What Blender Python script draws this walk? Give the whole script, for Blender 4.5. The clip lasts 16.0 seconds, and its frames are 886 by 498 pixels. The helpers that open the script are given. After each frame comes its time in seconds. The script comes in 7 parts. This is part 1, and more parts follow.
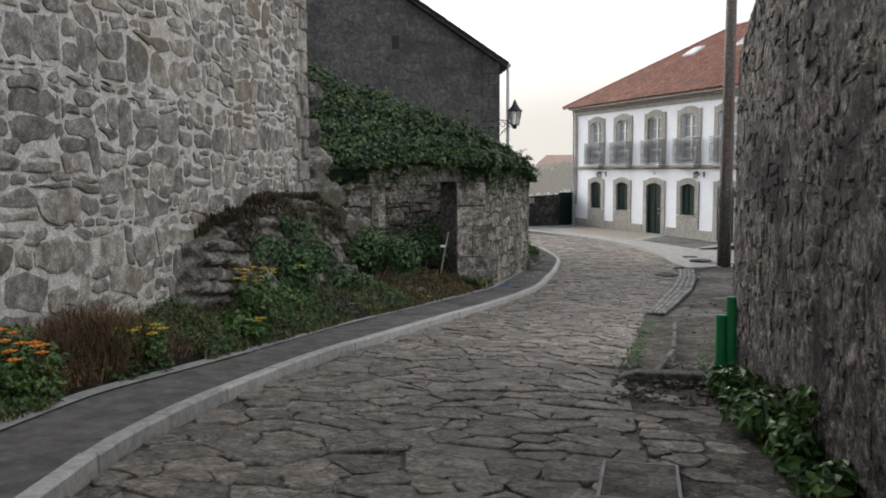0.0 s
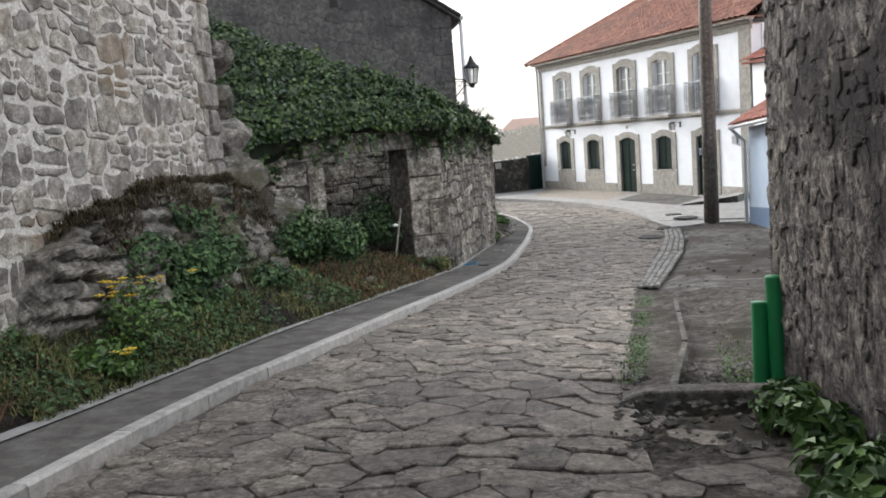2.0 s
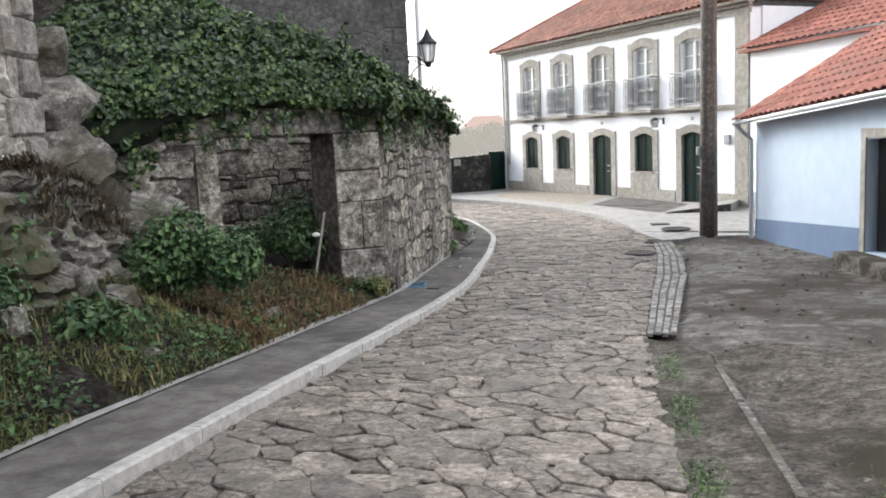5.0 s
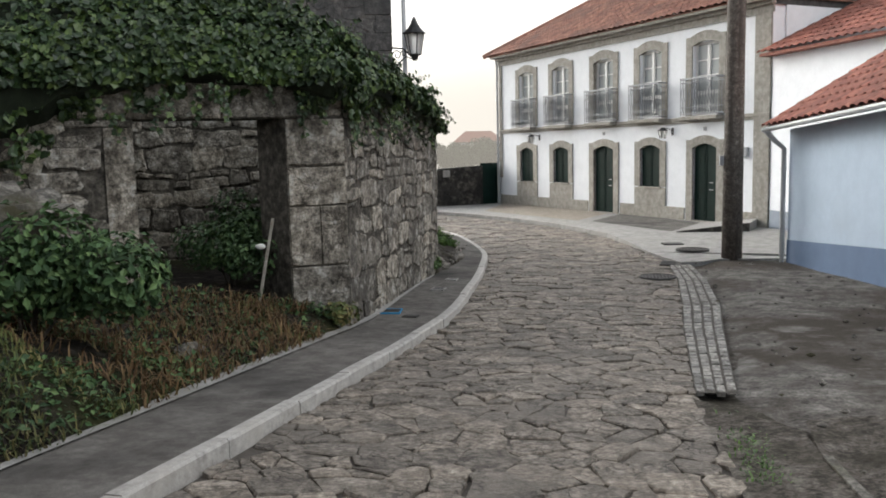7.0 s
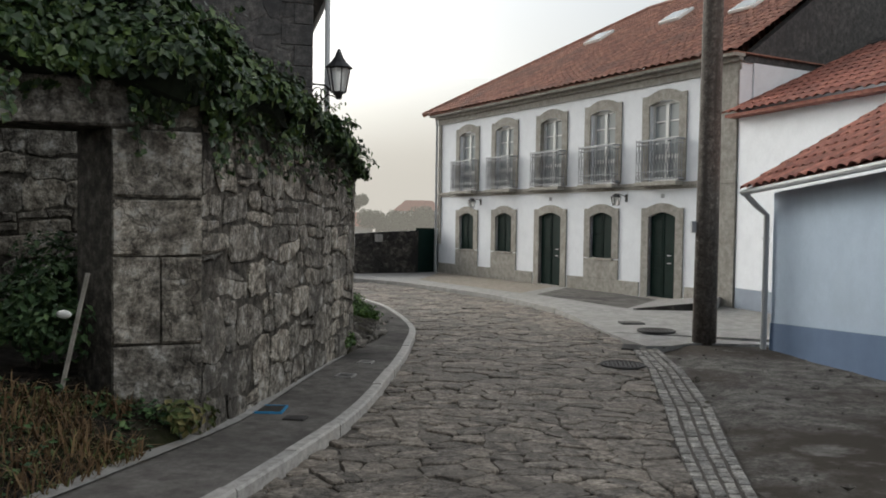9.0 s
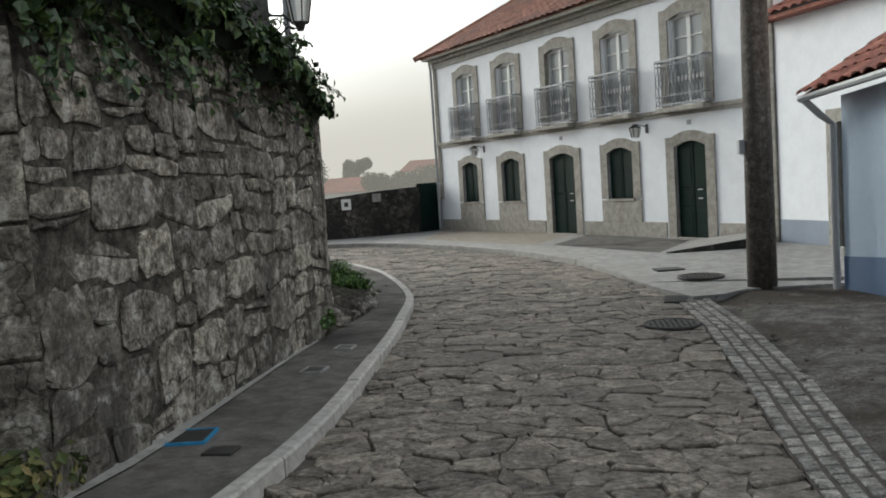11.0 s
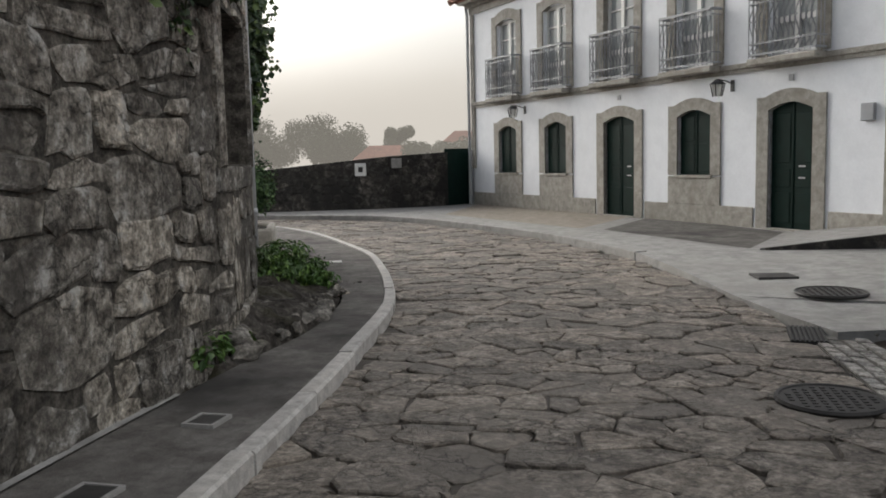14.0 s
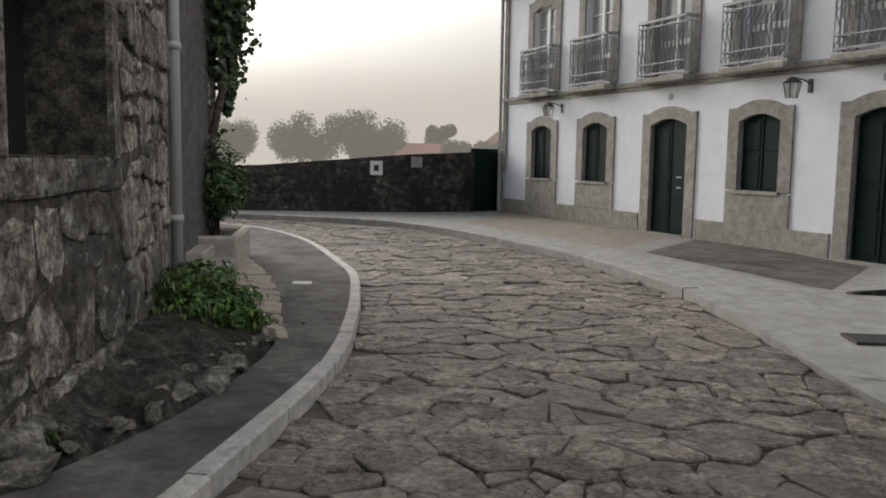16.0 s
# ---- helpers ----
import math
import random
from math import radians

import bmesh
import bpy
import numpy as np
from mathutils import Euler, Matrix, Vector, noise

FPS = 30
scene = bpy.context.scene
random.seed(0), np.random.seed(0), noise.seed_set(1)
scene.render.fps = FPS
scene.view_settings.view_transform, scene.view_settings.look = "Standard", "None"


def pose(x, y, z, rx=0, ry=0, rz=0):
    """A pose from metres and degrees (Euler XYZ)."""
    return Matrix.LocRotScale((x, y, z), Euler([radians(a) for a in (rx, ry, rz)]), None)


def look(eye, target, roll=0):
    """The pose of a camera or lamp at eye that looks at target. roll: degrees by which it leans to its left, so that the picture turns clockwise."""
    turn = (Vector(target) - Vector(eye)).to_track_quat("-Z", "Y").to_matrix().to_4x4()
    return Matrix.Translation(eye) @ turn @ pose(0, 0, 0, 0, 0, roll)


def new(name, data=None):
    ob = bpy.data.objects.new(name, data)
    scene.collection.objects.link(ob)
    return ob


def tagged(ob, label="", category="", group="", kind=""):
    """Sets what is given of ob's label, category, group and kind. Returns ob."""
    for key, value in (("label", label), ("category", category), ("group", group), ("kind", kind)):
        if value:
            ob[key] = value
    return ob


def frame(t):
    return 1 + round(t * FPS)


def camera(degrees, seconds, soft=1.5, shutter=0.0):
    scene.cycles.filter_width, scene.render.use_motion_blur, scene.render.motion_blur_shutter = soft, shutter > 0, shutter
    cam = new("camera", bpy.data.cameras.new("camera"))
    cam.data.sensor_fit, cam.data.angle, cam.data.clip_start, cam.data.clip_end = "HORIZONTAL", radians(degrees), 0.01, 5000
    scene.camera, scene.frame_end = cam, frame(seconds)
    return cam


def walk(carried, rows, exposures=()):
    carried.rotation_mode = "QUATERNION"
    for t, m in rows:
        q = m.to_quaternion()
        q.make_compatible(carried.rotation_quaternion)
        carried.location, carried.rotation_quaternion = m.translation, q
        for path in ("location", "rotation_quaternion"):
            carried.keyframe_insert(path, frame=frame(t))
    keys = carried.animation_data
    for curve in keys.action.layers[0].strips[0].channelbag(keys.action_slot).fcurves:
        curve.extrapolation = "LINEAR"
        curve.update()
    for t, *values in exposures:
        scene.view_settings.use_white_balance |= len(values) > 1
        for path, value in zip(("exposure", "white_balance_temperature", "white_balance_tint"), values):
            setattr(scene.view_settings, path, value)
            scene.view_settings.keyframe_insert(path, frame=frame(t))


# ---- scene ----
cam = camera(55.1, 16.0, soft=1.8)
PATH = [
    (0, (0.096, 0.07, 1.389), (-0.473, 1.978, 1.203), -0.3),
    (0.5, (0.009, 0.627, 1.364), (-0.499, 2.55, 1.157), -0.6),
    (1, (-0.082, 1.277, 1.319), (-0.599, 3.194, 1.083), -1.1),
    (1.5, (-0.138, 1.814, 1.299), (-0.648, 3.731, 1.048), -3.9),
    (2, (-0.232, 2.474, 1.251), (-0.744, 4.39, 0.997), -4.4),
    (2.5, (-0.292, 3.081, 1.216), (-0.762, 5.006, 0.947), -4.9),
    (3, (-0.448, 3.676, 1.179), (-0.897, 5.604, 0.896), -4.6),
    (3.5, (-0.537, 4.309, 1.12), (-0.954, 6.243, 0.822), -4.0),
    (4, (-0.688, 4.917, 1.064), (-1.104, 6.848, 0.752), -3.0),
    (4.5, (-0.763, 5.535, 1.04), (-1.174, 7.464, 0.714), -2.9),
    (4.7, (-0.831, 5.824, 1.062), (-1.247, 7.759, 0.774), -2.7),
    (6.8, (-1.257, 8.371, 0.754), (-1.653, 10.318, 0.523), -1.9),
    (7, (-1.328, 8.621, 0.751), (-1.718, 10.57, 0.522), -1.3),
    (7.5, (-1.393, 9.255, 0.706), (-1.771, 11.209, 0.507), -1.2),
    (8, (-1.447, 9.918, 0.653), (-1.698, 11.897, 0.511), -0.5),
    (8.2, (-1.476, 10.219, 0.612), (-1.727, 12.202, 0.532), 0.9),
    (10.3, (-1.618, 12.848, 0.384), (-1.868, 14.832, 0.329), -0.93),
    (10.5, (-1.613, 13.032, 0.367), (-1.867, 15.011, 0.231), -1.74),
    (11, (-1.661, 13.729, 0.271), (-1.942, 15.703, 0.113), -3.81),
    (11.5, (-1.727, 14.405, 0.213), (-2.017, 16.371, -0.013), -2.84),
    (12, (-1.731, 15.061, 0.141), (-2.009, 17.018, -0.162), -4.36),
    (12.5, (-1.765, 15.706, 0.111), (-2.058, 17.669, -0.135), -2.37),
    (13, (-1.774, 16.447, 0.116), (-2.137, 18.404, -0.086), -2.43),
    (13.5, (-1.853, 17.087, 0.051), (-2.241, 19.034, -0.184), -1.82),
    (14, (-1.798, 17.719, 0.04), (-2.182, 19.67, -0.176), -1.42),
    (14.5, (-1.809, 18.336, 0.018), (-2.194, 20.289, -0.176), 0.88),
    (15, (-1.743, 18.936, 0.014), (-2.126, 20.889, -0.186), 1.16),
    (15.5, (-1.765, 19.563, 0.027), (-2.185, 21.508, -0.169), 1.88),
    (16, (-1.79, 20.147, 0.043), (-2.268, 22.077, -0.173), 0.93),
]
walk(cam, [(t, look(eye, target, roll)) for t, eye, target, roll in PATH], exposures=[(0.0, 0.78, 6200, 9), (0.5, 0.83, 6200, 9), (1.0, 1.25, 6200, 9), (1.5, 1.38, 6180, 9), (2.0, 1.3, 6170, 9), (2.5, 1.12, 6150, 9), (3.5, 1.18, 6130, 9), (4.0, 1.4, 6130, 9), (4.5, 1.72, 6150, 9), (7.0, 0.95, 6350, 8), (7.5, 0.85, 6350, 8), (8.0, 0.65, 6350, 8), (10.5, 0.25, 6300, 4), (11.0, 0.4, 6200, 4), (11.5, 0.65, 6350, 7), (12.5, 0.95, 6450, 8), (13.5, 0.55, 6400, 9), (14.5, 0.28, 6400, 9), (16.0, 0.2, 6450, 9)])

# ---------------------------------------------------------------- light
world = bpy.data.worlds.new("misty_morning")
scene.world = world
world.use_nodes = True
wn, wl = world.node_tree.nodes, world.node_tree.links
wn.clear()
sky = wn.new("ShaderNodeTexSky")
sky.sky_type = "NISHITA"
sky.sun_disc = False
sky.sun_elevation = radians(24)
sky.sun_rotation = radians(-50)
sky.air_density = 1.0
sky.dust_density = 6.0
sky.ozone_density = 1.0
soft_sky = wn.new("ShaderNodeHueSaturation")
soft_sky.inputs["Saturation"].default_value = 0.3
bg = wn.new("ShaderNodeBackground")
bg.inputs["Strength"].default_value = 0.15
wout = wn.new("ShaderNodeOutputWorld")
wl.new(sky.outputs[0], soft_sky.inputs["Color"])
wl.new(soft_sky.outputs[0], bg.inputs["Color"])
wl.new(bg.outputs[0], wout.inputs["Surface"])

sun_data = bpy.data.lights.new("sun", "SUN")
sun_data.energy = 0.8
sun_data.angle = radians(40)
sun_data.color = (1.0, 0.97, 0.93)
sun = new("sun", sun_data)
sun.matrix_world = look((34, 4, 36), (0, 15, 0))

# ---------------------------------------------------------------- helpers
RNG = random.Random(7)
GROUND = ((-40, 2.4), (-10, 0.62), (0, 0.0), (3, -0.21), (5, -0.36), (8, -0.59), (10, -0.75), (13.6, -1.02),
          (16, -1.18), (18, -1.27), (20, -1.33), (25, -1.39), (30, -1.42), (80, -1.42))
GYS, GZS = [g[0] for g in GROUND], [g[1] for g in GROUND]


def gz(x, y):
    """Height of the street at a place."""
    return float(np.interp(y, GYS, GZS))


def link(name, bm, mat, parent=None, label="", smooth=False):
    me = bpy.data.meshes.new(name)
    bm.normal_update()
    bm.to_mesh(me)
    bm.free()
    if smooth:
        me.polygons.foreach_set("use_smooth", [True] * len(me.polygons))
    for m in mat if isinstance(mat, (list, tuple)) else [mat]:
        me.materials.append(m)
    ob = new(name, me)
    ob.parent = parent
    if label:
        tagged(ob, label)
    return ob


def part(name, bm, mat, parent, label="", smooth=False):
    return link(name, bm, mat, parent, label, smooth)


def thing(name, m, label, category, group="", kind=""):
    ob = new(name)
    ob.matrix_world = m
    return tagged(ob, label, category, group, kind)


def box(bm, x0, y0, z0, x1, y1, z1, bevel=0.0, m=None):
    r = bmesh.ops.create_cube(bm, size=1.0)
    vs = r["verts"]
    for v in vs:
        v.co = Vector((x0 + (v.co.x + 0.5) * (x1 - x0), y0 + (v.co.y + 0.5) * (y1 - y0), z0 + (v.co.z + 0.5) * (z1 - z0)))
    if bevel:
        es = list({e for v in vs for e in v.link_edges})
        out = bmesh.ops.bevel(bm, geom=es, offset=bevel, segments=1, affect="EDGES")
        vs = list({v for f in out["faces"] for v in f.verts} | {v for v in vs if v.is_valid})
    if m:
        bmesh.ops.transform(bm, matrix=m, verts=[v for v in vs if v.is_valid])
    return vs


def boxed(*args, **kw):
    bm = bmesh.new()
    box(bm, *args, **kw)
    return bm


def rod(bm, a, b, r0, r1=None, n=8):
    a, b = Vector(a), Vector(b)
    r1 = r0 if r1 is None else r1
    q = (b - a).to_track_quat("Z", "Y")
    rings = []
    for p, r in ((a, r0), (b, r1)):
        rings.append([bm.verts.new(p + q @ Vector((r * math.cos(k * math.tau / n), r * math.sin(k * math.tau / n), 0))) for k in range(n)])
    for k in range(n):
        bm.faces.new((rings[0][k], rings[0][(k + 1) % n], rings[1][(k + 1) % n], rings[1][k]))
    bm.faces.new(rings[0][::-1])
    bm.faces.new(rings[1])


def tube(bm, pts, rs, n=7):
    """A bent tube through points with a radius at each."""
    pts = [Vector(p) for p in pts]
    rings = []
    for i, p in enumerate(pts):
        d = (pts[min(i + 1, len(pts) - 1)] - pts[max(i - 1, 0)]).normalized()
        q = d.to_track_quat("Z", "Y")
        r = rs[i] if isinstance(rs, (list, tuple)) else rs
        rings.append([bm.verts.new(p + q @ Vector((r * math.cos(k * math.tau / n), r * math.sin(k * math.tau / n), 0))) for k in range(n)])
    for a, b in zip(rings, rings[1:]):
        for k in range(n):
            bm.faces.new((a[k], a[(k + 1) % n], b[(k + 1) % n], b[k]))
    bm.faces.new(rings[0][::-1])
    bm.faces.new(rings[-1])


def prism(bm, outline, y0, y1):
    """An outline in x and z, given thickness along y."""
    a = [bm.verts.new((x, y0, z)) for x, z in outline]
    b = [bm.verts.new((x, y1, z)) for x, z in outline]
    n = len(outline)
    for k in range(n):
        bm.faces.new((a[k], a[(k + 1) % n], b[(k + 1) % n], b[k]))
    fa, fb = bm.faces.new(a[::-1]), bm.faces.new(b)
    bmesh.ops.triangulate(bm, faces=[fa, fb])
    bmesh.ops.recalc_face_normals(bm, faces=bm.faces)


def ring_prism(bm, outer, inner, y0, y1):
    """A frame between two outlines with as many points each, open at the foot if both end there."""
    n = len(outer)
    vs = [[bm.verts.new((x, y, z)) for x, z in line] for line in (outer, inner) for y in (y0, y1)]
    of, ob_, jf, jb = vs
    for k in range(n - 1):
        bm.faces.new((of[k], of[k + 1], jf[k + 1], jf[k]))
        bm.faces.new((ob_[k + 1], ob_[k], jb[k], jb[k + 1]))
        bm.faces.new((of[k + 1], of[k], ob_[k], ob_[k + 1]))
        bm.faces.new((jf[k], jf[k + 1], jb[k + 1], jb[k]))
    for k in (0, n - 1):
        bm.faces.new((of[k], jf[k], jb[k], ob_[k]))
    bmesh.ops.recalc_face_normals(bm, faces=bm.faces)


def strip_mesh(bm, left, right, zl, zr, sub=1):
    """A sheet between two lines of as many points."""
    rows = []
    for (a, b) in zip(left, right):
        row = []
        for k in range(sub + 1):
            f = k / sub
            x, y = a[0] + (b[0] - a[0]) * f, a[1] + (b[1] - a[1]) * f
            row.append(bm.verts.new((x, y, gz(x, y) + zl + (zr - zl) * f)))
        rows.append(row)
    for r, q in zip(rows, rows[1:]):
        for k in range(sub):
            bm.faces.new((r[k], r[k + 1], q[k + 1], q[k]))


def resample(pts, step):
    pts = [np.array(p, float) for p in pts]
    out = [pts[0]]
    for a, b in zip(pts, pts[1:]):
        n = max(1, int(round(np.linalg.norm(b - a) / step)))
        out += [a + (b - a) * k / n for k in range(1, n + 1)]
    return out


def smooth_line(pts, step=0.35):
    """A rounded line through the points (Catmull-Rom)."""
    p = [np.array(q, float) for q in pts]
    p = [2 * p[0] - p[1]] + p + [2 * p[-1] - p[-2]]
    out = []
    for i in range(1, len(p) - 2):
        n = max(1, int(round(np.linalg.norm(p[i + 1] - p[i]) / step)))
        for k in range(n):
            t = k / n
            out.append(0.5 * ((2 * p[i]) + (-p[i - 1] + p[i + 1]) * t + (2 * p[i - 1] - 5 * p[i] + 4 * p[i + 1] - p[i + 2]) * t ** 2
                              + (-p[i - 1] + 3 * p[i] - 3 * p[i + 1] + p[i + 2]) * t ** 3))
    out.append(p[-2])
    return out


def clip(poly, nx, ny, c):
    """The part of a polygon with nx * x + ny * y <= c."""
    out = []
    for i, a in enumerate(poly):
        b = poly[(i + 1) % len(poly)]
        da, db = nx * a[0] + ny * a[1] - c, nx * b[0] + ny * b[1] - c
        if da <= 0:
            out.append(a)
        if (da < 0 < db) or (db < 0 < da):
            t = da / (da - db)
            out.append((a[0] + (b[0] - a[0]) * t, a[1] + (b[1] - a[1]) * t))
    return out


def masonry(w, h, sx, sy, rng, jitter=0.35, rough=0.3, drop=0.0, cell=3.0):
    """Irregular stones that fill a rectangle: cells round scattered seeds, in loose courses. Pairs of seed and polygon."""
    seeds = []
    y, row = 0.0, 0
    while y < h:
        hh = sy * rng.uniform(1 - rough, 1 + rough)
        x = -sx * rng.random()
        while x < w + sx:
            ww = sx * rng.uniform(1 - rough * 1.5, 1 + rough * 1.5)
            if rng.random() >= drop:
                seeds.append((x + ww / 2 + rng.uniform(-1, 1) * jitter * sx * 0.4, y + hh / 2 + rng.uniform(-1, 1) * jitter * sy))
            x += ww
        y += hh
    pts = np.array(seeds)
    asp = sx / sy * 0.8
    sc = pts * np.array((1 / asp, 1.0))
    reach = 5.0 * sy
    order = np.argsort(sc[:, 1])
    out = []
    for i in range(len(pts)):
        if not (-0.2 * sx < pts[i, 0] < w + 0.2 * sx):
            continue
        d = sc - sc[i]
        near = np.nonzero((np.abs(d[:, 0]) < reach) & (np.abs(d[:, 1]) < reach))[0]
        dist = (d[near] ** 2).sum(1)
        near = near[np.argsort(dist)][1:24]
        r = sy * cell
        cx, cy = sc[i]
        poly = [(cx - r, cy - r), (cx + r, cy - r), (cx + r, cy + r), (cx - r, cy + r)]
        for j in near:
            nx, ny = sc[j] - sc[i]
            mx, my = (sc[j] + sc[i]) / 2
            poly = clip(poly, nx, ny, nx * mx + ny * my)
            if len(poly) < 3:
                break
        poly = [(px * asp, py) for px, py in poly]
        for a in ((-1, 0, 0), (1, 0, w), (0, -1, 0), (0, 1, h)):
            if len(poly) >= 3:
                poly = clip(poly, *a)
        if len(poly) >= 3:
            out.append(((float(pts[i, 0]), float(pts[i, 1])), poly))
    return out


def coursed(w, h, sx, sy, rng, wave=0.3, split=0.2, rough=0.35):
    """Squared stones in wavering courses that fill a rectangle; some split in two. Pairs of middle and polygon."""
    out, ys = [], [0.0]
    while ys[-1] < h:
        ys.append(ys[-1] + sy * rng.uniform(1 - rough, 1 + rough))
    off = rng.uniform(0, 90)

    def bed(r, x):
        return ys[r] + wave * sy * (noise.noise((x / sx * 0.55, r * 7.3, off)) + 0.5 * noise.noise((x / sx * 1.7, r * 3.1, off)))
    for r in range(len(ys) - 1):
        x, lean = -sx * rng.random(), 0.0
        while x < w:
            ww = sx * rng.uniform(1 - rough * 1.3, 1 + rough * 1.5)
            nl = rng.uniform(-0.11, 0.11) * sx
            a, b, c, d = x - lean, x + ww - nl, x + ww + nl, x + lean
            poly = [(a, bed(r, a)), ((a + b) / 2, bed(r, (a + b) / 2)), (b, bed(r, b)), (c, bed(r + 1, c)), ((c + d) / 2, bed(r + 1, (c + d) / 2)), (d, bed(r + 1, d))]
            polys = [poly]
            if rng.random() < split:
                p, q = (a + d) / 2, (b + c) / 2
                f = rng.uniform(0.35, 0.65)
                zp, zq = poly[0][1] * (1 - f) + poly[5][1] * f, poly[2][1] * (1 - f) + poly[3][1] * f
                polys = [[poly[0], poly[1], poly[2], (q, zq), (p, zp)], [(p, zp), (q, zq), poly[3], poly[4], poly[5]]]
                if rng.random() < 0.5:
                    m0, m1 = ((p + q) / 2 + rng.uniform(-0.1, 0.1) * sx, (zp + zq) / 2), poly[4]
                    polys = [polys[0], [(p, zp), m0, m1, poly[5]], [m0, (q, zq), poly[3], m1]]
            for pl in polys:
                for e in ((-1, 0, 0), (1, 0, w), (0, -1, 0), (0, 1, h)):
                    if len(pl) >= 3:
                        pl = clip(pl, *e)
                if len(pl) >= 3:
                    out.append(((sum(k[0] for k in pl) / len(pl), sum(k[1] for k in pl) / len(pl)), pl))
            x, lean = x + ww, nl
    return out


def shaped(poly, joint, cut=0.22, ragged=1.0):
    """A polygon drawn in by the joint, with its corners cut; None if nothing is left."""
    n = len(poly)
    cx, cy = sum(p[0] for p in poly) / n, sum(p[1] for p in poly) / n
    res = poly
    area = 0
    for i in range(n):
        a, b = poly[i], poly[(i + 1) % n]
        area += a[0] * b[1] - b[0] * a[1]
    sgn = 1 if area > 0 else -1
    if abs(area) < 0.004:
        return None
    for i in range(n):
        a, b = poly[i], poly[(i + 1) % n]
        ex, ey = b[0] - a[0], b[1] - a[1]
        L = math.hypot(ex, ey)
        if L < 1e-5:
            continue
        nx, ny = ey / L * sgn, -ex / L * sgn
        res = clip(res, nx, ny, nx * a[0] + ny * a[1] - joint)
        if len(res) < 3:
            return None
    out = []
    m = len(res)
    for i in range(m):
        a, b = res[i], res[(i + 1) % m]
        if math.hypot(b[0] - a[0], b[1] - a[1]) < 0.02:
            continue
        for f in (cut, 1 - cut):
            out.append((a[0] + (b[0] - a[0]) * f, a[1] + (b[1] - a[1]) * f))
    if len(out) < 5:
        return None
    wob = min(0.022, 0.06 * math.sqrt(abs(area) / 2)) * ragged
    out = [(p + RNG.uniform(-wob, wob), q + RNG.uniform(-wob, wob)) for p, q in out]
    return out if sgn > 0 else out[::-1]


def stone_faces(verts, faces, outline, place, height, rng, inset=0.03, tilt=0.0, sink=0.03):
    """Adds one stone to lists of vertices and faces. place(a, b, h) gives its points in space."""
    n = len(outline)
    cx, cy = sum(p[0] for p in outline) / n, sum(p[1] for p in outline) / n
    ta, tb = rng.uniform(-tilt, tilt), rng.uniform(-tilt, tilt)
    size = max(0.05, min(max(p[0] for p in outline) - min(p[0] for p in outline), max(p[1] for p in outline) - min(p[1] for p in outline)))
    k1, k2 = 1 - min(0.25, inset * 0.6 / size), 1 - min(0.5, inset * 3.0 / size)
    base = len(verts)
    for k, hh in ((1.0, -sink), (k1 + 0.02, height * 0.62), (k2, height)):
        for p in outline:
            a, b = cx + (p[0] - cx) * k, cy + (p[1] - cy) * k
            h = hh + ((a - cx) * ta + (b - cy) * tb if hh > 0 else 0) + (rng.uniform(-0.12, 0.12) * height if hh > 0 else 0)
            verts.append(place(a, b, h))
    for r in range(2):
        for i in range(n):
            j = (i + 1) % n
            faces.append((base + r * n + i, base + r * n + j, base + (r + 1) * n + j, base + (r + 1) * n + i))
    faces.append(tuple(base + 2 * n + i for i in range(n)))


def stone_mesh(name, verts, faces, mat, smooth=False):
    me = bpy.data.meshes.new(name)
    me.from_pydata([tuple(v) for v in verts], [], faces)
    me.materials.append(mat)
    if smooth:
        me.polygons.foreach_set("use_smooth", [True] * len(me.polygons))
    me.update()
    return me


def lay_stones(name, stones, place, mat, parent, rng, near=None, most=300, joint=0.012, height=0.03, inset=0.03, tilt=0.0, cut=0.22, spread=0.5, ragged=1.0, rest="masonry_rest"):
    """Stones as objects of their own where near(a, b) holds, up to most of them, the others joined."""
    rv, rf, count = [], [], 0
    for (sx, sy), poly in stones:
        line = shaped(poly, joint * rng.uniform(0.5, 1.6), cut, ragged)
        if not line:
            continue
        hgt = height * rng.uniform(1 - spread, 1 + spread)
        if count < most and (near is None or near(sx, sy)):
            v, f = [], []
            stone_faces(v, f, line, place, hgt, rng, inset, tilt)
            new(name, stone_mesh(name, v, f, mat)).parent = parent
            count += 1
        else:
            stone_faces(rv, rf, line, place, hgt, rng, inset, tilt)
    if rf:
        ob = new(rest, stone_mesh(rest, rv, rf, mat))
        ob.parent = parent
        tagged(ob, kind="stuff")


def grid_wall(bm, at, ni, nj, filled):
    """A wall of one piece: at(i, j, side) gives its corners, filled(i, j) says which cells are solid."""
    seen = {}

    def v(i, j, k):
        if (i, j, k) not in seen:
            seen[i, j, k] = bm.verts.new(at(i, j, k))
        return seen[i, j, k]
    full = {(i, j) for i in range(ni) for j in range(nj) if filled(i, j)}
    for i, j in full:
        for k in (0, 1):
            bm.faces.new((v(i, j, k), v(i + 1, j, k), v(i + 1, j + 1, k), v(i, j + 1, k)))
        for di, dj, a, b in ((-1, 0, (0, 0), (0, 1)), (1, 0, (1, 0), (1, 1)), (0, -1, (0, 0), (1, 0)), (0, 1, (0, 1), (1, 1))):
            if (i + di, j + dj) not in full:
                bm.faces.new((v(i + a[0], j + a[1], 0), v(i + b[0], j + b[1], 0), v(i + b[0], j + b[1], 1), v(i + a[0], j + a[1], 1)))
    bmesh.ops.recalc_face_normals(bm, faces=bm.faces)


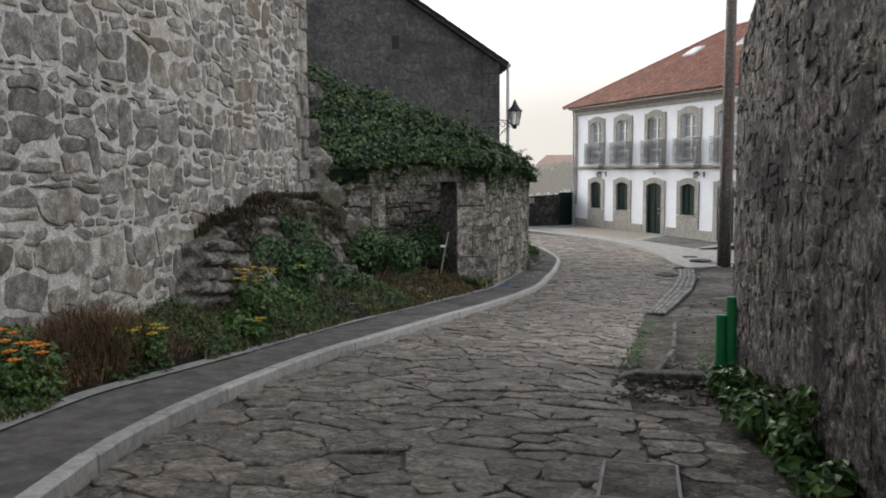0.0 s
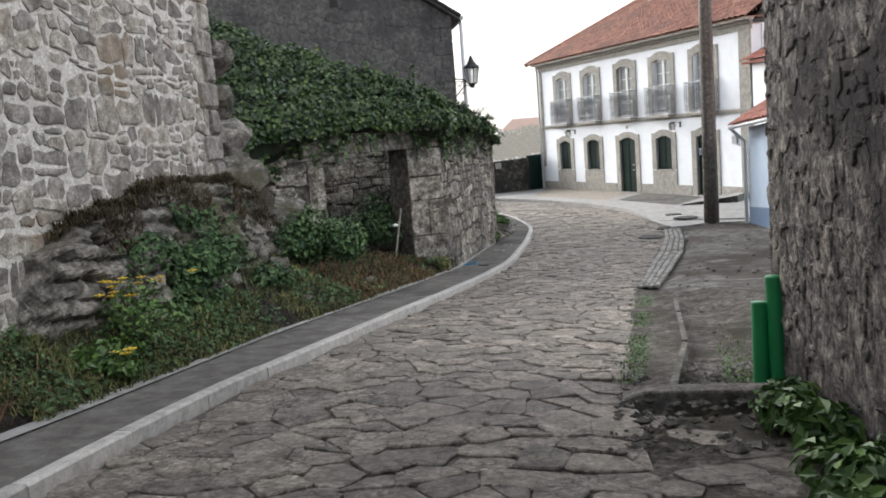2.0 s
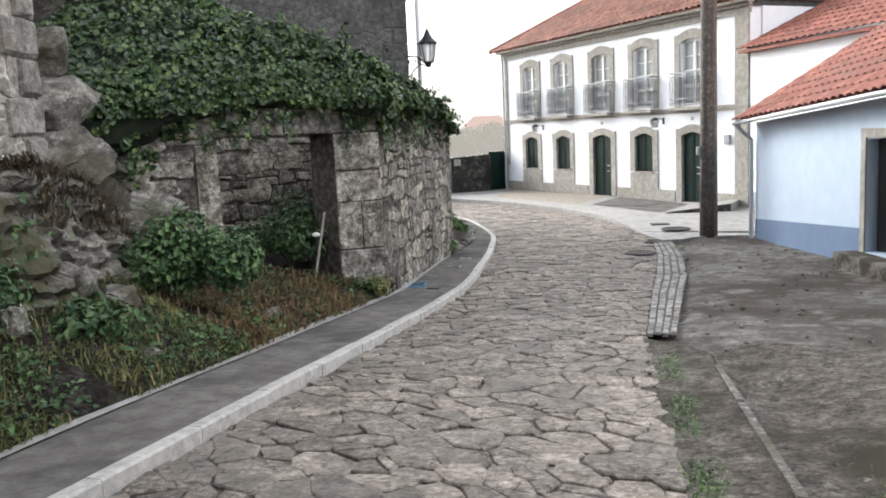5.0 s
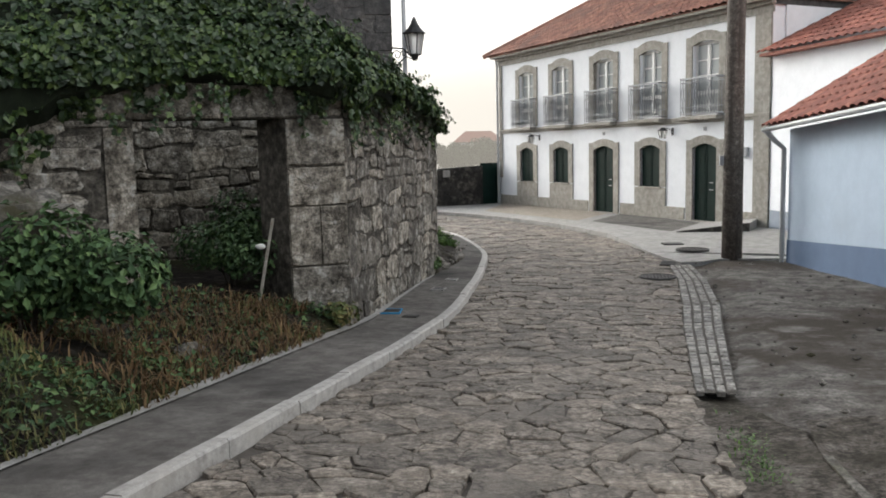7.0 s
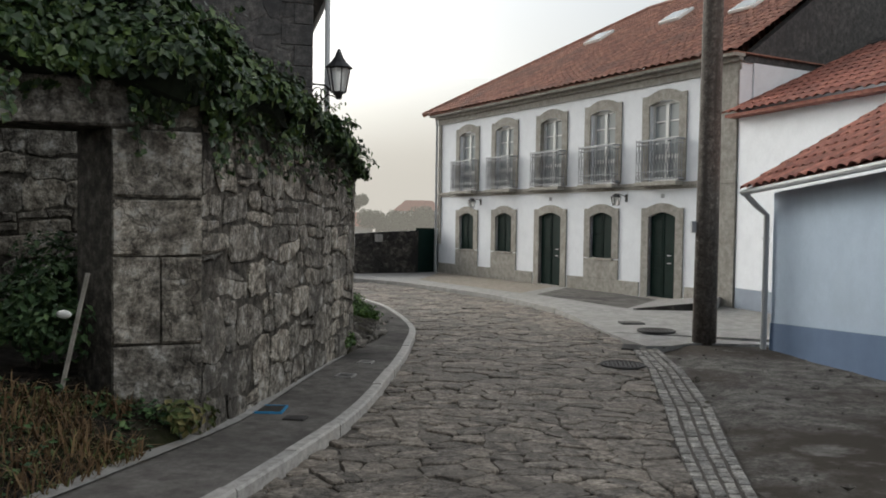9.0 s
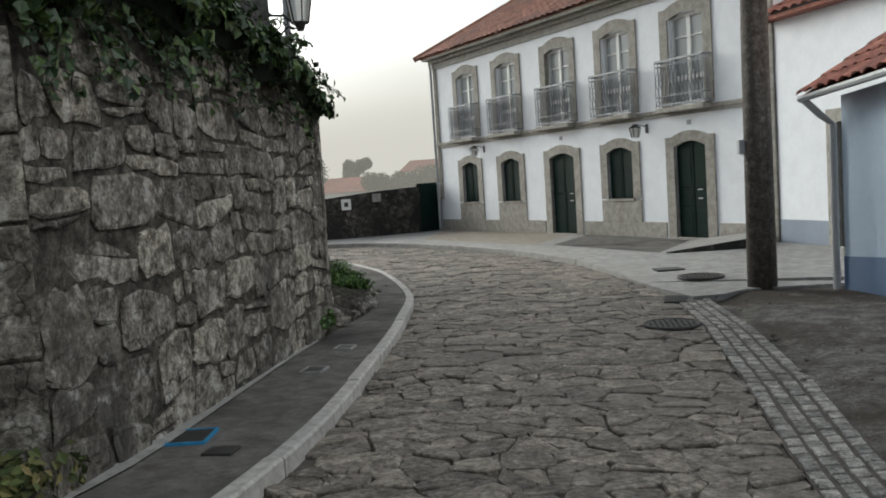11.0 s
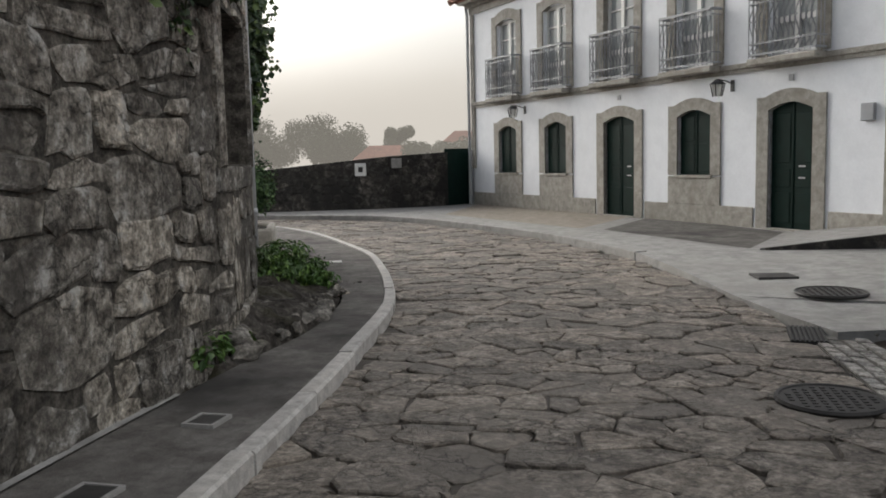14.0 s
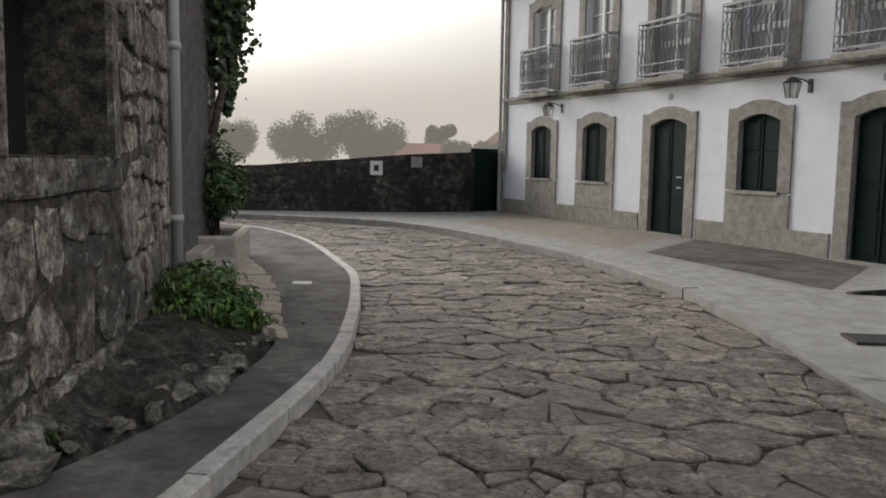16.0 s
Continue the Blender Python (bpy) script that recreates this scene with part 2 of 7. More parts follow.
# ---------------------------------------------------------------- materials
def mat_new(name):
    m = bpy.data.materials.new(name)
    m.use_nodes = True
    nt = m.node_tree
    b = nt.nodes["Principled BSDF"]
    return m, nt, b


def ramp(nt, fac, stops):
    r = nt.nodes.new("ShaderNodeValToRGB")
    els = r.color_ramp.elements
    while len(els) < len(stops):
        els.new(0.5)
    for e, (p, c) in zip(els, stops):
        e.position, e.color = p, (*c, 1) if len(c) == 3 else c
    nt.links.new(fac, r.inputs[0])
    return r.outputs[0]


def tex_noise(nt, scale, detail=6, rough=0.6, coord=None, stretch=None):
    n = nt.nodes.new("ShaderNodeTexNoise")
    n.inputs["Scale"].default_value = scale
    n.inputs["Detail"].default_value = detail
    n.inputs["Roughness"].default_value = rough
    if coord is None:
        g = nt.nodes.new("ShaderNodeNewGeometry")
        coord = g.outputs["Position"]
    if stretch:
        mp = nt.nodes.new("ShaderNodeMapping")
        mp.inputs["Scale"].default_value = stretch
        nt.links.new(coord, mp.inputs["Vector"])
        coord = mp.outputs[0]
    nt.links.new(coord, n.inputs["Vector"])
    return n.outputs["Fac"]


def mix(nt, fac, a, b, blend="MIX"):
    m = nt.nodes.new("ShaderNodeMix")
    m.data_type, m.blend_type = "RGBA", blend
    for sock, v in ((m.inputs[0], fac), (m.inputs[6], a), (m.inputs[7], b)):
        if isinstance(v, (int, float)):
            sock.default_value = v
        elif isinstance(v, tuple):
            sock.default_value = (*v, 1)
        else:
            nt.links.new(v, sock)
    return m.outputs[2]


def bump(nt, b, height, strength=0.4, dist=0.02):
    n = nt.nodes.new("ShaderNodeBump")
    n.inputs["Strength"].default_value = strength
    n.inputs["Distance"].default_value = dist
    nt.links.new(height, n.inputs["Height"])
    nt.links.new(n.outputs[0], b.inputs["Normal"])


def stone_mat(name, dark, mid, light, rough=0.85, grain=60, blot=1.3, stain=None, stain_at=(0.5, 0.68), lichen=None, lichen_at=(0.62, 0.68),
              vary=0.35, bumpy=0.5, stretch=None, lichen_scale=7, gloss=0.5, courses=None, speck=0.3, grit=0.3, chips=0):
    """Stone: grain, blotches, a shade of its own for each piece, stains and lichen."""
    m, nt, b = mat_new(name)
    n1, n2 = tex_noise(nt, grain, 4), tex_noise(nt, blot, 6, stretch=stretch)
    n3 = tex_noise(nt, blot * 7, 6, stretch=courses)
    col = ramp(nt, n3, [(0.36, dark), (0.5, mid), (0.64, light)])
    info, geo = nt.nodes.new("ShaderNodeObjectInfo"), nt.nodes.new("ShaderNodeNewGeometry")
    add = nt.nodes.new("ShaderNodeMath")
    add.operation = "ADD"
    nt.links.new(info.outputs["Random"], add.inputs[0])
    nt.links.new(geo.outputs["Random Per Island"], add.inputs[1])
    fr = nt.nodes.new("ShaderNodeMath")
    fr.operation = "FRACT"
    nt.links.new(add.outputs[0], fr.inputs[0])
    each = ramp(nt, fr.outputs[0], [(0.0, (1 - vary,) * 3), (0.4, (1 - vary * 0.3, 1 - vary * 0.3, 1 - vary * 0.32)), (0.75, (1 + vary * 0.3, 1 + vary * 0.25, 1 + vary * 0.15)), (1.0, (1 + vary * 0.65, 1 + vary * 0.6, 1 + vary * 0.5))])
    col = mix(nt, 1.0, col, each, "MULTIPLY")
    sp = ramp(nt, n1, [(0.36, (1 - speck,) * 3), (0.64, (1 + speck,) * 3)])
    col = mix(nt, 1.0, col, sp, "MULTIPLY")
    n4 = tex_noise(nt, 19, 10, 0.78)
    gr = ramp(nt, n4, [(0.34, (1 - grit * 1.5,) * 3), (0.5, (1.0,) * 3), (0.66, (1 + grit * 1.4,) * 3)])
    col = mix(nt, 1.0, col, gr, "MULTIPLY")
    if stain:
        f = ramp(nt, n2, [(stain_at[0], (0, 0, 0)), (stain_at[1], (1, 1, 1))])
        col = mix(nt, f, col, stain)
    if lichen:
        f = ramp(nt, tex_noise(nt, lichen_scale, 8, 0.7), [(lichen_at[0], (0, 0, 0)), (lichen_at[1], (1, 1, 1))])
        col = mix(nt, f, col, lichen)
    h = mix(nt, 0.5, mix(nt, 0.4, n3, n1), n4)
    if chips:
        # broken edges and hairline splits of the stone
        vo, ad, dn = nt.nodes.new("ShaderNodeTexVoronoi"), nt.nodes.new("ShaderNodeVectorMath"), nt.nodes.new("ShaderNodeTexNoise")
        vo.feature = "DISTANCE_TO_EDGE"
        vo.inputs["Scale"].default_value = chips
        dn.inputs["Scale"].default_value = chips * 1.2
        dn.inputs["Detail"].default_value = 5
        nt.links.new(geo.outputs["Position"], dn.inputs["Vector"])
        ad.operation = "MULTIPLY_ADD"
        ad.inputs[1].default_value = (1.6 / chips,) * 3
        nt.links.new(dn.outputs["Color"], ad.inputs[0])
        nt.links.new(geo.outputs["Position"], ad.inputs[2])
        nt.links.new(ad.outputs[0], vo.inputs["Vector"])
        line = ramp(nt, vo.outputs["Distance"], [(0.0, (0.42,) * 3), (0.05, (0.85,) * 3), (0.1, (1.0,) * 3)])
        where = ramp(nt, tex_noise(nt, 2.3, 4), [(0.42, (0, 0, 0)), (0.56, (1, 1, 1))])
        line = mix(nt, where, (1.0, 1.0, 1.0), line)
        col = mix(nt, 1.0, col, line, "MULTIPLY")
        h = mix(nt, 0.8, h, line, "MULTIPLY")
    nt.links.new(col, b.inputs["Base Color"])
    b.inputs["Roughness"].default_value = rough
    b.inputs["Specular IOR Level"].default_value = gloss
    bump(nt, b, h, bumpy, 0.03)
    return m


def plain_mat(name, col, rough=0.6, metal=0.0, vary=0.15, scale=3.0, bumpy=0.1, grain=90):
    m, nt, b = mat_new(name)
    n1, n2 = tex_noise(nt, scale, 6), tex_noise(nt, grain, 3)
    c = ramp(nt, n1, [(0.3, tuple(v * (1 - vary) for v in col)), (0.7, tuple(min(1, v * (1 + vary * 0.6)) for v in col))])
    nt.links.new(c, b.inputs["Base Color"])
    b.inputs["Roughness"].default_value = rough
    b.inputs["Metallic"].default_value = metal
    if bumpy:
        bump(nt, b, n2, bumpy, 0.01)
    return m


def leaf_mat(name, a, b_, c, rough=0.55):
    m, nt, b = mat_new(name)
    geo = nt.nodes.new("ShaderNodeNewGeometry")
    col = ramp(nt, geo.outputs["Random Per Island"], [(0.0, a), (0.55, b_), (1.0, c)])
    patch = ramp(nt, tex_noise(nt, 1.6, 4), [(0.3, (0.7, 0.7, 0.7)), (0.7, (1.25, 1.25, 1.1))])
    nt.links.new(mix(nt, 1.0, col, patch, "MULTIPLY"), b.inputs["Base Color"])
    b.inputs["Roughness"].default_value = rough
    return m


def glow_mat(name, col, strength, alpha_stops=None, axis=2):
    """Painted mist: a soft emissive glow that thins out with height."""
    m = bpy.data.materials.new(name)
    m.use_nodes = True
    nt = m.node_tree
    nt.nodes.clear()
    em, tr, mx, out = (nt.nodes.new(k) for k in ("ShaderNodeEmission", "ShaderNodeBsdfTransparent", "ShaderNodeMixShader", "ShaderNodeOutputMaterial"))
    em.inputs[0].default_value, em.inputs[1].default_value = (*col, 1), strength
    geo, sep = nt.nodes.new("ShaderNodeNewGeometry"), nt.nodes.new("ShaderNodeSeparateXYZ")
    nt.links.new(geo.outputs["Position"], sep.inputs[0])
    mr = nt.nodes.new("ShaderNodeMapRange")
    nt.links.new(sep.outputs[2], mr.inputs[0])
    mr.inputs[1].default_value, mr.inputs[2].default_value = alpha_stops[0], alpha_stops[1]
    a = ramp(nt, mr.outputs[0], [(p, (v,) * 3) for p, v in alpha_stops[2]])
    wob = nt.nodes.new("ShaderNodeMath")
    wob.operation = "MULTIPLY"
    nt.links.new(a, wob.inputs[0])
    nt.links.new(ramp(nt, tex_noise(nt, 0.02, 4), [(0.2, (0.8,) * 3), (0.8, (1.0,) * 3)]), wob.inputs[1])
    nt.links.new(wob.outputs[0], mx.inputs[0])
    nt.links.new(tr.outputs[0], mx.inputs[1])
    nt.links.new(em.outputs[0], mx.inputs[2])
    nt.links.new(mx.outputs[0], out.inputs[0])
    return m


COBBLE = stone_mat("cobble_stone", (0.145, 0.125, 0.106), (0.22, 0.193, 0.166), (0.3, 0.266, 0.23), 0.72, 30, 1.0, (0.16, 0.143, 0.125), (0.5, 0.74), (0.36, 0.33, 0.295), (0.60, 0.74), vary=0.34, bumpy=1.0, lichen_scale=6, gloss=0.3, grit=0.36, chips=6.5)
JOINT = plain_mat("joint_earth", (0.085, 0.074, 0.063), 0.95, vary=0.4, scale=8, bumpy=0.5)
APRON = stone_mat("worn_apron", (0.08, 0.073, 0.065), (0.135, 0.124, 0.112), (0.2, 0.187, 0.172), 0.92, 45, 0.55, (0.06, 0.05, 0.04), (0.47, 0.58), (0.24, 0.228, 0.212), (0.56, 0.68), vary=0.0, bumpy=0.9, lichen_scale=1.1, gloss=0.2, grit=0.4)
ASPHALT = stone_mat("pavement_asphalt", (0.095, 0.088, 0.081), (0.13, 0.121, 0.112), (0.165, 0.155, 0.145), 0.95, 150, 0.7, (0.04, 0.038, 0.036), (0.5, 0.7), vary=0.0, bumpy=0.3, gloss=0.2, speck=0.2, grit=0.15)
KERB = stone_mat("kerb_granite", (0.33, 0.315, 0.295), (0.42, 0.403, 0.38), (0.49, 0.472, 0.447), 0.75, 140, 1.5, (0.38, 0.357, 0.322), (0.55, 0.8), vary=0.15, bumpy=0.2, speck=0.14, grit=0.12)
CONCRETE = stone_mat("pale_concrete", (0.22, 0.215, 0.205), (0.28, 0.272, 0.26), (0.33, 0.322, 0.308), 0.8, 120, 0.8, (0.26, 0.25, 0.23), (0.5, 0.75), vary=0.0, bumpy=0.2, speck=0.1, grit=0.1)
SETT = stone_mat("grey_sett", (0.17, 0.163, 0.152), (0.27, 0.26, 0.245), (0.37, 0.357, 0.338), 0.8, 70, 1.5, (0.12, 0.112, 0.1), (0.52, 0.72), vary=0.35, bumpy=0.6, gloss=0.3, grit=0.35)
TANPAVE = stone_mat("tan_paving", (0.23, 0.195, 0.155), (0.28, 0.24, 0.195), (0.33, 0.285, 0.235), 0.8, 120, 0.9, vary=0.1, bumpy=0.2, speck=0.1, grit=0.12)
RUBBLE = stone_mat("rubble_granite", (0.175, 0.158, 0.14), (0.29, 0.269, 0.243), (0.42, 0.394, 0.363), 0.9, 50, 0.9, (0.21, 0.16, 0.11), (0.56, 0.7), vary=0.38, bumpy=0.9, gloss=0.25, grit=0.28)
MORTAR = stone_mat("pale_mortar", (0.46, 0.435, 0.40), (0.56, 0.535, 0.495), (0.65, 0.625, 0.585), 0.95, 70, 1.5, (0.40, 0.35, 0.29), (0.56, 0.72), vary=0.0, bumpy=0.8, gloss=0.2, grit=0.2)
ASHLAR = stone_mat("weathered_granite", (0.11, 0.098, 0.083), (0.26, 0.239, 0.207), (0.41, 0.383, 0.342), 0.9, 40, 1.0, (0.07, 0.065, 0.059), (0.5, 0.74), (0.46, 0.447, 0.418), (0.57, 0.67), vary=0.4, bumpy=1.0, stretch=(1, 1, 0.45), lichen_scale=7, gloss=0.25, grit=0.6, chips=5)
DARKJOINT = stone_mat("dark_joint", (0.035, 0.032, 0.028), (0.075, 0.068, 0.058), (0.14, 0.128, 0.11), 0.95, 60, 1.5, vary=0.0, bumpy=0.8, gloss=0.2)
GABLE = stone_mat("dark_gable_stone", (0.055, 0.053, 0.053), (0.085, 0.082, 0.08), (0.125, 0.12, 0.115), 0.9, 50, 1.2, (0.04, 0.04, 0.042), (0.5, 0.7), (0.34, 0.33, 0.31), (0.74, 0.77), vary=0.2, bumpy=0.6, lichen_scale=3, grit=0.25)
ROUGHWALL = stone_mat("rendered_rubble", (0.055, 0.05, 0.049), (0.135, 0.122, 0.115), (0.26, 0.235, 0.215), 0.95, 48, 1.3, (0.05, 0.046, 0.046), (0.5, 0.62), (0.30, 0.27, 0.225), (0.60, 0.68), vary=0.3, bumpy=1.0, lichen_scale=5, gloss=0.15, grit=0.62, chips=9)
ROCK = stone_mat("bedrock", (0.06, 0.055, 0.05), (0.13, 0.12, 0.105), (0.24, 0.225, 0.2), 0.9, 40, 1.2, (0.06, 0.055, 0.03), (0.5, 0.65), (0.36, 0.35, 0.33), (0.66, 0.7), vary=0.1, bumpy=1.0, grit=0.45)
DARKWALL = stone_mat("mossy_dark_stone", (0.025, 0.023, 0.021), (0.055, 0.05, 0.045), (0.12, 0.11, 0.1), 0.92, 40, 1.0, (0.02, 0.019, 0.017), (0.45, 0.62), (0.30, 0.29, 0.27), (0.66, 0.7), vary=0.5, bumpy=0.9, grit=0.5)
WHITE = stone_mat("whitewash", (0.79, 0.81, 0.84), (0.82, 0.84, 0.87), (0.84, 0.86, 0.89), 0.85, 60, 0.5, (0.74, 0.755, 0.77), (0.58, 0.85), vary=0.0, bumpy=0.06, speck=0.02, grit=0.02)
BLUEWHITE = stone_mat("pale_blue_wash", (0.47, 0.57, 0.69), (0.49, 0.59, 0.71), (0.51, 0.61, 0.73), 0.85, 60, 0.5, (0.44, 0.53, 0.63), (0.6, 0.85), vary=0.0, bumpy=0.06, speck=0.02, grit=0.02)
BLUE = plain_mat("blue_plinth_paint", (0.13, 0.20, 0.33), 0.7, vary=0.12, scale=2)
GREYBLUE = plain_mat("grey_blue_plinth", (0.27, 0.31, 0.37), 0.75, vary=0.12, scale=2)
TRIM = stone_mat("dressed_granite", (0.25, 0.235, 0.205), (0.32, 0.30, 0.265), (0.38, 0.36, 0.325), 0.8, 110, 1.0, (0.22, 0.2, 0.17), (0.55, 0.75), vary=0.12, bumpy=0.3, speck=0.12, grit=0.1)
TILE = stone_mat("terracotta", (0.19, 0.085, 0.062), (0.27, 0.125, 0.09), (0.34, 0.17, 0.125), 0.85, 60, 0.8, (0.17, 0.10, 0.078), (0.5, 0.7), vary=0.3, bumpy=0.4, speck=0.15, grit=0.2)
TILE_RED = stone_mat("bright_terracotta", (0.21, 0.075, 0.055), (0.29, 0.105, 0.075), (0.36, 0.145, 0.105), 0.85, 60, 0.8, (0.19, 0.09, 0.07), (0.52, 0.72), vary=0.3, bumpy=0.4, speck=0.15, grit=0.2)
GREEN = plain_mat("dark_green_paint", (0.005, 0.019, 0.0145), 0.5, vary=0.25, scale=4)
GREEN.node_tree.nodes["Principled BSDF"].inputs["Specular IOR Level"].default_value = 0.12
# Near-black: gloom painted into hollows and openings, also the shed's dark door.
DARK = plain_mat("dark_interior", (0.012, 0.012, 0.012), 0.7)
IRON_GREY = plain_mat("grey_painted_iron", (0.33, 0.34, 0.355), 0.5, vary=0.1)
BLACK = plain_mat("black_iron", (0.012, 0.012, 0.013), 0.45, vary=0.2)
WHITEPAINT = plain_mat("white_paint", (0.72, 0.72, 0.70), 0.45, vary=0.05, bumpy=0.03)
CURTAIN = plain_mat("net_curtain", (0.50, 0.51, 0.50), 0.9, vary=0.2, scale=6)
POLEWOOD = stone_mat("creosoted_wood", (0.075, 0.062, 0.052), (0.12, 0.102, 0.088), (0.17, 0.15, 0.132), 0.85, 40, 2.0, (0.06, 0.05, 0.042), (0.45, 0.7), vary=0.0, bumpy=0.6, stretch=(6, 6, 0.35))
DIRT = stone_mat("dusty_dirt", (0.027, 0.024, 0.021), (0.046, 0.041, 0.036), (0.08, 0.073, 0.065), 0.95, 40, 0.9, (0.05, 0.05, 0.028), (0.5, 0.65), vary=0.0, bumpy=0.8, gloss=0.12, grit=0.5)
PLOTDIRT = stone_mat("dry_plot_earth", (0.06, 0.053, 0.045), (0.1, 0.089, 0.077), (0.15, 0.136, 0.12), 0.95, 36, 0.9, (0.045, 0.04, 0.03), (0.5, 0.65), (0.19, 0.175, 0.155), (0.62, 0.72), vary=0.0, bumpy=1.1, gloss=0.12, grit=0.5)
SOIL = stone_mat("dark_damp_soil", (0.012, 0.0105, 0.009), (0.024, 0.0205, 0.0175), (0.05, 0.044, 0.038), 0.95, 34, 0.8, (0.03, 0.032, 0.014), (0.5, 0.65), vary=0.0, bumpy=1.2, gloss=0.1, grit=0.6)
PIPEGREEN = plain_mat("green_plastic", (0.012, 0.22, 0.07), 0.4, vary=0.12)
CASTIRON = plain_mat("cast_iron", (0.05, 0.047, 0.045), 0.6, 0.4, vary=0.3, scale=12)
PVC = plain_mat("grey_downpipe", (0.42, 0.43, 0.44), 0.5, vary=0.1)
IVY = leaf_mat("ivy_leaf", (0.010, 0.026, 0.009), (0.026, 0.056, 0.016), (0.085, 0.13, 0.032), 0.5)
GRASS = leaf_mat("grass_blade", (0.04, 0.062, 0.018), (0.095, 0.115, 0.034), (0.2, 0.16, 0.07), 0.75)
DRY = leaf_mat("dry_grass", (0.075, 0.042, 0.02), (0.12, 0.07, 0.034), (0.18, 0.12, 0.06), 0.85)
WITHERED = leaf_mat("withered_mat", (0.03, 0.023, 0.013), (0.07, 0.05, 0.028), (0.12, 0.09, 0.048), 0.85)
SHRUB = leaf_mat("shrub_leaf", (0.016, 0.044, 0.015), (0.042, 0.092, 0.03), (0.1, 0.165, 0.06), 0.7)
LUSH = leaf_mat("lush_leaf", (0.026, 0.062, 0.013), (0.056, 0.12, 0.022), (0.12, 0.2, 0.045), 0.5)
TREE_LEAF = leaf_mat("tree_leaf", (0.02, 0.03, 0.012), (0.035, 0.05, 0.02), (0.055, 0.07, 0.03), 0.7)
PETAL = plain_mat("orange_petal", (0.65, 0.22, 0.015), 0.6, vary=0.3, scale=30)
YELLOW = plain_mat("yellow_petal", (0.6, 0.42, 0.03), 0.6, vary=0.3, scale=30)
BARK = stone_mat("bark", (0.03, 0.025, 0.02), (0.06, 0.05, 0.04), (0.1, 0.085, 0.07), 0.95, 40, 3, vary=0.0, bumpy=0.8)
PAINTMARK = plain_mat("white_road_paint", (0.62, 0.61, 0.58), 0.7, vary=0.25, scale=20)
BLUEPAINT = plain_mat("blue_spray_paint", (0.03, 0.22, 0.42), 0.7, vary=0.35, scale=14)
GLASS, gnt, gb = mat_new("window_glass")
gb.inputs["Base Color"].default_value = (0.36, 0.385, 0.385, 1)
gb.inputs["Roughness"].default_value = 0.12
LAMPGLASS, gnt, gb = mat_new("frosted_lamp_glass")
gb.inputs["Base Color"].default_value = (0.75, 0.75, 0.73, 1)
gb.inputs["Roughness"].default_value = 0.35
gb.inputs["Transmission Weight"].default_value = 0.6

# ---------------------------------------------------------------- plan
KERB_LINE = [(-1.14, -6.99), (-1.94, 0.01), (-2.44, 2.02), (-2.91, 3.47), (-3.22, 4.43), (-3.47, 6.05), (-3.62, 8.5), (-3.57, 11.1), (-3.48, 13.5), (-3.4, 15.2), (-3.24, 18.2), (-3.29, 20.0), (-3.44, 22.41),
             (-3.67, 24.71), (-3.84, 25.62), (-4.14, 26.73), (-4.54, 27.93), (-5.07, 29.34), (-5.72, 30.55), (-7.08, 32.75), (-8.39, 34.27), (-9.82, 35.19), (-14.04, 36.09), (-25.05, 36.49)]
ROAD_RIGHT = [(1.5, -7), (0.7, 0), (0.35, 2), (0.1, 3.6), (-0.1, 4.8), (-0.3, 6.3), (-0.5, 8.2), (-0.58, 10), (-0.66, 13), (-0.7, 15.2), (-0.54, 18.3), (-0.42, 20),
              (-0.3, 22.5), (-0.34, 24.8), (-0.6, 26.2), (-0.95, 27.8), (-1.45, 29.5), (-2.2, 31.1), (-3.2, 32.8), (-5.0, 35.1), (-7.0, 37.0), (-9.0, 37.5), (-14, 37.9), (-25, 38.4)]
WALK_EDGE = [(-3.0, -7), (-3.5, 0), (-3.8, 3), (-4.1, 4.6), (-4.26, 5.5), (-4.3, 7.5), (-4.45, 10.9), (-4.3, 15.4), (-4.12, 17.5), (-4.1, 18.4), (-4.18, 20), (-4.2, 21.5),
             (-4.16, 22.9), (-4.1, 23.9), (-4.23, 25), (-4.44, 25.8), (-5.2, 27.4), (-6.2, 29.2), (-7.5, 31.1), (-8.9, 32.7), (-10.5, 33.9), (-15, 34.7), (-25, 35.0)]
FAR_KERB = ROAD_RIGHT[14:]
BIG_WALL = [(-3.45, -7), (-4.45, 0), (-4.95, 4), (-5.45, 7.6), (-5.72, 9.4), (-6.02, 11.5), (-6.33, 13.45)]
RUIN_WALL = [(-8.4, 15.0), (-6.5, 16.08), (-4.15, 17.42), (-4.2, 20), (-4.22, 22), (-4.3, 23.0), (-4.65, 24.2), (-5.68, 26.4)]
RIGHT_WALL = [(0.46, 8.75), (0.72, 6.2), (0.98, 4.4), (1.35, 1.0), (1.6, -2.0), (1.9, -7)]
FAR_WALL = [(-26, 38.6), (-18, 38.7), (-11.4, 38.9), (-8.0, 39.9), (-6.2, 41.05)]
NORTH = Vector((0, 0, 1))


def along(line, n):
    """n even steps along a rounded line."""
    p = np.array(smooth_line(line, 0.2))
    d = np.concatenate(([0], np.cumsum(np.linalg.norm(np.diff(p, axis=0), axis=1))))
    s = np.linspace(0, d[-1], n)
    return np.stack([np.interp(s, d, p[:, 0]), np.interp(s, d, p[:, 1])], 1), d[-1]


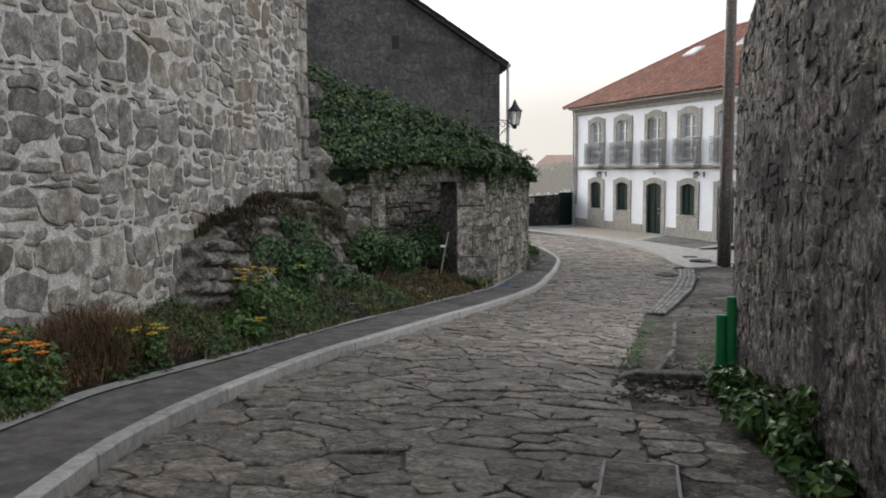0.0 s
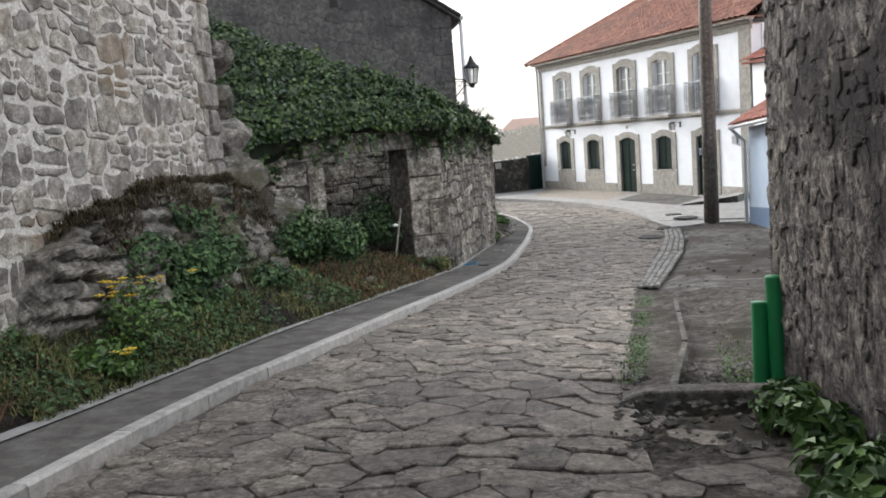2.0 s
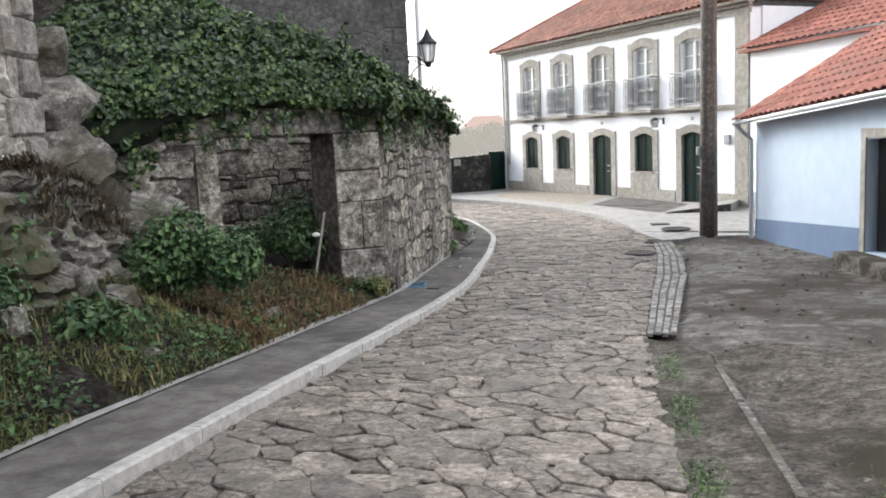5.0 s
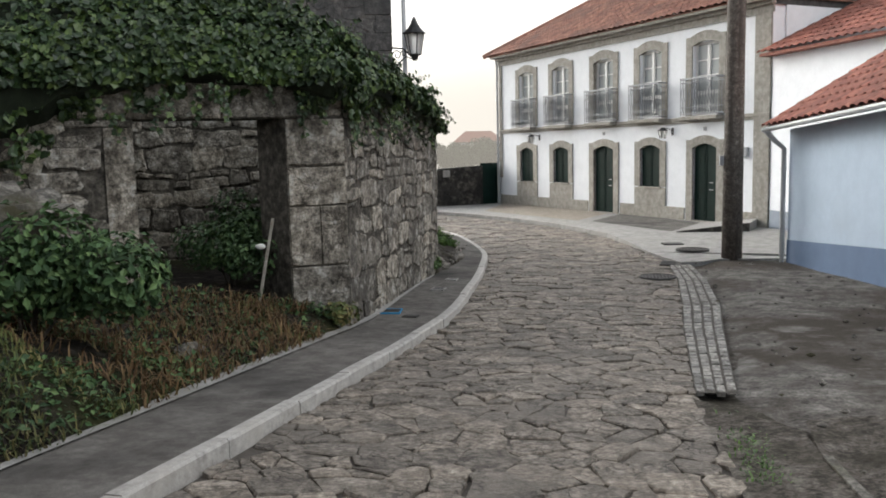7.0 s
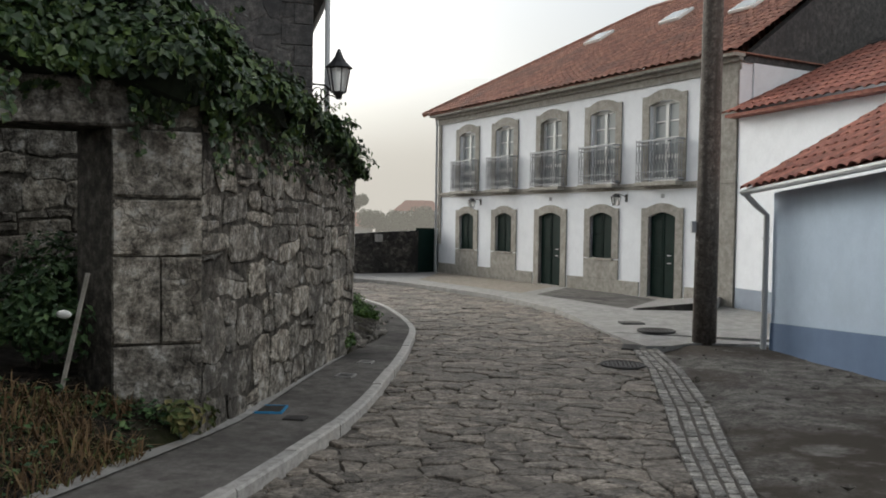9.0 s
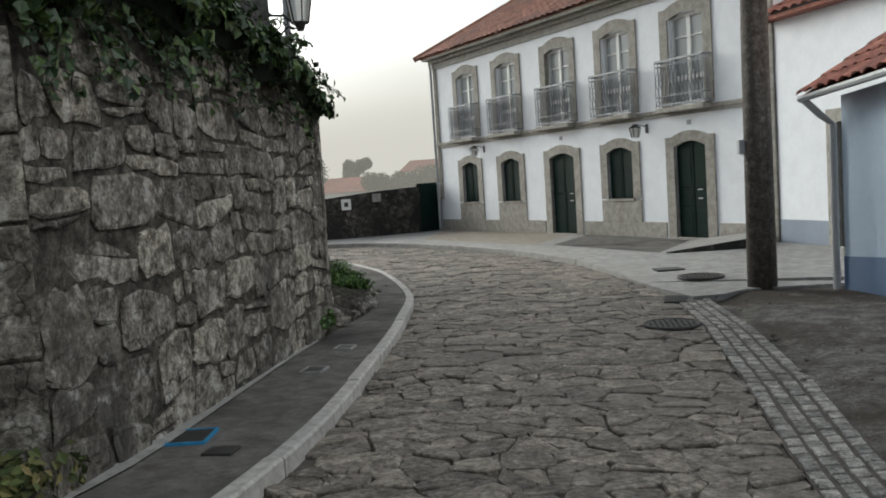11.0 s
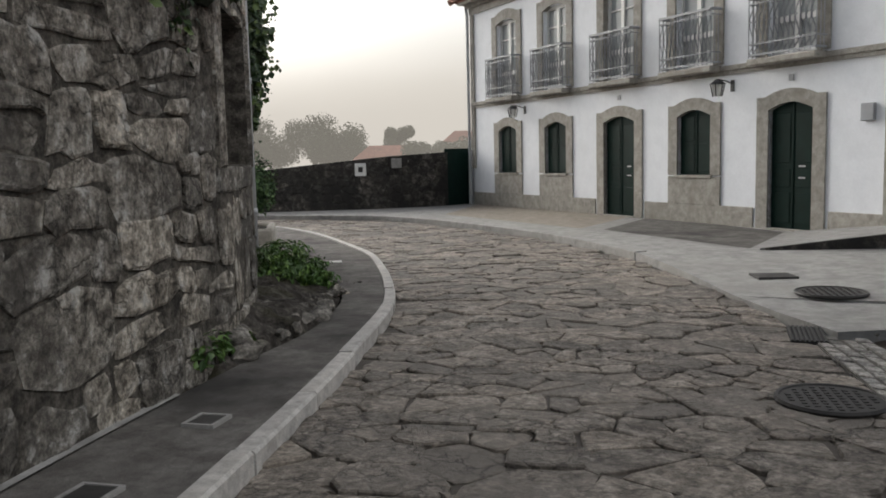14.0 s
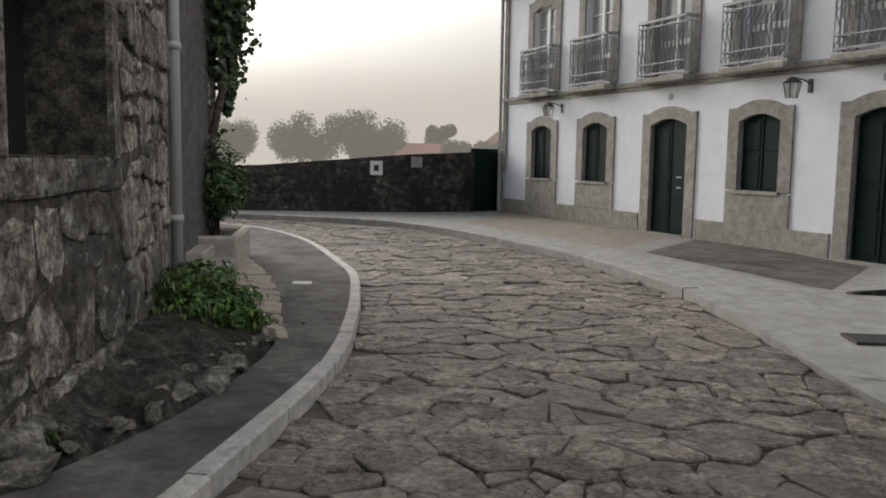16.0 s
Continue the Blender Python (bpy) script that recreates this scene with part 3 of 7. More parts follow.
def paired(line_a, line_b, step=0.3):
    """Two lines with matching points, as even pairs along the way."""
    a, b = [], []
    for i in range(len(line_a) - 1):
        n = max(1, int(round(np.linalg.norm(np.array(line_a[i + 1]) - np.array(line_a[i])) / step)))
        for k in range(n):
            a.append(k / n + i)
            b.append(k / n + i)
    ia = np.arange(len(line_a))
    A, B = np.array(line_a), np.array(line_b)
    q = np.array(a)
    out_a = np.stack([np.interp(q, ia, A[:, 0]), np.interp(q, ia, A[:, 1])], 1)
    out_b = np.stack([np.interp(q, ia, B[:, 0]), np.interp(q, ia, B[:, 1])], 1)
    return out_a, out_b


# ---------------------------------------------------------------- ground, road, pavements
def build_ground():
    bm = bmesh.new()
    xs = [-900, -300, -120, -60, -40] + list(np.arange(-30, 31, 2.0)) + [40, 60, 120, 300, 900]
    ys = [-300, -80, -40] + list(np.arange(-20, 61, 1.0)) + [70, 100, 160, 300, 900]
    grid = [[bm.verts.new((x, y, gz(x, y) - 0.07 - max(0, (math.hypot(x, y - 20) - 60)) * 0.02)) for x in xs] for y in ys]
    for r, q in zip(grid, grid[1:]):
        for k in range(len(xs) - 1):
            bm.faces.new((r[k], r[k + 1], q[k + 1], q[k]))
    tagged(link("ground", bm, PLOTDIRT, smooth=True), "brown trodden earth under the village street", "ground", kind="structure")


def build_road():
    A, B = paired(KERB_LINE, ROAD_RIGHT)
    bm = bmesh.new()
    strip_mesh(bm, A, B, -0.0185, -0.0185, 4)
    road = tagged(link("road", bm, JOINT), "uneven stone-paved village road with earth joints", "road", kind="structure")
    mid = (A + B) / 2
    d = np.concatenate(([0], np.cumsum(np.linalg.norm(np.diff(mid, axis=0), axis=1))))
    W, rng = 3.25, random.Random(3)

    def place(a, b, h):
        f = b / W
        x = np.interp(a, d, A[:, 0]) * (1 - f) + np.interp(a, d, B[:, 0]) * f
        y = np.interp(a, d, A[:, 1]) * (1 - f) + np.interp(a, d, B[:, 1]) * f
        return (x, y, gz(x, y) - 0.014 + h + 0.010 * noise.noise((x * 1.3, y * 1.3, 0)))
    stones = []
    for (a, b), poly in masonry(W, d[-1], 0.33, 0.22, rng, 0.75, 0.65, 0.12):
        stones.append(((b, a), [(q, p) for p, q in poly]))
    lay_stones("paving_stone", stones, place, COBBLE, road, rng, near=lambda a, b: 12 < a < 24, most=290, joint=0.003, height=0.018, inset=0.007, tilt=0.04, cut=0.15, spread=0.5, ragged=1.3, rest="paving_stones")
    return road


def build_kerbs():
    line, length = along(KERB_LINE, 400)
    n = int(length / 1.0)
    kerb = thing("kerb", Matrix(), "pale granite kerb stones along the curving pavement", "kerb", kind="structure")
    rng = random.Random(5)
    for i in range(n):
        idx = np.linspace(i / n, (i + 1) / n, 4) * 399
        pts = [np.array([np.interp(k, np.arange(400), line[:, 0]), np.interp(k, np.arange(400), line[:, 1])]) for k in idx]
        bm = bmesh.new()
        rows = []
        jig = rng.uniform(-0.006, 0.006)
        for j, p in enumerate(pts):
            t = pts[min(j + 1, 3)] - pts[max(j - 1, 0)]
            t = t / np.linalg.norm(t)
            nn = np.array((-t[1], t[0]))
            if j == 0:
                p = p + t * 0.004
            if j == 3:
                p = p - t * 0.004
            z = gz(*p)
            prof = [(0.0, -0.1), (0.0, 0.085), (0.015, 0.10), (0.103, 0.10), (0.108, 0.095), (0.108, -0.1)]
            rows.append([bm.verts.new((p[0] + nn[0] * (o + jig), p[1] + nn[1] * (o + jig), z + h + (jig * 0.5 if h > 0 else 0))) for o, h in prof])
        for r, q in zip(rows, rows[1:]):
            for k in range(5):
                bm.faces.new((r[k], r[k + 1], q[k + 1], q[k]))
        bm.faces.new(rows[0])
        bm.faces.new(rows[-1][::-1])
        bmesh.ops.recalc_face_normals(bm, faces=bm.faces)
        part("kerb_stone", bm, KERB, kerb)
    # pavement behind it
    a, _ = along(KERB_LINE, 160)
    b, _ = along(WALK_EDGE, 160)
    inner = []
    for i, p in enumerate(a):
        t = a[min(i + 1, 159)] - a[max(i - 1, 0)]
        t = t / np.linalg.norm(t)
        inner.append(p + np.array((-t[1], t[0])) * 0.1)
    bm = bmesh.new()
    strip_mesh(bm, b, inner, 0.09, 0.085, 3)
    tagged(link("pavement", bm, ASPHALT, smooth=True), "narrow grey asphalt pavement beside the old walls", "pavement", kind="structure")
    # thin mortar edging at the foot of the walls
    bm = bmesh.new()
    sel = [p for p in b if 3 < p[1] < 22.2]
    strip_mesh(bm, [p + np.array((-0.08, 0)) for p in sel], [p + np.array((0.03, 0)) for p in sel], 0.12, 0.105)
    tagged(link("trim", bm, CONCRETE), "thin cement edging at the wall's foot", "trim", kind="structure")


def build_far_pavement():
    line = smooth_line(FAR_KERB, 0.5)
    bm = bmesh.new()
    outer = [(2.6, 25.2), (3.4, 27), (4.5, 29), (4.5, 31), (3, 34), (1, 37), (-2, 40), (-5.5, 44), (-14, 44), (-25, 44)]
    ob, _ = along(outer, len(line))
    heights = []
    rows = []
    for i, (p, q) in enumerate(zip(line, ob)):
        k = min(1.0, max(0.0, (p[1] - 26.5) / 3.0))
        row = []
        for f, h in ((0, -0.08), (0, 0.03 + 0.07 * k), (0.3, 0.05 + 0.05 * k), (0.65, 0.07 + 0.03 * k), (1, 0.09)):
            x, y = p[0] + (q[0] - p[0]) * f, p[1] + (q[1] - p[1]) * f
            row.append(bm.verts.new((x, y, gz(x, y) + h)))
        rows.append(row)
    for r, q in zip(rows, rows[1:]):
        for k in range(4):
            bm.faces.new((r[k], r[k + 1], q[k + 1], q[k]))
    first = rows[0]
    low = [bm.verts.new((v.co.x, v.co.y - 0.01, v.co.z - 0.25)) for v in first[1:]]
    for k in range(3):
        bm.faces.new((first[k + 1], first[k + 2], low[k + 1], low[k]))
    bmesh.ops.recalc_face_normals(bm, faces=bm.faces)
    far = tagged(link("pavement_2", bm, CONCRETE), "wide pale concrete pavement before the white house", "pavement", kind="structure")
    kerb = thing("kerb_2", Matrix(), "worn granite kerb round the wide pavement", "kerb", kind="structure")
    line2, L = along(FAR_KERB[2:], 200)
    n = int(L / 1.1)
    for i in range(n):
        idx = np.linspace(i / n, (i + 1) / n, 3) * 199
        pts = [np.array([np.interp(k, np.arange(200), line2[:, 0]), np.interp(k, np.arange(200), line2[:, 1])]) for k in idx]
        bm = bmesh.new()
        rows = []
        for j, p in enumerate(pts):
            t = pts[min(j + 1, 2)] - pts[max(j - 1, 0)]
            t = t / np.linalg.norm(t)
            nn = np.array((t[1], -t[0]))
            z = gz(*p)
            rows.append([bm.verts.new((p[0] + nn[0] * o, p[1] + nn[1] * o, z + h)) for o, h in ((-0.012, -0.1), (-0.012, 0.1), (0.0, 0.112), (0.17, 0.112), (0.17, -0.1))])
        for r, q in zip(rows, rows[1:]):
            for k in range(4):
                bm.faces.new((r[k], r[k + 1], q[k + 1], q[k]))
        bm.faces.new(rows[0])
        bm.faces.new(rows[-1][::-1])
        bmesh.ops.recalc_face_normals(bm, faces=bm.faces)
        part("kerb_stone", bm, CONCRETE, kerb)


def build_setts():
    L = [(-0.7, 15.2), (-0.54, 18.4), (-0.42, 20), (-0.3, 22.5), (-0.33, 24.6)]
    R = [(-0.39, 15.2), (-0.09, 18.5), (0.07, 20), (0.14, 22.2), (0.08, 24.4)]
    A, B = paired(L, R, 0.14)
    strip = thing("sett_channel", Matrix(), "four rows of pale granite setts forming a gutter", "gutter", kind="structure")
    bm = bmesh.new()
    strip_mesh(bm, A, B, 0.0, 0.0)
    part("bedding", bm, JOINT, strip)
    rng = random.Random(11)
    for i in range(len(A) - 1):
        for r in range(4):
            f0, f1 = (r + rng.uniform(0.08, 0.16)) / 4, (r + rng.uniform(0.84, 0.92)) / 4
            off = 0.5 if r % 2 else 0.0
            a0, b0, a1, b1 = A[i], B[i], A[i + 1], B[i + 1]
            g0, g1 = rng.uniform(0.04, 0.1), rng.uniform(0.9, 0.96)
            def at(f, g, h):
                p = (a0 + (a1 - a0) * (g + off)) * (1 - f) + (b0 + (b1 - b0) * (g + off)) * f
                return (p[0], p[1], gz(*p) + h)
            outline = [(f0, g0), (f1, g0), (f1, g1), (f0, g1)]
            h = rng.uniform(0.008, 0.02) - (0.004 if r in (1, 2) else 0)
            v, f = [], []
            for k, hh in ((1, -0.03), (0.97, h * 0.7), (0.8, h)):
                for (p, q) in outline:
                    cf, cg = (f0 + f1) / 2, (g0 + g1) / 2
                    v.append(at(cf + (p - cf) * k, cg + (q - cg) * k, hh))
            for rr in range(2):
                for q in range(4):
                    f.append((rr * 4 + q, rr * 4 + (q + 1) % 4, rr * 4 + 4 + (q + 1) % 4, rr * 4 + 4 + q))
            f.append((8, 9, 10, 11))
            new("sett", stone_mesh("sett", v, f, SETT)).parent = strip


def build_apron():
    bm = bmesh.new()
    L = [(-0.12, 13.6), (-0.39, 15.2), (-0.09, 18.5), (0.07, 20), (0.14, 22.2), (0.06, 24.5), (0.1, 25.3)]
    R = [(6, 13.0), (6, 15.2), (6, 18), (6, 20), (6, 22), (6, 24.5), (6, 25.6)]
    rows = []
    for a, b in zip(smooth_line(L, 0.5), along(R, len(smooth_line(L, 0.5)))[0]):
        row = []
        for k in range(13):
            f = k / 12
            x, y = a[0] + (b[0] - a[0]) * f, a[1] + (b[1] - a[1]) * f
            row.append(bm.verts.new((x, y, gz(x, y) - 0.01 - 0.07 * max(0, 1 - len(rows) / 3) - (0.06 if k == 0 else 0) + 0.04 * noise.noise((x * 0.8, y * 0.8, 3)) + 0.05 * f)))
        rows.append(row)
    for r, q in zip(rows, rows[1:]):
        for k in range(12):
            bm.faces.new((r[k], r[k + 1], q[k + 1], q[k]))
    tagged(link("apron", bm, APRON, smooth=True), "worn dusty asphalt apron before the blue shed", "apron", kind="structure")
    # earthy margin beside the near wall, with sunk stones
    bm = bmesh.new()
    a, b = paired([(1.5, -7), (0.7, 0), (0.35, 2), (0.1, 3.6), (-0.1, 4.8), (-0.3, 6.3), (-0.5, 8.2)], [(1.95, -7), (1.42, 0), (1.24, 2), (1.06, 3.6), (0.93, 4.8), (0.72, 6.3), (0.52, 8.2)], 0.4)
    strip_mesh(bm, a, b, -0.03, 0.02, 4)
    edge = tagged(link("verge", bm, PLOTDIRT, smooth=True), "damp earthy margin with sunken stones beside the wall", "verge", kind="structure")
    rng = random.Random(23)
    mid = (a + b) / 2
    d = np.concatenate(([0], np.cumsum(np.linalg.norm(np.diff(mid, axis=0), axis=1))))

    def place(s, t, h):
        f = t / 0.9
        x = np.interp(s, d, a[:, 0]) * (1 - f) + np.interp(s, d, b[:, 0]) * f
        y = np.interp(s, d, a[:, 1]) * (1 - f) + np.interp(s, d, b[:, 1]) * f
        return (x, y, gz(x, y) - 0.012 + h)
    st = [((q, p), [(v, u) for u, v in poly]) for (p, q), poly in masonry(0.9, d[-1], 0.32, 0.24, rng, 0.5, 0.4) if rng.random() < 0.6]
    lay_stones("paving_stone", st, place, COBBLE, edge, rng, joint=0.012, height=0.012, inset=0.012, tilt=0.015, cut=0.16)


# ---------------------------------------------------------------- walls
class Line:
    def __init__(self, pts):
        self.p = np.array(pts, float)
        self.d = np.concatenate(([0], np.cumsum(np.linalg.norm(np.diff(self.p, axis=0), axis=1))))
        self.len = self.d[-1]
        seg = np.diff(self.p, axis=0)
        seg = seg / np.linalg.norm(seg, axis=1)[:, None]
        n = np.stack([seg[:, 1], -seg[:, 0]], 1)
        vn = [n[0]] + [(n[i] + n[i + 1]) / max(0.4, 1 + n[i] @ n[i + 1]) for i in range(len(n) - 1)] + [n[-1]]
        self.n = np.array(vn)

    def at(self, s, off=0.0):
        x, y = np.interp(s, self.d, self.p[:, 0]), np.interp(s, self.d, self.p[:, 1])
        nx, ny = np.interp(s, self.d, self.n[:, 0]), np.interp(s, self.d, self.n[:, 1])
        return x + nx * off, y + ny * off


def wall_core(line, bottom, top, thick, holes):
    """The wall's body along a line, with holes through it; bottom and top are functions of the way along."""
    bm = bmesh.new()
    marks = sorted({0.0, line.len, *line.d.tolist(), *[h[0] for h in holes], *[h[1] for h in holes], *np.arange(0.6, line.len, 0.9).tolist()})
    marks = [m for i, m in enumerate(marks) if i == 0 or m - marks[i - 1] > 1e-4]
    levels = sorted({z for h in holes for z in (h[2], h[3])})

    def at(i, j, k):
        s = marks[i]
        z = bottom(s) if j == 0 else top(s) if j == len(levels) + 1 else min(levels[j - 1], top(s) - 0.02 * (len(levels) + 1 - j))
        return (*line.at(s, -thick * k), z)

    def filled(i, j):
        mid = (marks[i] + marks[i + 1]) / 2
        for h in holes:
            if h[0] < mid < h[1] and 0 < j <= len(levels) and h[2] <= levels[j - 1] < h[3]:
                return False
        return True
    grid_wall(bm, at, len(marks) - 1, len(levels) + 1, filled)
    return bm


def stone_wall(name, label, pts, bottom, top, thick, core_mat, mat, sx, sy, seed, joint, height, near, holes=(), jitter=0.35, rough=0.3, cut=0.22, most=300, inset=0.03, tilt=0.04, zmin=-1.6, zmax=6.0, spread=0.5, drop=0.0, ragged=1.0, clear=(), cell=3.0, beds=None):
    line = Line(pts)
    wall = tagged(link(name, wall_core(line, bottom, top, thick, holes), core_mat), label, "wall", kind="structure")
    rng = random.Random(seed)
    kept = []
    flat = 2.2 if jitter > 0.5 else 1.7
    if beds:
        found = coursed(line.len, zmax - zmin, sx, sy, rng, *beds)
    else:
        found = [((s * flat, z), [(u * flat, v) for u, v in poly]) for (s, z), poly in masonry(line.len / flat, zmax - zmin, sx / flat, sy, rng, jitter, rough, drop, cell)]
    for (s, z), poly in found:
        zc = z + zmin
        if zc > top(s) - 0.03 or zc < bottom(s) - 0.1:
            continue
        poly = [(p, q + zmin) for p, q in poly]
        t0, t1 = top(s), top(s + 0.1)
        k = (t1 - t0) / 0.1
        poly = clip(poly, -k, 1, t0 - k * s)
        bad = False
        for h in (*holes, *clear):
            if h[0] < s < h[1] and h[2] < zc < h[3]:
                bad = True
                break
            if h[0] - sx < s < h[1] + sx and h[2] - sy < zc < h[3] + sy:
                if s <= h[0]:
                    poly = clip(poly, 1, 0, h[0])
                elif s >= h[1]:
                    poly = clip(poly, -1, 0, -h[1])
                elif zc >= h[3]:
                    poly = clip(poly, 0, -1, -h[3])
                else:
                    poly = clip(poly, 0, 1, h[2])
        if bad or len(poly) < 3:
            continue
        kept.append(((s, zc), poly))

    def place(a, b, h):
        x, y = line.at(a, h)
        return (x, y, b)
    lay_stones("stone", kept, place, mat, wall, rng, near=near, most=most, joint=joint, height=height, inset=inset, tilt=tilt, cut=cut, spread=spread, ragged=ragged)
    return wall, line


def build_walls():
    bl = Line(BIG_WALL)
    stone_wall("wall_west", "tall rubble granite wall with pale lime mortar joints", BIG_WALL, lambda s: gz(0, bl.at(s)[1]) - 0.4, lambda s: 6.2, 0.6, MORTAR, RUBBLE,
               0.36, 0.25, 31, 0.0085, 0.014, lambda s, z: 11.6 < s < 20.5 and 0.3 < z < 3.2, zmin=-1.6, zmax=6.2, jitter=0.55, rough=0.55, most=300, spread=0.9, cut=0.23, inset=0.02, ragged=1.7, beds=(0.55, 0.42, 0.5))
    west = bpy.data.objects["wall_west"]
    for k in range(19):
        z, w, bm = -0.6 + k * 0.36, 0.62 if k % 2 else 0.36, bmesh.new()
        prof = [(-0.2, z), (0.03, z + 0.006), (0.055, z + 0.04), (0.055, z + 0.31), (0.03, z + 0.345), (-0.2, z + 0.35)]
        ends = [[bm.verts.new((*bl.at(bl.len - w * f + 0.05, o + RNG.uniform(-0.012, 0.012)), h + RNG.uniform(-0.012, 0.012))) for o, h in prof] for f in (1, 0.5, 0)]
        for r, q in zip(ends, ends[1:]):
            for j in range(6):
                bm.faces.new((r[j], r[(j + 1) % 6], q[(j + 1) % 6], q[j]))
        bm.faces.new(ends[0])
        bm.faces.new(ends[-1][::-1])
        bmesh.ops.recalc_face_normals(bm, faces=bm.faces)
        part("stone", bm, RUBBLE, west)
    rl = Line(RUIN_WALL)
    c = rl.d

    def rtop(s):
        return float(np.interp(s, [0, c[1], c[2] - 0.3, c[2], c[4], c[5], c[6], c[7]], [1.52, 1.5, 1.48, 1.38, 1.36, 1.25, 1.7, 1.75]))
    hole = [(c[2] - 2.12, c[2] - 0.62, -1.3, 1.13), (c[5] + 0.02, c[6] - 0.05, 0.02, 1.08)]
    o0, o1 = hole[0][0], hole[0][1]
    blocks = [(o1, c[2] - 0.004, -1.25, -0.45), (o1, c[2] - 0.3, -0.44, 0.2), (c[2] - 0.29, c[2] - 0.004, -0.44, 0.2), (o1, c[2] - 0.004, 0.21, 0.62), (o1, c[2] - 0.004, 0.63, 1.12),
              (o0 - 0.28, o0, -1.2, 1.05), (o0 - 0.5, o0 + 0.85, 1.135, 1.49), (o0 + 0.86, o1 + 0.22, 1.135, 1.47), (o0 - 0.62, o0 - 0.02, 1.055, 1.13),
              (hole[1][0] - 0.16, hole[1][0], 0.0, 1.1), (hole[1][1], hole[1][1] + 0.2, -0.02, 1.1), (hole[1][0] - 0.2, hole[1][1] + 0.24, -0.16, 0.012)]
    wall, line = stone_wall("wall_ruin", "lichen-stained granite block wall of a roofless ruin", RUIN_WALL, lambda s: gz(0, rl.at(s)[1]) - 0.3, rtop, 0.5, DARKJOINT, ASHLAR,
               0.5, 0.29, 37, 0.007, 0.02, None, holes=hole, jitter=0.5, rough=0.5, cut=0.2, most=280, zmin=-1.8, zmax=2.0, inset=0.014, spread=0.8, ragged=1.4, clear=blocks, beds=(0.42, 0.42, 0.45))
    for s0, s1, z0, z1 in blocks:
        bm = bmesh.new()
        ns = max(2, int((s1 - s0) / 0.25))
        prof = [(-0.3, z0 + 0.004), (0.014, z0 + 0.004), (0.026, z0 + 0.018), (0.026, z1 - 0.018), (0.014, z1 - 0.004), (-0.3, z1 - 0.004)]
        rows = []
        for k in range(ns + 1):
            s = s0 + 0.004 + (s1 - s0 - 0.008) * k / ns
            rows.append([bm.verts.new((*line.at(s, o + (RNG.uniform(-0.008, 0.008) if o > 0 else 0)), z + (RNG.uniform(-0.006, 0.006) if o > 0 else 0))) for o, z in prof])
        for r, q in zip(rows, rows[1:]):
            for k in range(6):
                bm.faces.new((r[k], r[(k + 1) % 6], q[(k + 1) % 6], q[k]))
        bm.faces.new(rows[0])
        bm.faces.new(rows[-1][::-1])
        bmesh.ops.recalc_face_normals(bm, faces=bm.faces)
        part("stone", bm, ASHLAR, wall)
    stone_wall("wall_ruin_back", "inner rubble wall of the roofless ruin", [(-9, 19.4), (-4.55, 20.6)], lambda s: -1.5, lambda s: 1.9, 0.4, DARKJOINT, ASHLAR,
               0.42, 0.26, 41, 0.008, 0.02, None, jitter=0.4, rough=0.4, cut=0.13, zmin=-1.5, zmax=1.9, inset=0.012, ragged=1.3, beds=(0.3, 0.25, 0.4))
    stone_wall("wall_ruin_side", "inner cross wall of the roofless ruin", [(-9.0, 15.4), (-9.0, 19.5)], lambda s: -1.5, lambda s: 1.9, 0.4, DARKJOINT, ASHLAR,
               0.42, 0.26, 43, 0.008, 0.02, None, jitter=0.4, rough=0.4, cut=0.13, zmin=-1.5, zmax=1.9, inset=0.012, ragged=1.3, beds=(0.3, 0.25, 0.4))
    wl_ = Line(RIGHT_WALL)

    def wtop(s):
        return float(np.interp(s, [0, 0.02, 1.6, 3.0, 20], [2.45, 2.5, 3.1, 3.6, 4.2]))
    stone_wall("wall_east", "rough rubble wall with crumbling dark render", RIGHT_WALL, lambda s: gz(0, wl_.at(s)[1]) - 0.3, wtop, 0.6, ROUGHWALL, ROUGHWALL,
               0.24, 0.15, 47, 0.005, 0.009, lambda s, z: s < 3.4 and -0.6 < z < 1.3, jitter=0.6, rough=0.6, cut=0.26, zmin=-1.2, zmax=4.2, spread=1.0, inset=0.05, ragged=2.4, tilt=0.05, beds=(0.7, 0.5, 0.55))
    stone_wall("wall_north", "low dark mossy stone wall across the bend", FAR_WALL, lambda s: -1.6, lambda s: float(np.interp(s, [0, 14, 15, 18.5, 21], [-0.42, -0.26, -0.22, 0.08, 0.2])), 0.5, DARKWALL, DARKWALL,
               0.30, 0.19, 53, 0.008, 0.02, lambda s, z: s > 7, jitter=0.45, rough=0.45, zmin=-1.6, zmax=0.3)


def bank_height(y):
    return float(np.interp(y, [-7, 2, 5, 7.5, 9, 11, 12.5, 13.6, 14.6, 15.6, 16.5, 17.4], [0.1, 0.12, 0.22, 0.36, 0.6, 0.95, 1.05, 1.0, 0.75, 0.6, 0.5, 0.22]))


def bank_back(y):
    return float(np.interp(y, [-7, 0, 4, 7.6, 9.4, 11.5, 13.45, 14.3, 15.0, 16.08, 17.42], [-3.5, -4.5, -5.0, -5.5, -5.77, -6.07, -6.4, -7.6, -8.3, -6.6, -4.2]))


def bank_front(y):
    return float(np.interp(y, [p[1] for p in WALK_EDGE[:10]], [p[0] for p in WALK_EDGE[:10]])) - 0.02


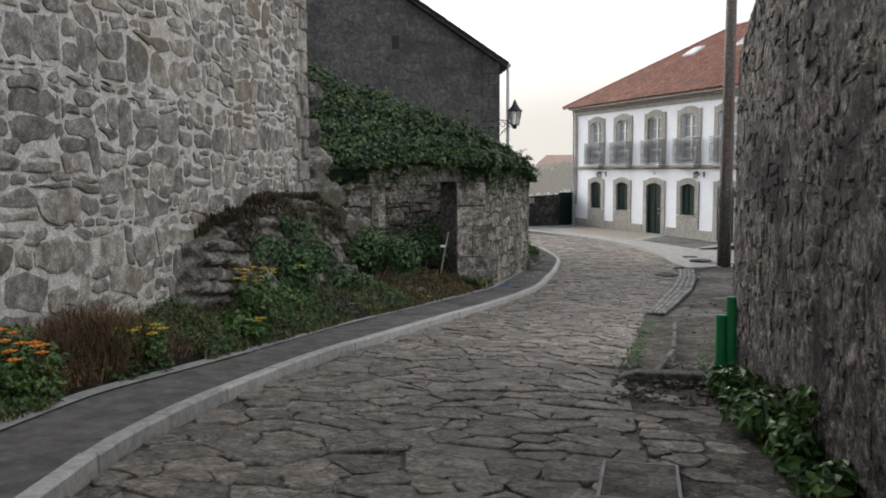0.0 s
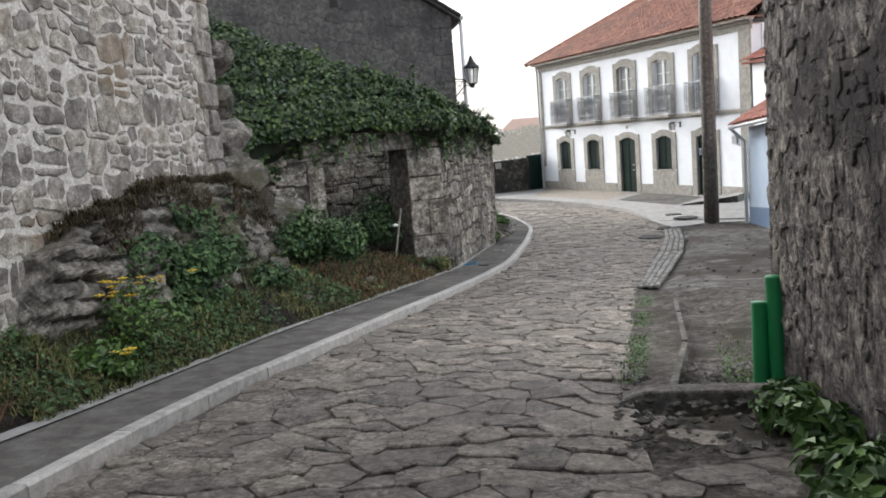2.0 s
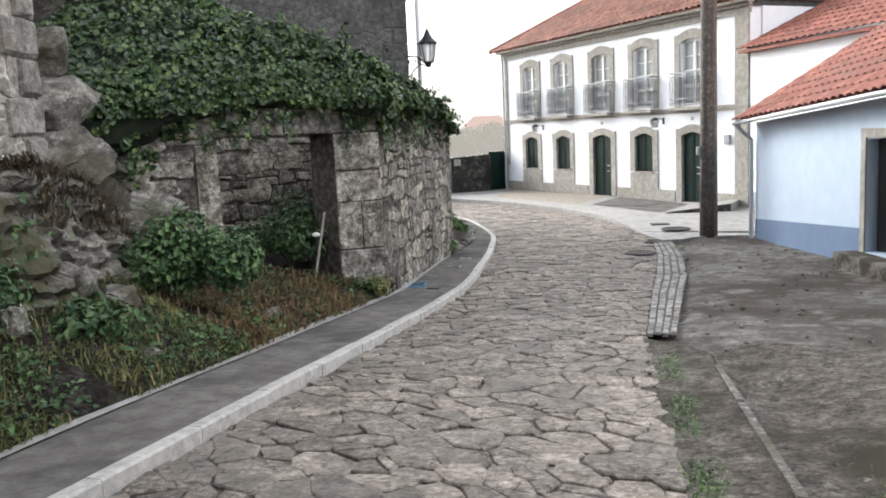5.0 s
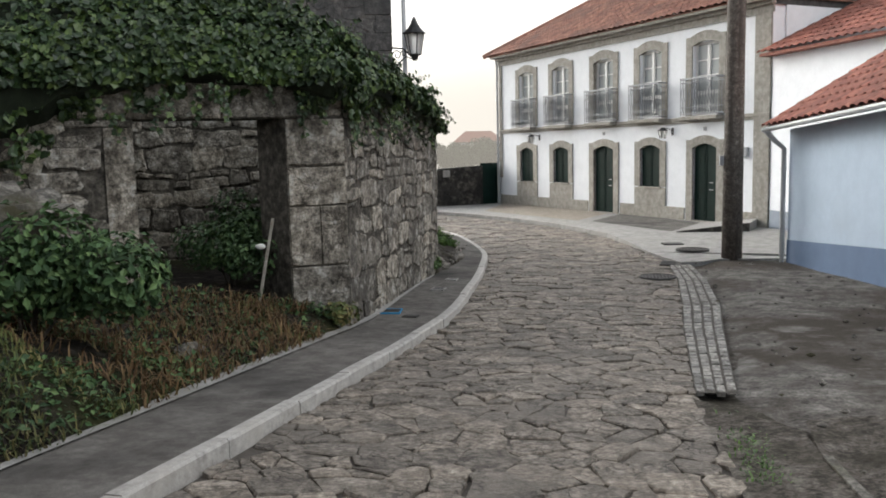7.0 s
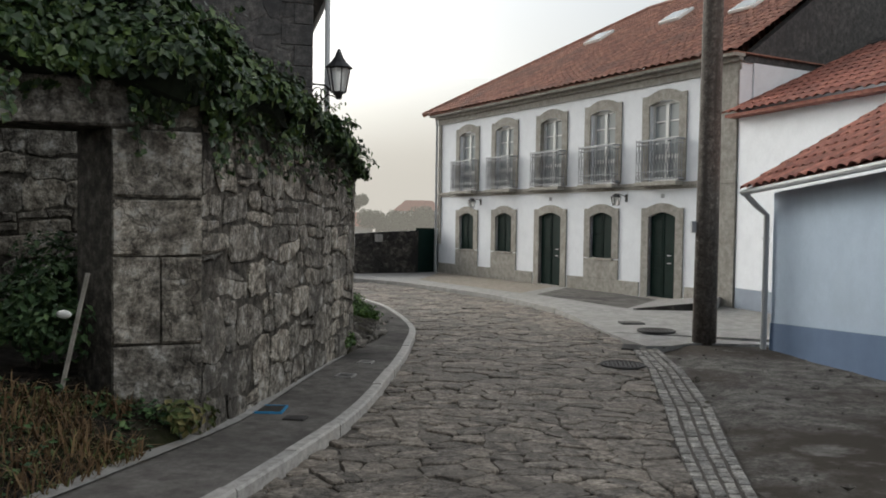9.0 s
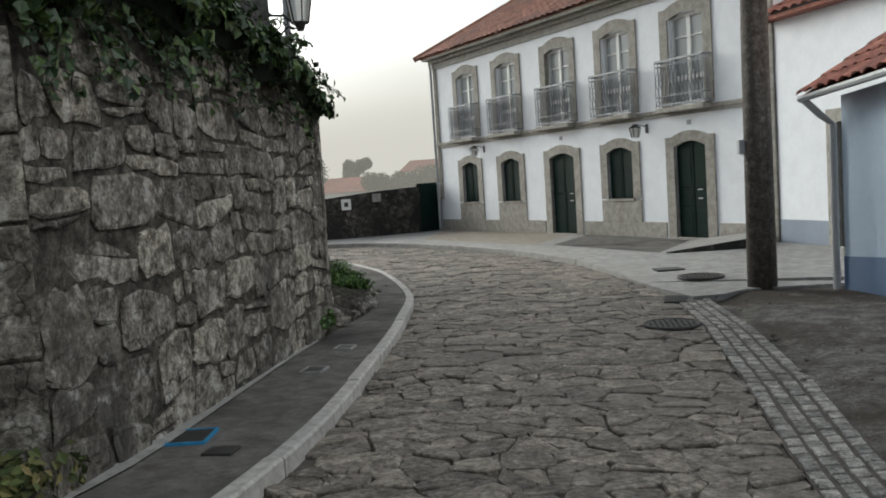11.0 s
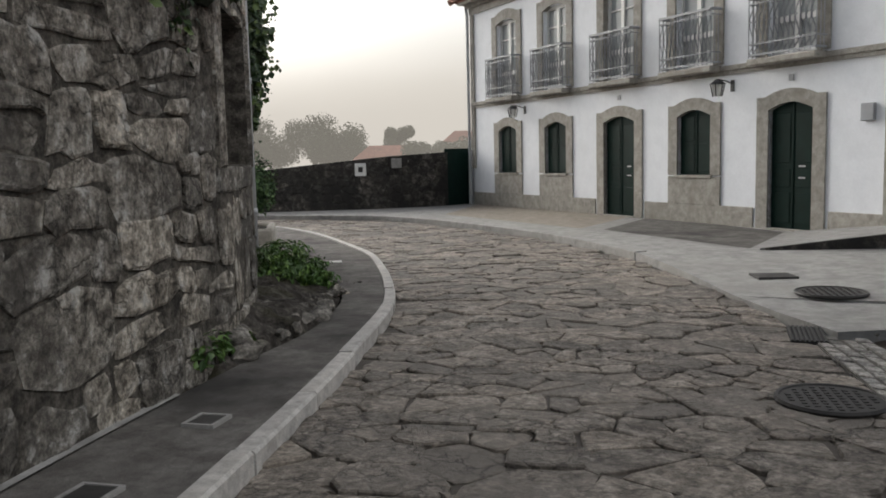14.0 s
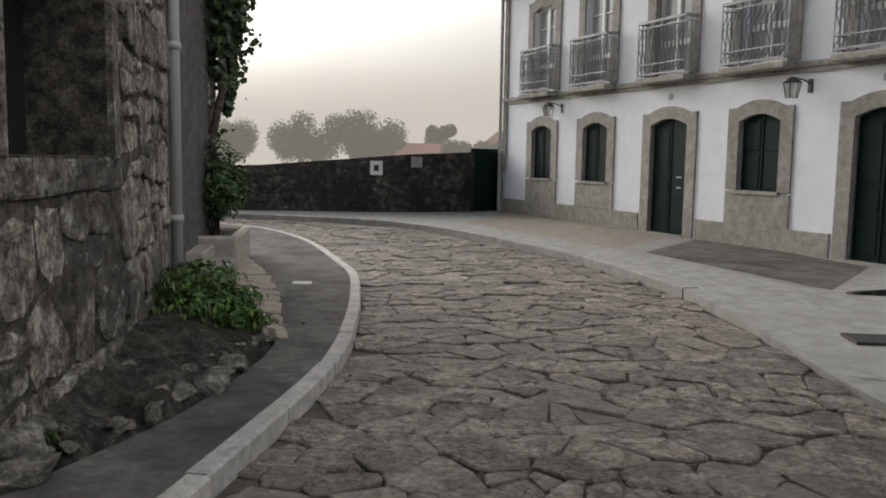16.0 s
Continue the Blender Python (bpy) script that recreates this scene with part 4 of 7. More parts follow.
def bank_at(y, f):
    """A place on the grassy bank: f runs from the pavement to the wall."""
    x0, x1 = bank_front(y), bank_back(y)
    x = x0 + (x1 - x0) * f
    z = gz(x, y) + 0.085 + bank_height(y) * (f ** 0.85) + 0.09 * math.sin(math.pi * f) * noise.noise((x * 1.5, y * 1.5, 1)) + 0.05 * min(1, f * 5) * noise.noise((x * 5, y * 5, 2))
    return Vector((x, y, z))


def build_bank():
    bm = bmesh.new()
    ys = np.arange(-7, 17.4, 0.2)
    rows = [[bm.verts.new(bank_at(y, k / 14)) for k in range(15)] for y in ys]
    for r, q in zip(rows, rows[1:]):
        for k in range(14):
            bm.faces.new((r[k + 1], r[k], q[k], q[k + 1]))
    tagged(link("bank", bm, SOIL, smooth=True), "overgrown earth bank below the old walls", "bank", kind="structure")
    bm = bmesh.new()
    prism(bm, [(-8.9, -1.6), (-8.9, -0.72), (-4.6, -0.72), (-4.6, -1.6)], 15.0, 20.5)
    for v in bm.verts:
        if v.co.y < 16:
            v.co.y = 15.2 if v.co.x < -6 else 17.6
    for v in bm.verts:
        if v.co.y < 16 and v.co.x < -6:
            v.co.y = 15.3
    tagged(link("floor_ruin", bm, SOIL), "earth floor inside the roofless ruin", "floor", kind="structure")


build_ground()
build_road()
build_kerbs()
build_far_pavement()
build_setts()
build_apron()
build_walls()
build_bank()


# ---------------------------------------------------------------- the white house
def solid_wall(bm, s0, s1, z0, z1, thick, holes, shear=0.0):
    """An upright wall along x from s0 to s1, outer face at y = 0, with rectangular holes."""
    xs = sorted({s0, s1, *[v for h in holes for v in h[:2]]})
    zs = sorted({z0, z1, *[v for h in holes for v in h[2:]]})

    def filled(i, j):
        x, z = (xs[i] + xs[i + 1]) / 2, (zs[j] + zs[j + 1]) / 2
        return not any(h[0] < x < h[1] and h[2] < z < h[3] for h in holes)
    grid_wall(bm, lambda i, j, k: (xs[i], thick * k, zs[j] + shear * xs[i]), len(xs) - 1, len(zs) - 1, filled)


def arch(x0, x1, foot, spring, rise, n=8):
    """Points of an opening's outline from one foot over a flat arch to the other."""
    pts = [(x0, foot), (x0, spring)]
    for k in range(1, n):
        t = k / n
        pts.append((x0 + (x1 - x0) * t, spring + rise * math.sin(math.pi * t)))
    return pts + [(x1, spring), (x1, foot)]


def hood(x0, x1, foot, side, rise, n=8):
    """The outer outline of a surround: straight sides, shoulders and a raised middle."""
    pts = [(x0, foot), (x0, side)]
    for k in range(1, n):
        t = k / n
        b = max(0.0, math.sin(math.pi * min(1, max(0, (t - 0.14) / 0.72)))) ** 0.8
        pts.append((x0 + (x1 - x0) * t, side + rise * b))
    return pts + [(x1, side), (x1, foot)]


HOUSE = Matrix(((0.5975, 0.8018, 0, -6.22), (-0.8018, 0.5975, 0, 42.52), (0, 0, 1, 0), (0, 0, 0, 1)))
BAYS = [(2.62, 3.54, False), (4.88, 5.8, False), (7.25, 8.3, True), (9.6, 10.5, False), (11.86, 12.78, True)]
BASE, SILL, SPRING = -1.32, -0.42, 0.68
UP_FOOT, UP_SPRING = 1.56, 3.42


def green_leaf(parent, x0, x1, z0, z1, door):
    """A dark green door or shutter with boards and panels."""
    leaf = part("door_leaf" if door else "shutter", boxed(x0, 0.07, z0, x1, 0.12, z1, bevel=0.006), GREEN, parent, "dark green painted wood")
    mid = (x0 + x1) / 2
    for a, b in ((x0 + 0.05, mid - 0.02), (mid + 0.02, x1 - 0.05)):
        rows = ((z0 + 0.12, z0 + 0.62), (z0 + 0.72, z0 + 1.02), (z0 + 1.12, z1 - 0.2)) if door else ((z0 + 0.06, (z0 + z1) / 2 - 0.03), ((z0 + z1) / 2 + 0.03, z1 - 0.15))
        for lo, hi in rows:
            part("panel", boxed(a + 0.04, 0.058, lo, b - 0.04, 0.07, hi, bevel=0.005), GREEN, leaf)
    bm = bmesh.new()
    box(bm, mid - 0.012, 0.055, z0, mid + 0.012, 0.07, z1 - 0.02)
    part("astragal", bm, GREEN, leaf)
    if door:
        for z in (1.05, 0.86):
            part("handle", boxed(x1 - 0.33, 0.048, z0 + z, x1 - 0.2, 0.058, z0 + z + 0.025), PVC, leaf, "pale metal handle")
    return leaf


def balcony(parent, x0, x1):
    bal = part("balcony", boxed(x0 - 0.02, -0.3, UP_FOOT - 0.13, x1 + 0.02, 0.0, UP_FOOT - 0.02, bevel=0.02), TRIM, parent, "shallow stone balcony with grey wrought iron rail")
    z0, z1, y = UP_FOOT, UP_FOOT + 0.98, -0.26
    for nm, zz, r in (("top_rail", z1, 0.022), ("rail", z1 - 0.1, 0.01), ("bottom_rail", z0 + 0.04, 0.014), ("rail", z0 + 0.22, 0.01)):
        bm = bmesh.new()
        box(bm, x0, y - r, zz - r, x1, y + r, zz + r)
        for x in (x0, x1):
            box(bm, x - r, y, zz - r, x + r, 0.0, zz + r)
        part(nm, bm, IRON_GREY, bal, "grey painted iron rail")
    n = 13
    for k in range(n + 1):
        x = x0 + (x1 - x0) * k / n
        bm = bmesh.new()
        rod(bm, (x, y, z0), (x, y, z1), 0.011, n=4)
        part("baluster", bm, IRON_GREY, bal)
    for x in (x0, x1):
        for yy in (-0.17, -0.09):
            bm = bmesh.new()
            rod(bm, (x, yy, z0), (x, yy, z1), 0.011, n=4)
            part("baluster", bm, IRON_GREY, bal)
    for k in range(n):
        xc = x0 + (x1 - x0) * (k + 0.5) / n
        w = (x1 - x0) / n * 0.42
        bm = bmesh.new()
        for zc, h, turn in ((z0 + 0.13, 0.075, 1), (z0 + 0.42, 0.17, -1), (z0 + 0.72, 0.13, 1)):
            pts = [(xc + turn * w * math.sin(a * 2) * (1 if a < math.pi else -1) * 0.9, y, zc + h * math.cos(a)) for a in np.linspace(0, math.tau, 13)]
            tube(bm, pts, 0.0115, 4)
        part("scroll", bm, IRON_GREY, bal)


def french_window(parent, x0, x1):
    mid = (x0 + x1) / 2
    top = UP_SPRING + 0.1
    win = part("window", boxed(x0, 0.15, UP_FOOT, x1, 0.17, top), CURTAIN, parent, "white french window with small panes")
    bm = bmesh.new()
    for a, b in ((x0, x0 + 0.07), (mid - 0.05, mid + 0.05), (x1 - 0.07, x1)):
        box(bm, a, 0.09, UP_FOOT, b, 0.14, top)
    for z in (UP_FOOT, UP_FOOT + 0.55, top - 0.09):
        box(bm, x0, 0.092, z, x1, 0.138, z + 0.1)
    for z in np.linspace(UP_FOOT + 0.65, top - 0.09, 4)[1:-1]:
        box(bm, x0, 0.1, z - 0.014, x1, 0.135, z + 0.014)
    part("window_frame", bm, WHITEPAINT, win, "white painted frame")
    zs = np.linspace(UP_FOOT + 0.65, top - 0.09, 4)
    for a, b in ((x0 + 0.07, mid - 0.05), (mid + 0.05, x1 - 0.07)):
        for lo, hi in zip(zs, zs[1:]):
            part("pane", boxed(a, 0.14, lo + 0.014, b, 0.146, hi - 0.014), GLASS, win)


def wall_lantern(m):
    lamp = thing("wall_lantern", m, "small black iron lantern on the white house", "wall lamp", "lanterns on the house")
    bm = bmesh.new()
    tube(bm, [(0, 0, 0.05), (0, -0.15, 0.1), (0, -0.3, 0.12), (0, -0.36, 0.07)], 0.012, 6)
    box(bm, -0.04, -0.02, -0.08, 0.04, 0.0, 0.12)
    part("bracket", bm, BLACK, lamp)
    bm = bmesh.new()
    r = bmesh.ops.create_cone(bm, segments=6, radius1=0.075, radius2=0.12, depth=0.2, cap_ends=True)
    bmesh.ops.translate(bm, vec=(0, -0.36, -0.06), verts=bm.verts)
    part("glass", bm, LAMPGLASS, lamp)
    bm = bmesh.new()
    for k in range(6):
        a = k * math.tau / 6
        rod(bm, (0.078 * math.cos(a), -0.36 + 0.078 * math.sin(a), -0.17), (0.125 * math.cos(a), -0.36 + 0.125 * math.sin(a), 0.05), 0.009, n=4)
    bmesh.ops.create_cone(bm, segments=6, radius1=0.15, radius2=0.03, depth=0.09, cap_ends=True, matrix=Matrix.Translation((0, -0.36, 0.09)))
    part("cage", bm, BLACK, lamp)


def tiled_roof(parent, corners, mat, pitch_x, label=""):
    """Roof covering over a four-cornered slope (eave a to b, ridge d to c): rows of half-round tiles."""
    a, b, c, d = [Vector(p) for p in corners]
    bm = bmesh.new()
    n = max(2, int((b - a).length / pitch_x))
    up = ((b - a).cross(d - a)).normalized()
    if up.z < 0:
        up = -up
    rows = max(2, int((d - a).length / 0.36))
    for i in range(n):
        for r in range(rows):
            g0, g1 = r / rows, (r + 1.08) / rows
            cols = []
            for g, lift in ((g0, 0.02), (min(1, g1), 0.0)):
                l, rr = a + (d - a) * g, b + (c - b) * g
                ring = []
                for k in range(5):
                    t = (i + k / 4) / n
                    hh = math.sin(math.pi * k / 4) * 0.45 * pitch_x * 0.5 + lift
                    ring.append(bm.verts.new(l + (rr - l) * t + up * hh))
                cols.append(ring)
            for k in range(4):
                bm.faces.new((cols[0][k], cols[0][k + 1], cols[1][k + 1], cols[1][k]))
    bmesh.ops.recalc_face_normals(bm, faces=bm.faces)
    return tagged(part("tiles", bm, mat, parent, label, smooth=True), kind="stuff")


def build_house():
    house = thing("house", HOUSE, "white two-storey house with granite surrounds and tiled roof", "house")
    holes = []
    for x0, x1, door in BAYS:
        holes += [(x0, x1, BASE if door else SILL, 0.8), (x0 - 0.02, x1 + 0.02, UP_FOOT, 3.5)]
    L, X0 = 14.6, 1.14
    bm = bmesh.new()
    solid_wall(bm, X0 + 0.04, L, BASE - 0.3, 4.1, 0.4, holes)
    part("wall", bm, WHITE, house)
    bm = bmesh.new()
    box(bm, X0 + 0.04, 0.402, -1.6, L, 9.0, 4.1)
    part("inner_wall", bm, DARK, house)
    bm = bmesh.new()
    box(bm, X0, 0.402, -1.6, X0 + 0.039, 9.0, 4.1)
    part("side_wall", bm, WHITE, house)
    part("side_wall", boxed(L + 0.001, 0.402, -1.6, L + 0.04, 9.0, 4.1), WHITE, house)
    # plinth in stretches between the doors
    xs = [X0] + [v for x0, x1, door in BAYS if door for v in (x0 - 0.32, x1 + 0.32)] + [L]
    for a, b in zip(xs[::2], xs[1::2]):
        part("plinth", boxed(a, -0.03, BASE - 0.3, b, 0.0, -0.97, bevel=0.006), TRIM, house)
    # belt course, cornice, corner strips
    bm = bmesh.new()
    box(bm, X0 - 0.02, -0.07, 1.43, L, 0.0, 1.52, bevel=0.01)
    box(bm, X0 - 0.02, -0.04, 1.36, L, 0.0, 1.428)
    part("belt_course", bm, TRIM, house)
    part("frieze", boxed(X0 - 0.06, -0.05, 3.92, L + 0.05, 0.0, 4.098), TRIM, house)
    part("cornice", boxed(X0 - 0.14, -0.14, 4.1, L + 0.1, 0.0, 4.198, bevel=0.015), TRIM, house)
    part("eave", boxed(X0 - 0.24, -0.3, 4.2, L + 0.1, 0.05, 4.268), TRIM, house)
    part("pilaster", boxed(14.08, -0.06, BASE - 0.3, L, -0.001, 3.92, bevel=0.01), TRIM, house, "granite corner pilaster")
    part("pilaster", boxed(X0 - 0.02, -0.05, -0.3, X0 + 0.16, -0.001, 3.92, bevel=0.01), TRIM, house, "granite corner pilaster")
    bm = bmesh.new()
    tube(bm, [(X0 - 0.08, -0.12, 4.1), (X0 - 0.08, -0.09, 3.9), (X0 - 0.08, -0.09, -0.9), (X0 - 0.08, -0.09, -1.33)], 0.045, 8)
    part("downpipe", bm, PVC, house)
    for x0, x1, door in BAYS:
        bm = bmesh.new()
        foot = BASE - 0.2 if door else SILL - 0.001
        ring_prism(bm, hood(x0 - 0.25, x1 + 0.25, foot, 0.9, 0.12), arch(x0, x1, foot, SPRING, 0.12), -0.035, 0.1)
        part("surround", bm, TRIM, house, "dressed granite surround")
        if door:
            green_leaf(house, x0, x1, BASE, 0.82, True)
            part("threshold", boxed(x0 - 0.05, -0.12, BASE - 0.2, x1 + 0.05, 0.2, BASE + 0.02, bevel=0.01), TRIM, house)
        else:
            green_leaf(house, x0, x1, SILL, 0.82, False)
            part("apron_stone", boxed(x0 - 0.25, -0.033, -0.968, x1 + 0.25, -0.001, SILL - 0.03), TRIM, house)
            part("window_sill", boxed(x0 - 0.04, -0.06, SILL - 0.06, x1 + 0.04, 0.2, SILL, bevel=0.008), TRIM, house)
        xc = (x0 + x1) / 2
        bm = bmesh.new()
        ring_prism(bm, hood(xc - 0.75, xc + 0.75, UP_FOOT, 3.66, 0.13), arch(xc - 0.51, xc + 0.51, UP_FOOT, UP_SPRING, 0.11), -0.035, 0.14)
        part("surround", bm, TRIM, house, "dressed granite surround")
        french_window(house, xc - 0.51, xc + 0.51)
        balcony(house, xc - 0.69, xc + 0.69)
    # small house numbers and a meter box
    for x in (7.78, 12.32):
        part("number_plate", boxed(x - 0.05, -0.02, 1.14, x + 0.05, -0.001, 1.24), IRON_GREY, house)
    part("meter_box", boxed(13.68, -0.08, 0.42, 13.9, -0.001, 0.68, bevel=0.01), IRON_GREY, house)
    # hipped roof
    e, ry, rz, hx = -0.38, 4.7, 7.5, 6.7
    roof = part("roof", boxed(X0 - 0.24, -0.3, 4.27, L + 0.1, 9.3, 4.3), TILE, house, "weathered terracotta hipped roof")
    tiled_roof(house, [(X0 - 0.6, e, 4.28), (L + 0.2, e, 4.28), (L + 0.2, ry, rz), (hx, ry, rz)], TILE, 0.26)
    tiled_roof(house, [(X0 - 0.6, 9.6, 4.28), (X0 - 0.6, e, 4.28), (hx, ry, rz), (hx, ry + 0.05, rz)], TILE, 0.26)
    tiled_roof(house, [(L + 0.2, 9.7, 4.28), (X0 - 0.6, 9.7, 4.28), (hx, ry + 0.05, rz), (L + 0.2, ry + 0.05, rz)], TILE, 0.3)
    bm = bmesh.new()
    vs = [[bm.verts.new((x, *p)) for p in ((0.0, 4.1), (ry, rz - 0.05), (9.3, 4.1))] for x in (L - 0.2, L + 0.04)]
    bm.faces.new(vs[0])
    bm.faces.new(vs[1][::-1])
    for k in range(3):
        bm.faces.new((vs[0][k], vs[1][k], vs[1][(k + 1) % 3], vs[0][(k + 1) % 3]))
    bmesh.ops.recalc_face_normals(bm, faces=bm.faces)
    part("gable", bm, GABLE, house, "grey stone gable end")
    bm = bmesh.new()
    tube(bm, [(X0 - 0.61, e, 4.33), (hx, ry, rz + 0.05)], 0.09, 8)
    tube(bm, [(hx, ry, rz + 0.04), (L + 0.2, ry, rz + 0.04)], 0.1, 8)
    part("ridge_tiles", bm, TILE, house)
    k = (rz - 4.28) / (ry - e)
    for x, y in ((6.3, 2.9), (9.7, 2.9), (12.9, 2.2)):
        m = Matrix.Translation((x, y, 4.28 + (y - e) * k + 0.07)) @ Matrix.Rotation(math.atan(k), 4, "X")
        sl = part("skylight", boxed(-0.4, -0.35, 0, 0.4, 0.35, 0.08, m=m, bevel=0.01), WHITEPAINT, house)
        part("pane", boxed(-0.34, -0.29, 0.08, 0.34, 0.29, 0.09, m=m), GLASS, sl)
    for x in (3.95, 11.02):
        wall_lantern(HOUSE @ Matrix.Translation((x, 0, 1.14)))


# ---------------------------------------------------------------- gabled house, shed, middle house
GABLED = Matrix(((-0.93, -0.37, 0, -5.88), (-0.37, 0.93, 0, 26.32), (0, 0, 1, 0), (0, 0, 0, 1)))


def build_gabled():
    house = thing("stone_house", GABLED, "dark weathered stone house with a gabled roof", "house")
    W, D, eave, apex = 9.6, 4.6, 4.65, 7.85
    bm = bmesh.new()
    prism(bm, [(0, -1.6), (0, eave), (W / 2, apex), (W, eave), (W, -1.6)], 0.0, D)
    body = part("wall", bm, GABLE, house)
    rng = random.Random(61)
    v, f = [], []
    for (s, z), poly in masonry(W, 9.5, 0.5, 0.3, rng, 0.3, 0.3):
        zz = z - 1.6
        if zz < 0.2 or zz > eave + (apex - eave) * (1 - abs(s - W / 2) / (W / 2)) - 0.25:
            continue
        line = shaped([(p, q - 1.6) for p, q in poly], 0.01, 0.16)
        if line and not (2.95 < s < 3.5 and 5.0 < zz < 5.6):
            stone_faces(v, f, [(-p, q) for p, q in line][::-1], lambda a, b, h: (-a, -h, b), 0.012, rng, 0.02, 0.03)
    tagged(part_mesh("masonry", stone_mesh("masonry", v, f, GABLE), house), kind="stuff")
    # No hole is cut: a near-black block paints the slit's inner shade.
    part("vent", boxed(3.1, -0.02, 5.1, 3.32, 0.1, 5.5), DARK, house, "small dark window slit")
    for k in range(16):
        z = -1.2 + k * 0.37
        if z < eave - 0.3:
            w = 0.55 if k % 2 else 0.32
            part("quoin", boxed(-0.02, -0.03, z, w, D * 0.1, z + 0.36, bevel=0.012), GABLE, house)
    for k in range(14):
        z, w = -1.2 + k * 0.37, 0.6 if k % 2 else 0.36
        part("quoin", boxed(-0.03, D - w, z, 0.3, D + 0.02, z + 0.36, bevel=0.012), ASHLAR, house)
    # verge tiles and roof
    for sgn in (0, 1):
        a = (-0.25, eave - 0.12) if not sgn else (W + 0.25, eave - 0.12)
        bm = bmesh.new()
        prism(bm, [a, (W / 2, apex + 0.06), (W / 2, apex + 0.18), (a[0], a[1] + 0.13)], -0.18, D + 0.15)
        part("roof_slope", bm, GABLE, house)
    bm = bmesh.new()
    n = 15
    for k in range(n):
        t = k / n
        x, z = -0.25 + (W / 2 + 0.25) * t, eave + (apex + 0.18 - eave) * t
        box(bm, -0.2, -0.26, -0.03, 0.22, 0.05, 0.05, bevel=0.015, m=Matrix.Translation((x + 0.15, 0, z + 0.1)) @ Matrix.Rotation(-math.atan2(apex - eave, W / 2), 4, "Y"))
    part("verge_tiles", bm, BLACK, house)
    bm = bmesh.new()
    tube(bm, [(-0.3, -0.1, eave - 0.05), (-0.3, D, eave - 0.05)], 0.07, 8)
    part("gutter", bm, PVC, house)
    bm = bmesh.new()
    rod(bm, (W / 2 - 1.75, 0.3, apex - 1.0), (W / 2 - 1.75, 0.3, apex - 0.7), 0.1)
    part("vent_pipe", bm, BLACK, house)


def part_mesh(name, me, parent):
    ob = new(name, me)
    ob.parent = parent
    return ob


def street_lamp(corner, tip):
    lamp = thing("street_lamp", Matrix.Translation(tip), "black iron street lantern with frosted glass on a scrolled bracket", "street lamp")
    c = Vector(corner) - Vector(tip)
    bm = bmesh.new()
    tube(bm, [c + Vector((0, 0, 0.18)), c * 0.5 + Vector((0, 0, 0.16)), Vector((0, 0, -0.06))], 0.018, 6)
    tube(bm, [c + Vector((0, 0, -0.3)), c * 0.75 + Vector((0, 0, -0.15)), c * 0.4 + Vector((0, 0, 0.0)), Vector((0, 0, -0.06))], 0.014, 6)
    d = c.normalized()
    for ctr, r in ((c * 0.8 + Vector((0, 0, 0.03)), 0.11), (c * 0.5 + Vector((0, 0, 0.06)), 0.07)):
        tube(bm, [ctr + d * (r * (1 - 0.05 * k) * math.cos(k * 0.5)) + Vector((0, 0, r * (1 - 0.05 * k) * math.sin(k * 0.5))) for k in range(15)], 0.011, 5)
    part("bracket", bm, BLACK, lamp)
    bm = bmesh.new()
    bmesh.ops.create_cone(bm, segments=6, radius1=0.125, radius2=0.20, depth=0.42, cap_ends=True, matrix=Matrix.Translation((0, 0, 0.25)))
    part("glass", bm, LAMPGLASS, lamp, "frosted glass panes")
    bm = bmesh.new()
    for k in range(6):
        a = k * math.tau / 6
        rod(bm, (0.128 * math.cos(a), 0.128 * math.sin(a), 0.04), (0.205 * math.cos(a), 0.205 * math.sin(a), 0.46), 0.013, n=5)
    for z, r in ((0.04, 0.13), (0.46, 0.205)):
        tube(bm, [(r * math.cos(k * math.tau / 6), r * math.sin(k * math.tau / 6), z) for k in range(7)], 0.014, 5)
    part("cage", bm, BLACK, lamp)
    bm = bmesh.new()
    bmesh.ops.create_cone(bm, segments=12, radius1=0.25, radius2=0.12, depth=0.12, cap_ends=True, matrix=Matrix.Translation((0, 0, 0.53)))
    bmesh.ops.create_cone(bm, segments=12, radius1=0.14, radius2=0.05, depth=0.12, cap_ends=True, matrix=Matrix.Translation((0, 0, 0.64)))
    bmesh.ops.create_cone(bm, segments=12, radius1=0.08, radius2=0.02, depth=0.14, cap_ends=True, matrix=Matrix.Translation((0, 0, 0.74)))
    part("cap", bm, BLACK, lamp)
    bm = bmesh.new()
    bmesh.ops.create_cone(bm, segments=8, radius1=0.05, radius2=0.09, depth=0.12, cap_ends=True, matrix=Matrix.Translation((0, 0, -0.02)))
    part("collar", bm, BLACK, lamp)


SHED = Matrix(((0.226, 0.974, 0, 1.79), (-0.974, 0.226, 0, 24.8), (0, 0, 1, 0), (0, 0, 0, 1)))


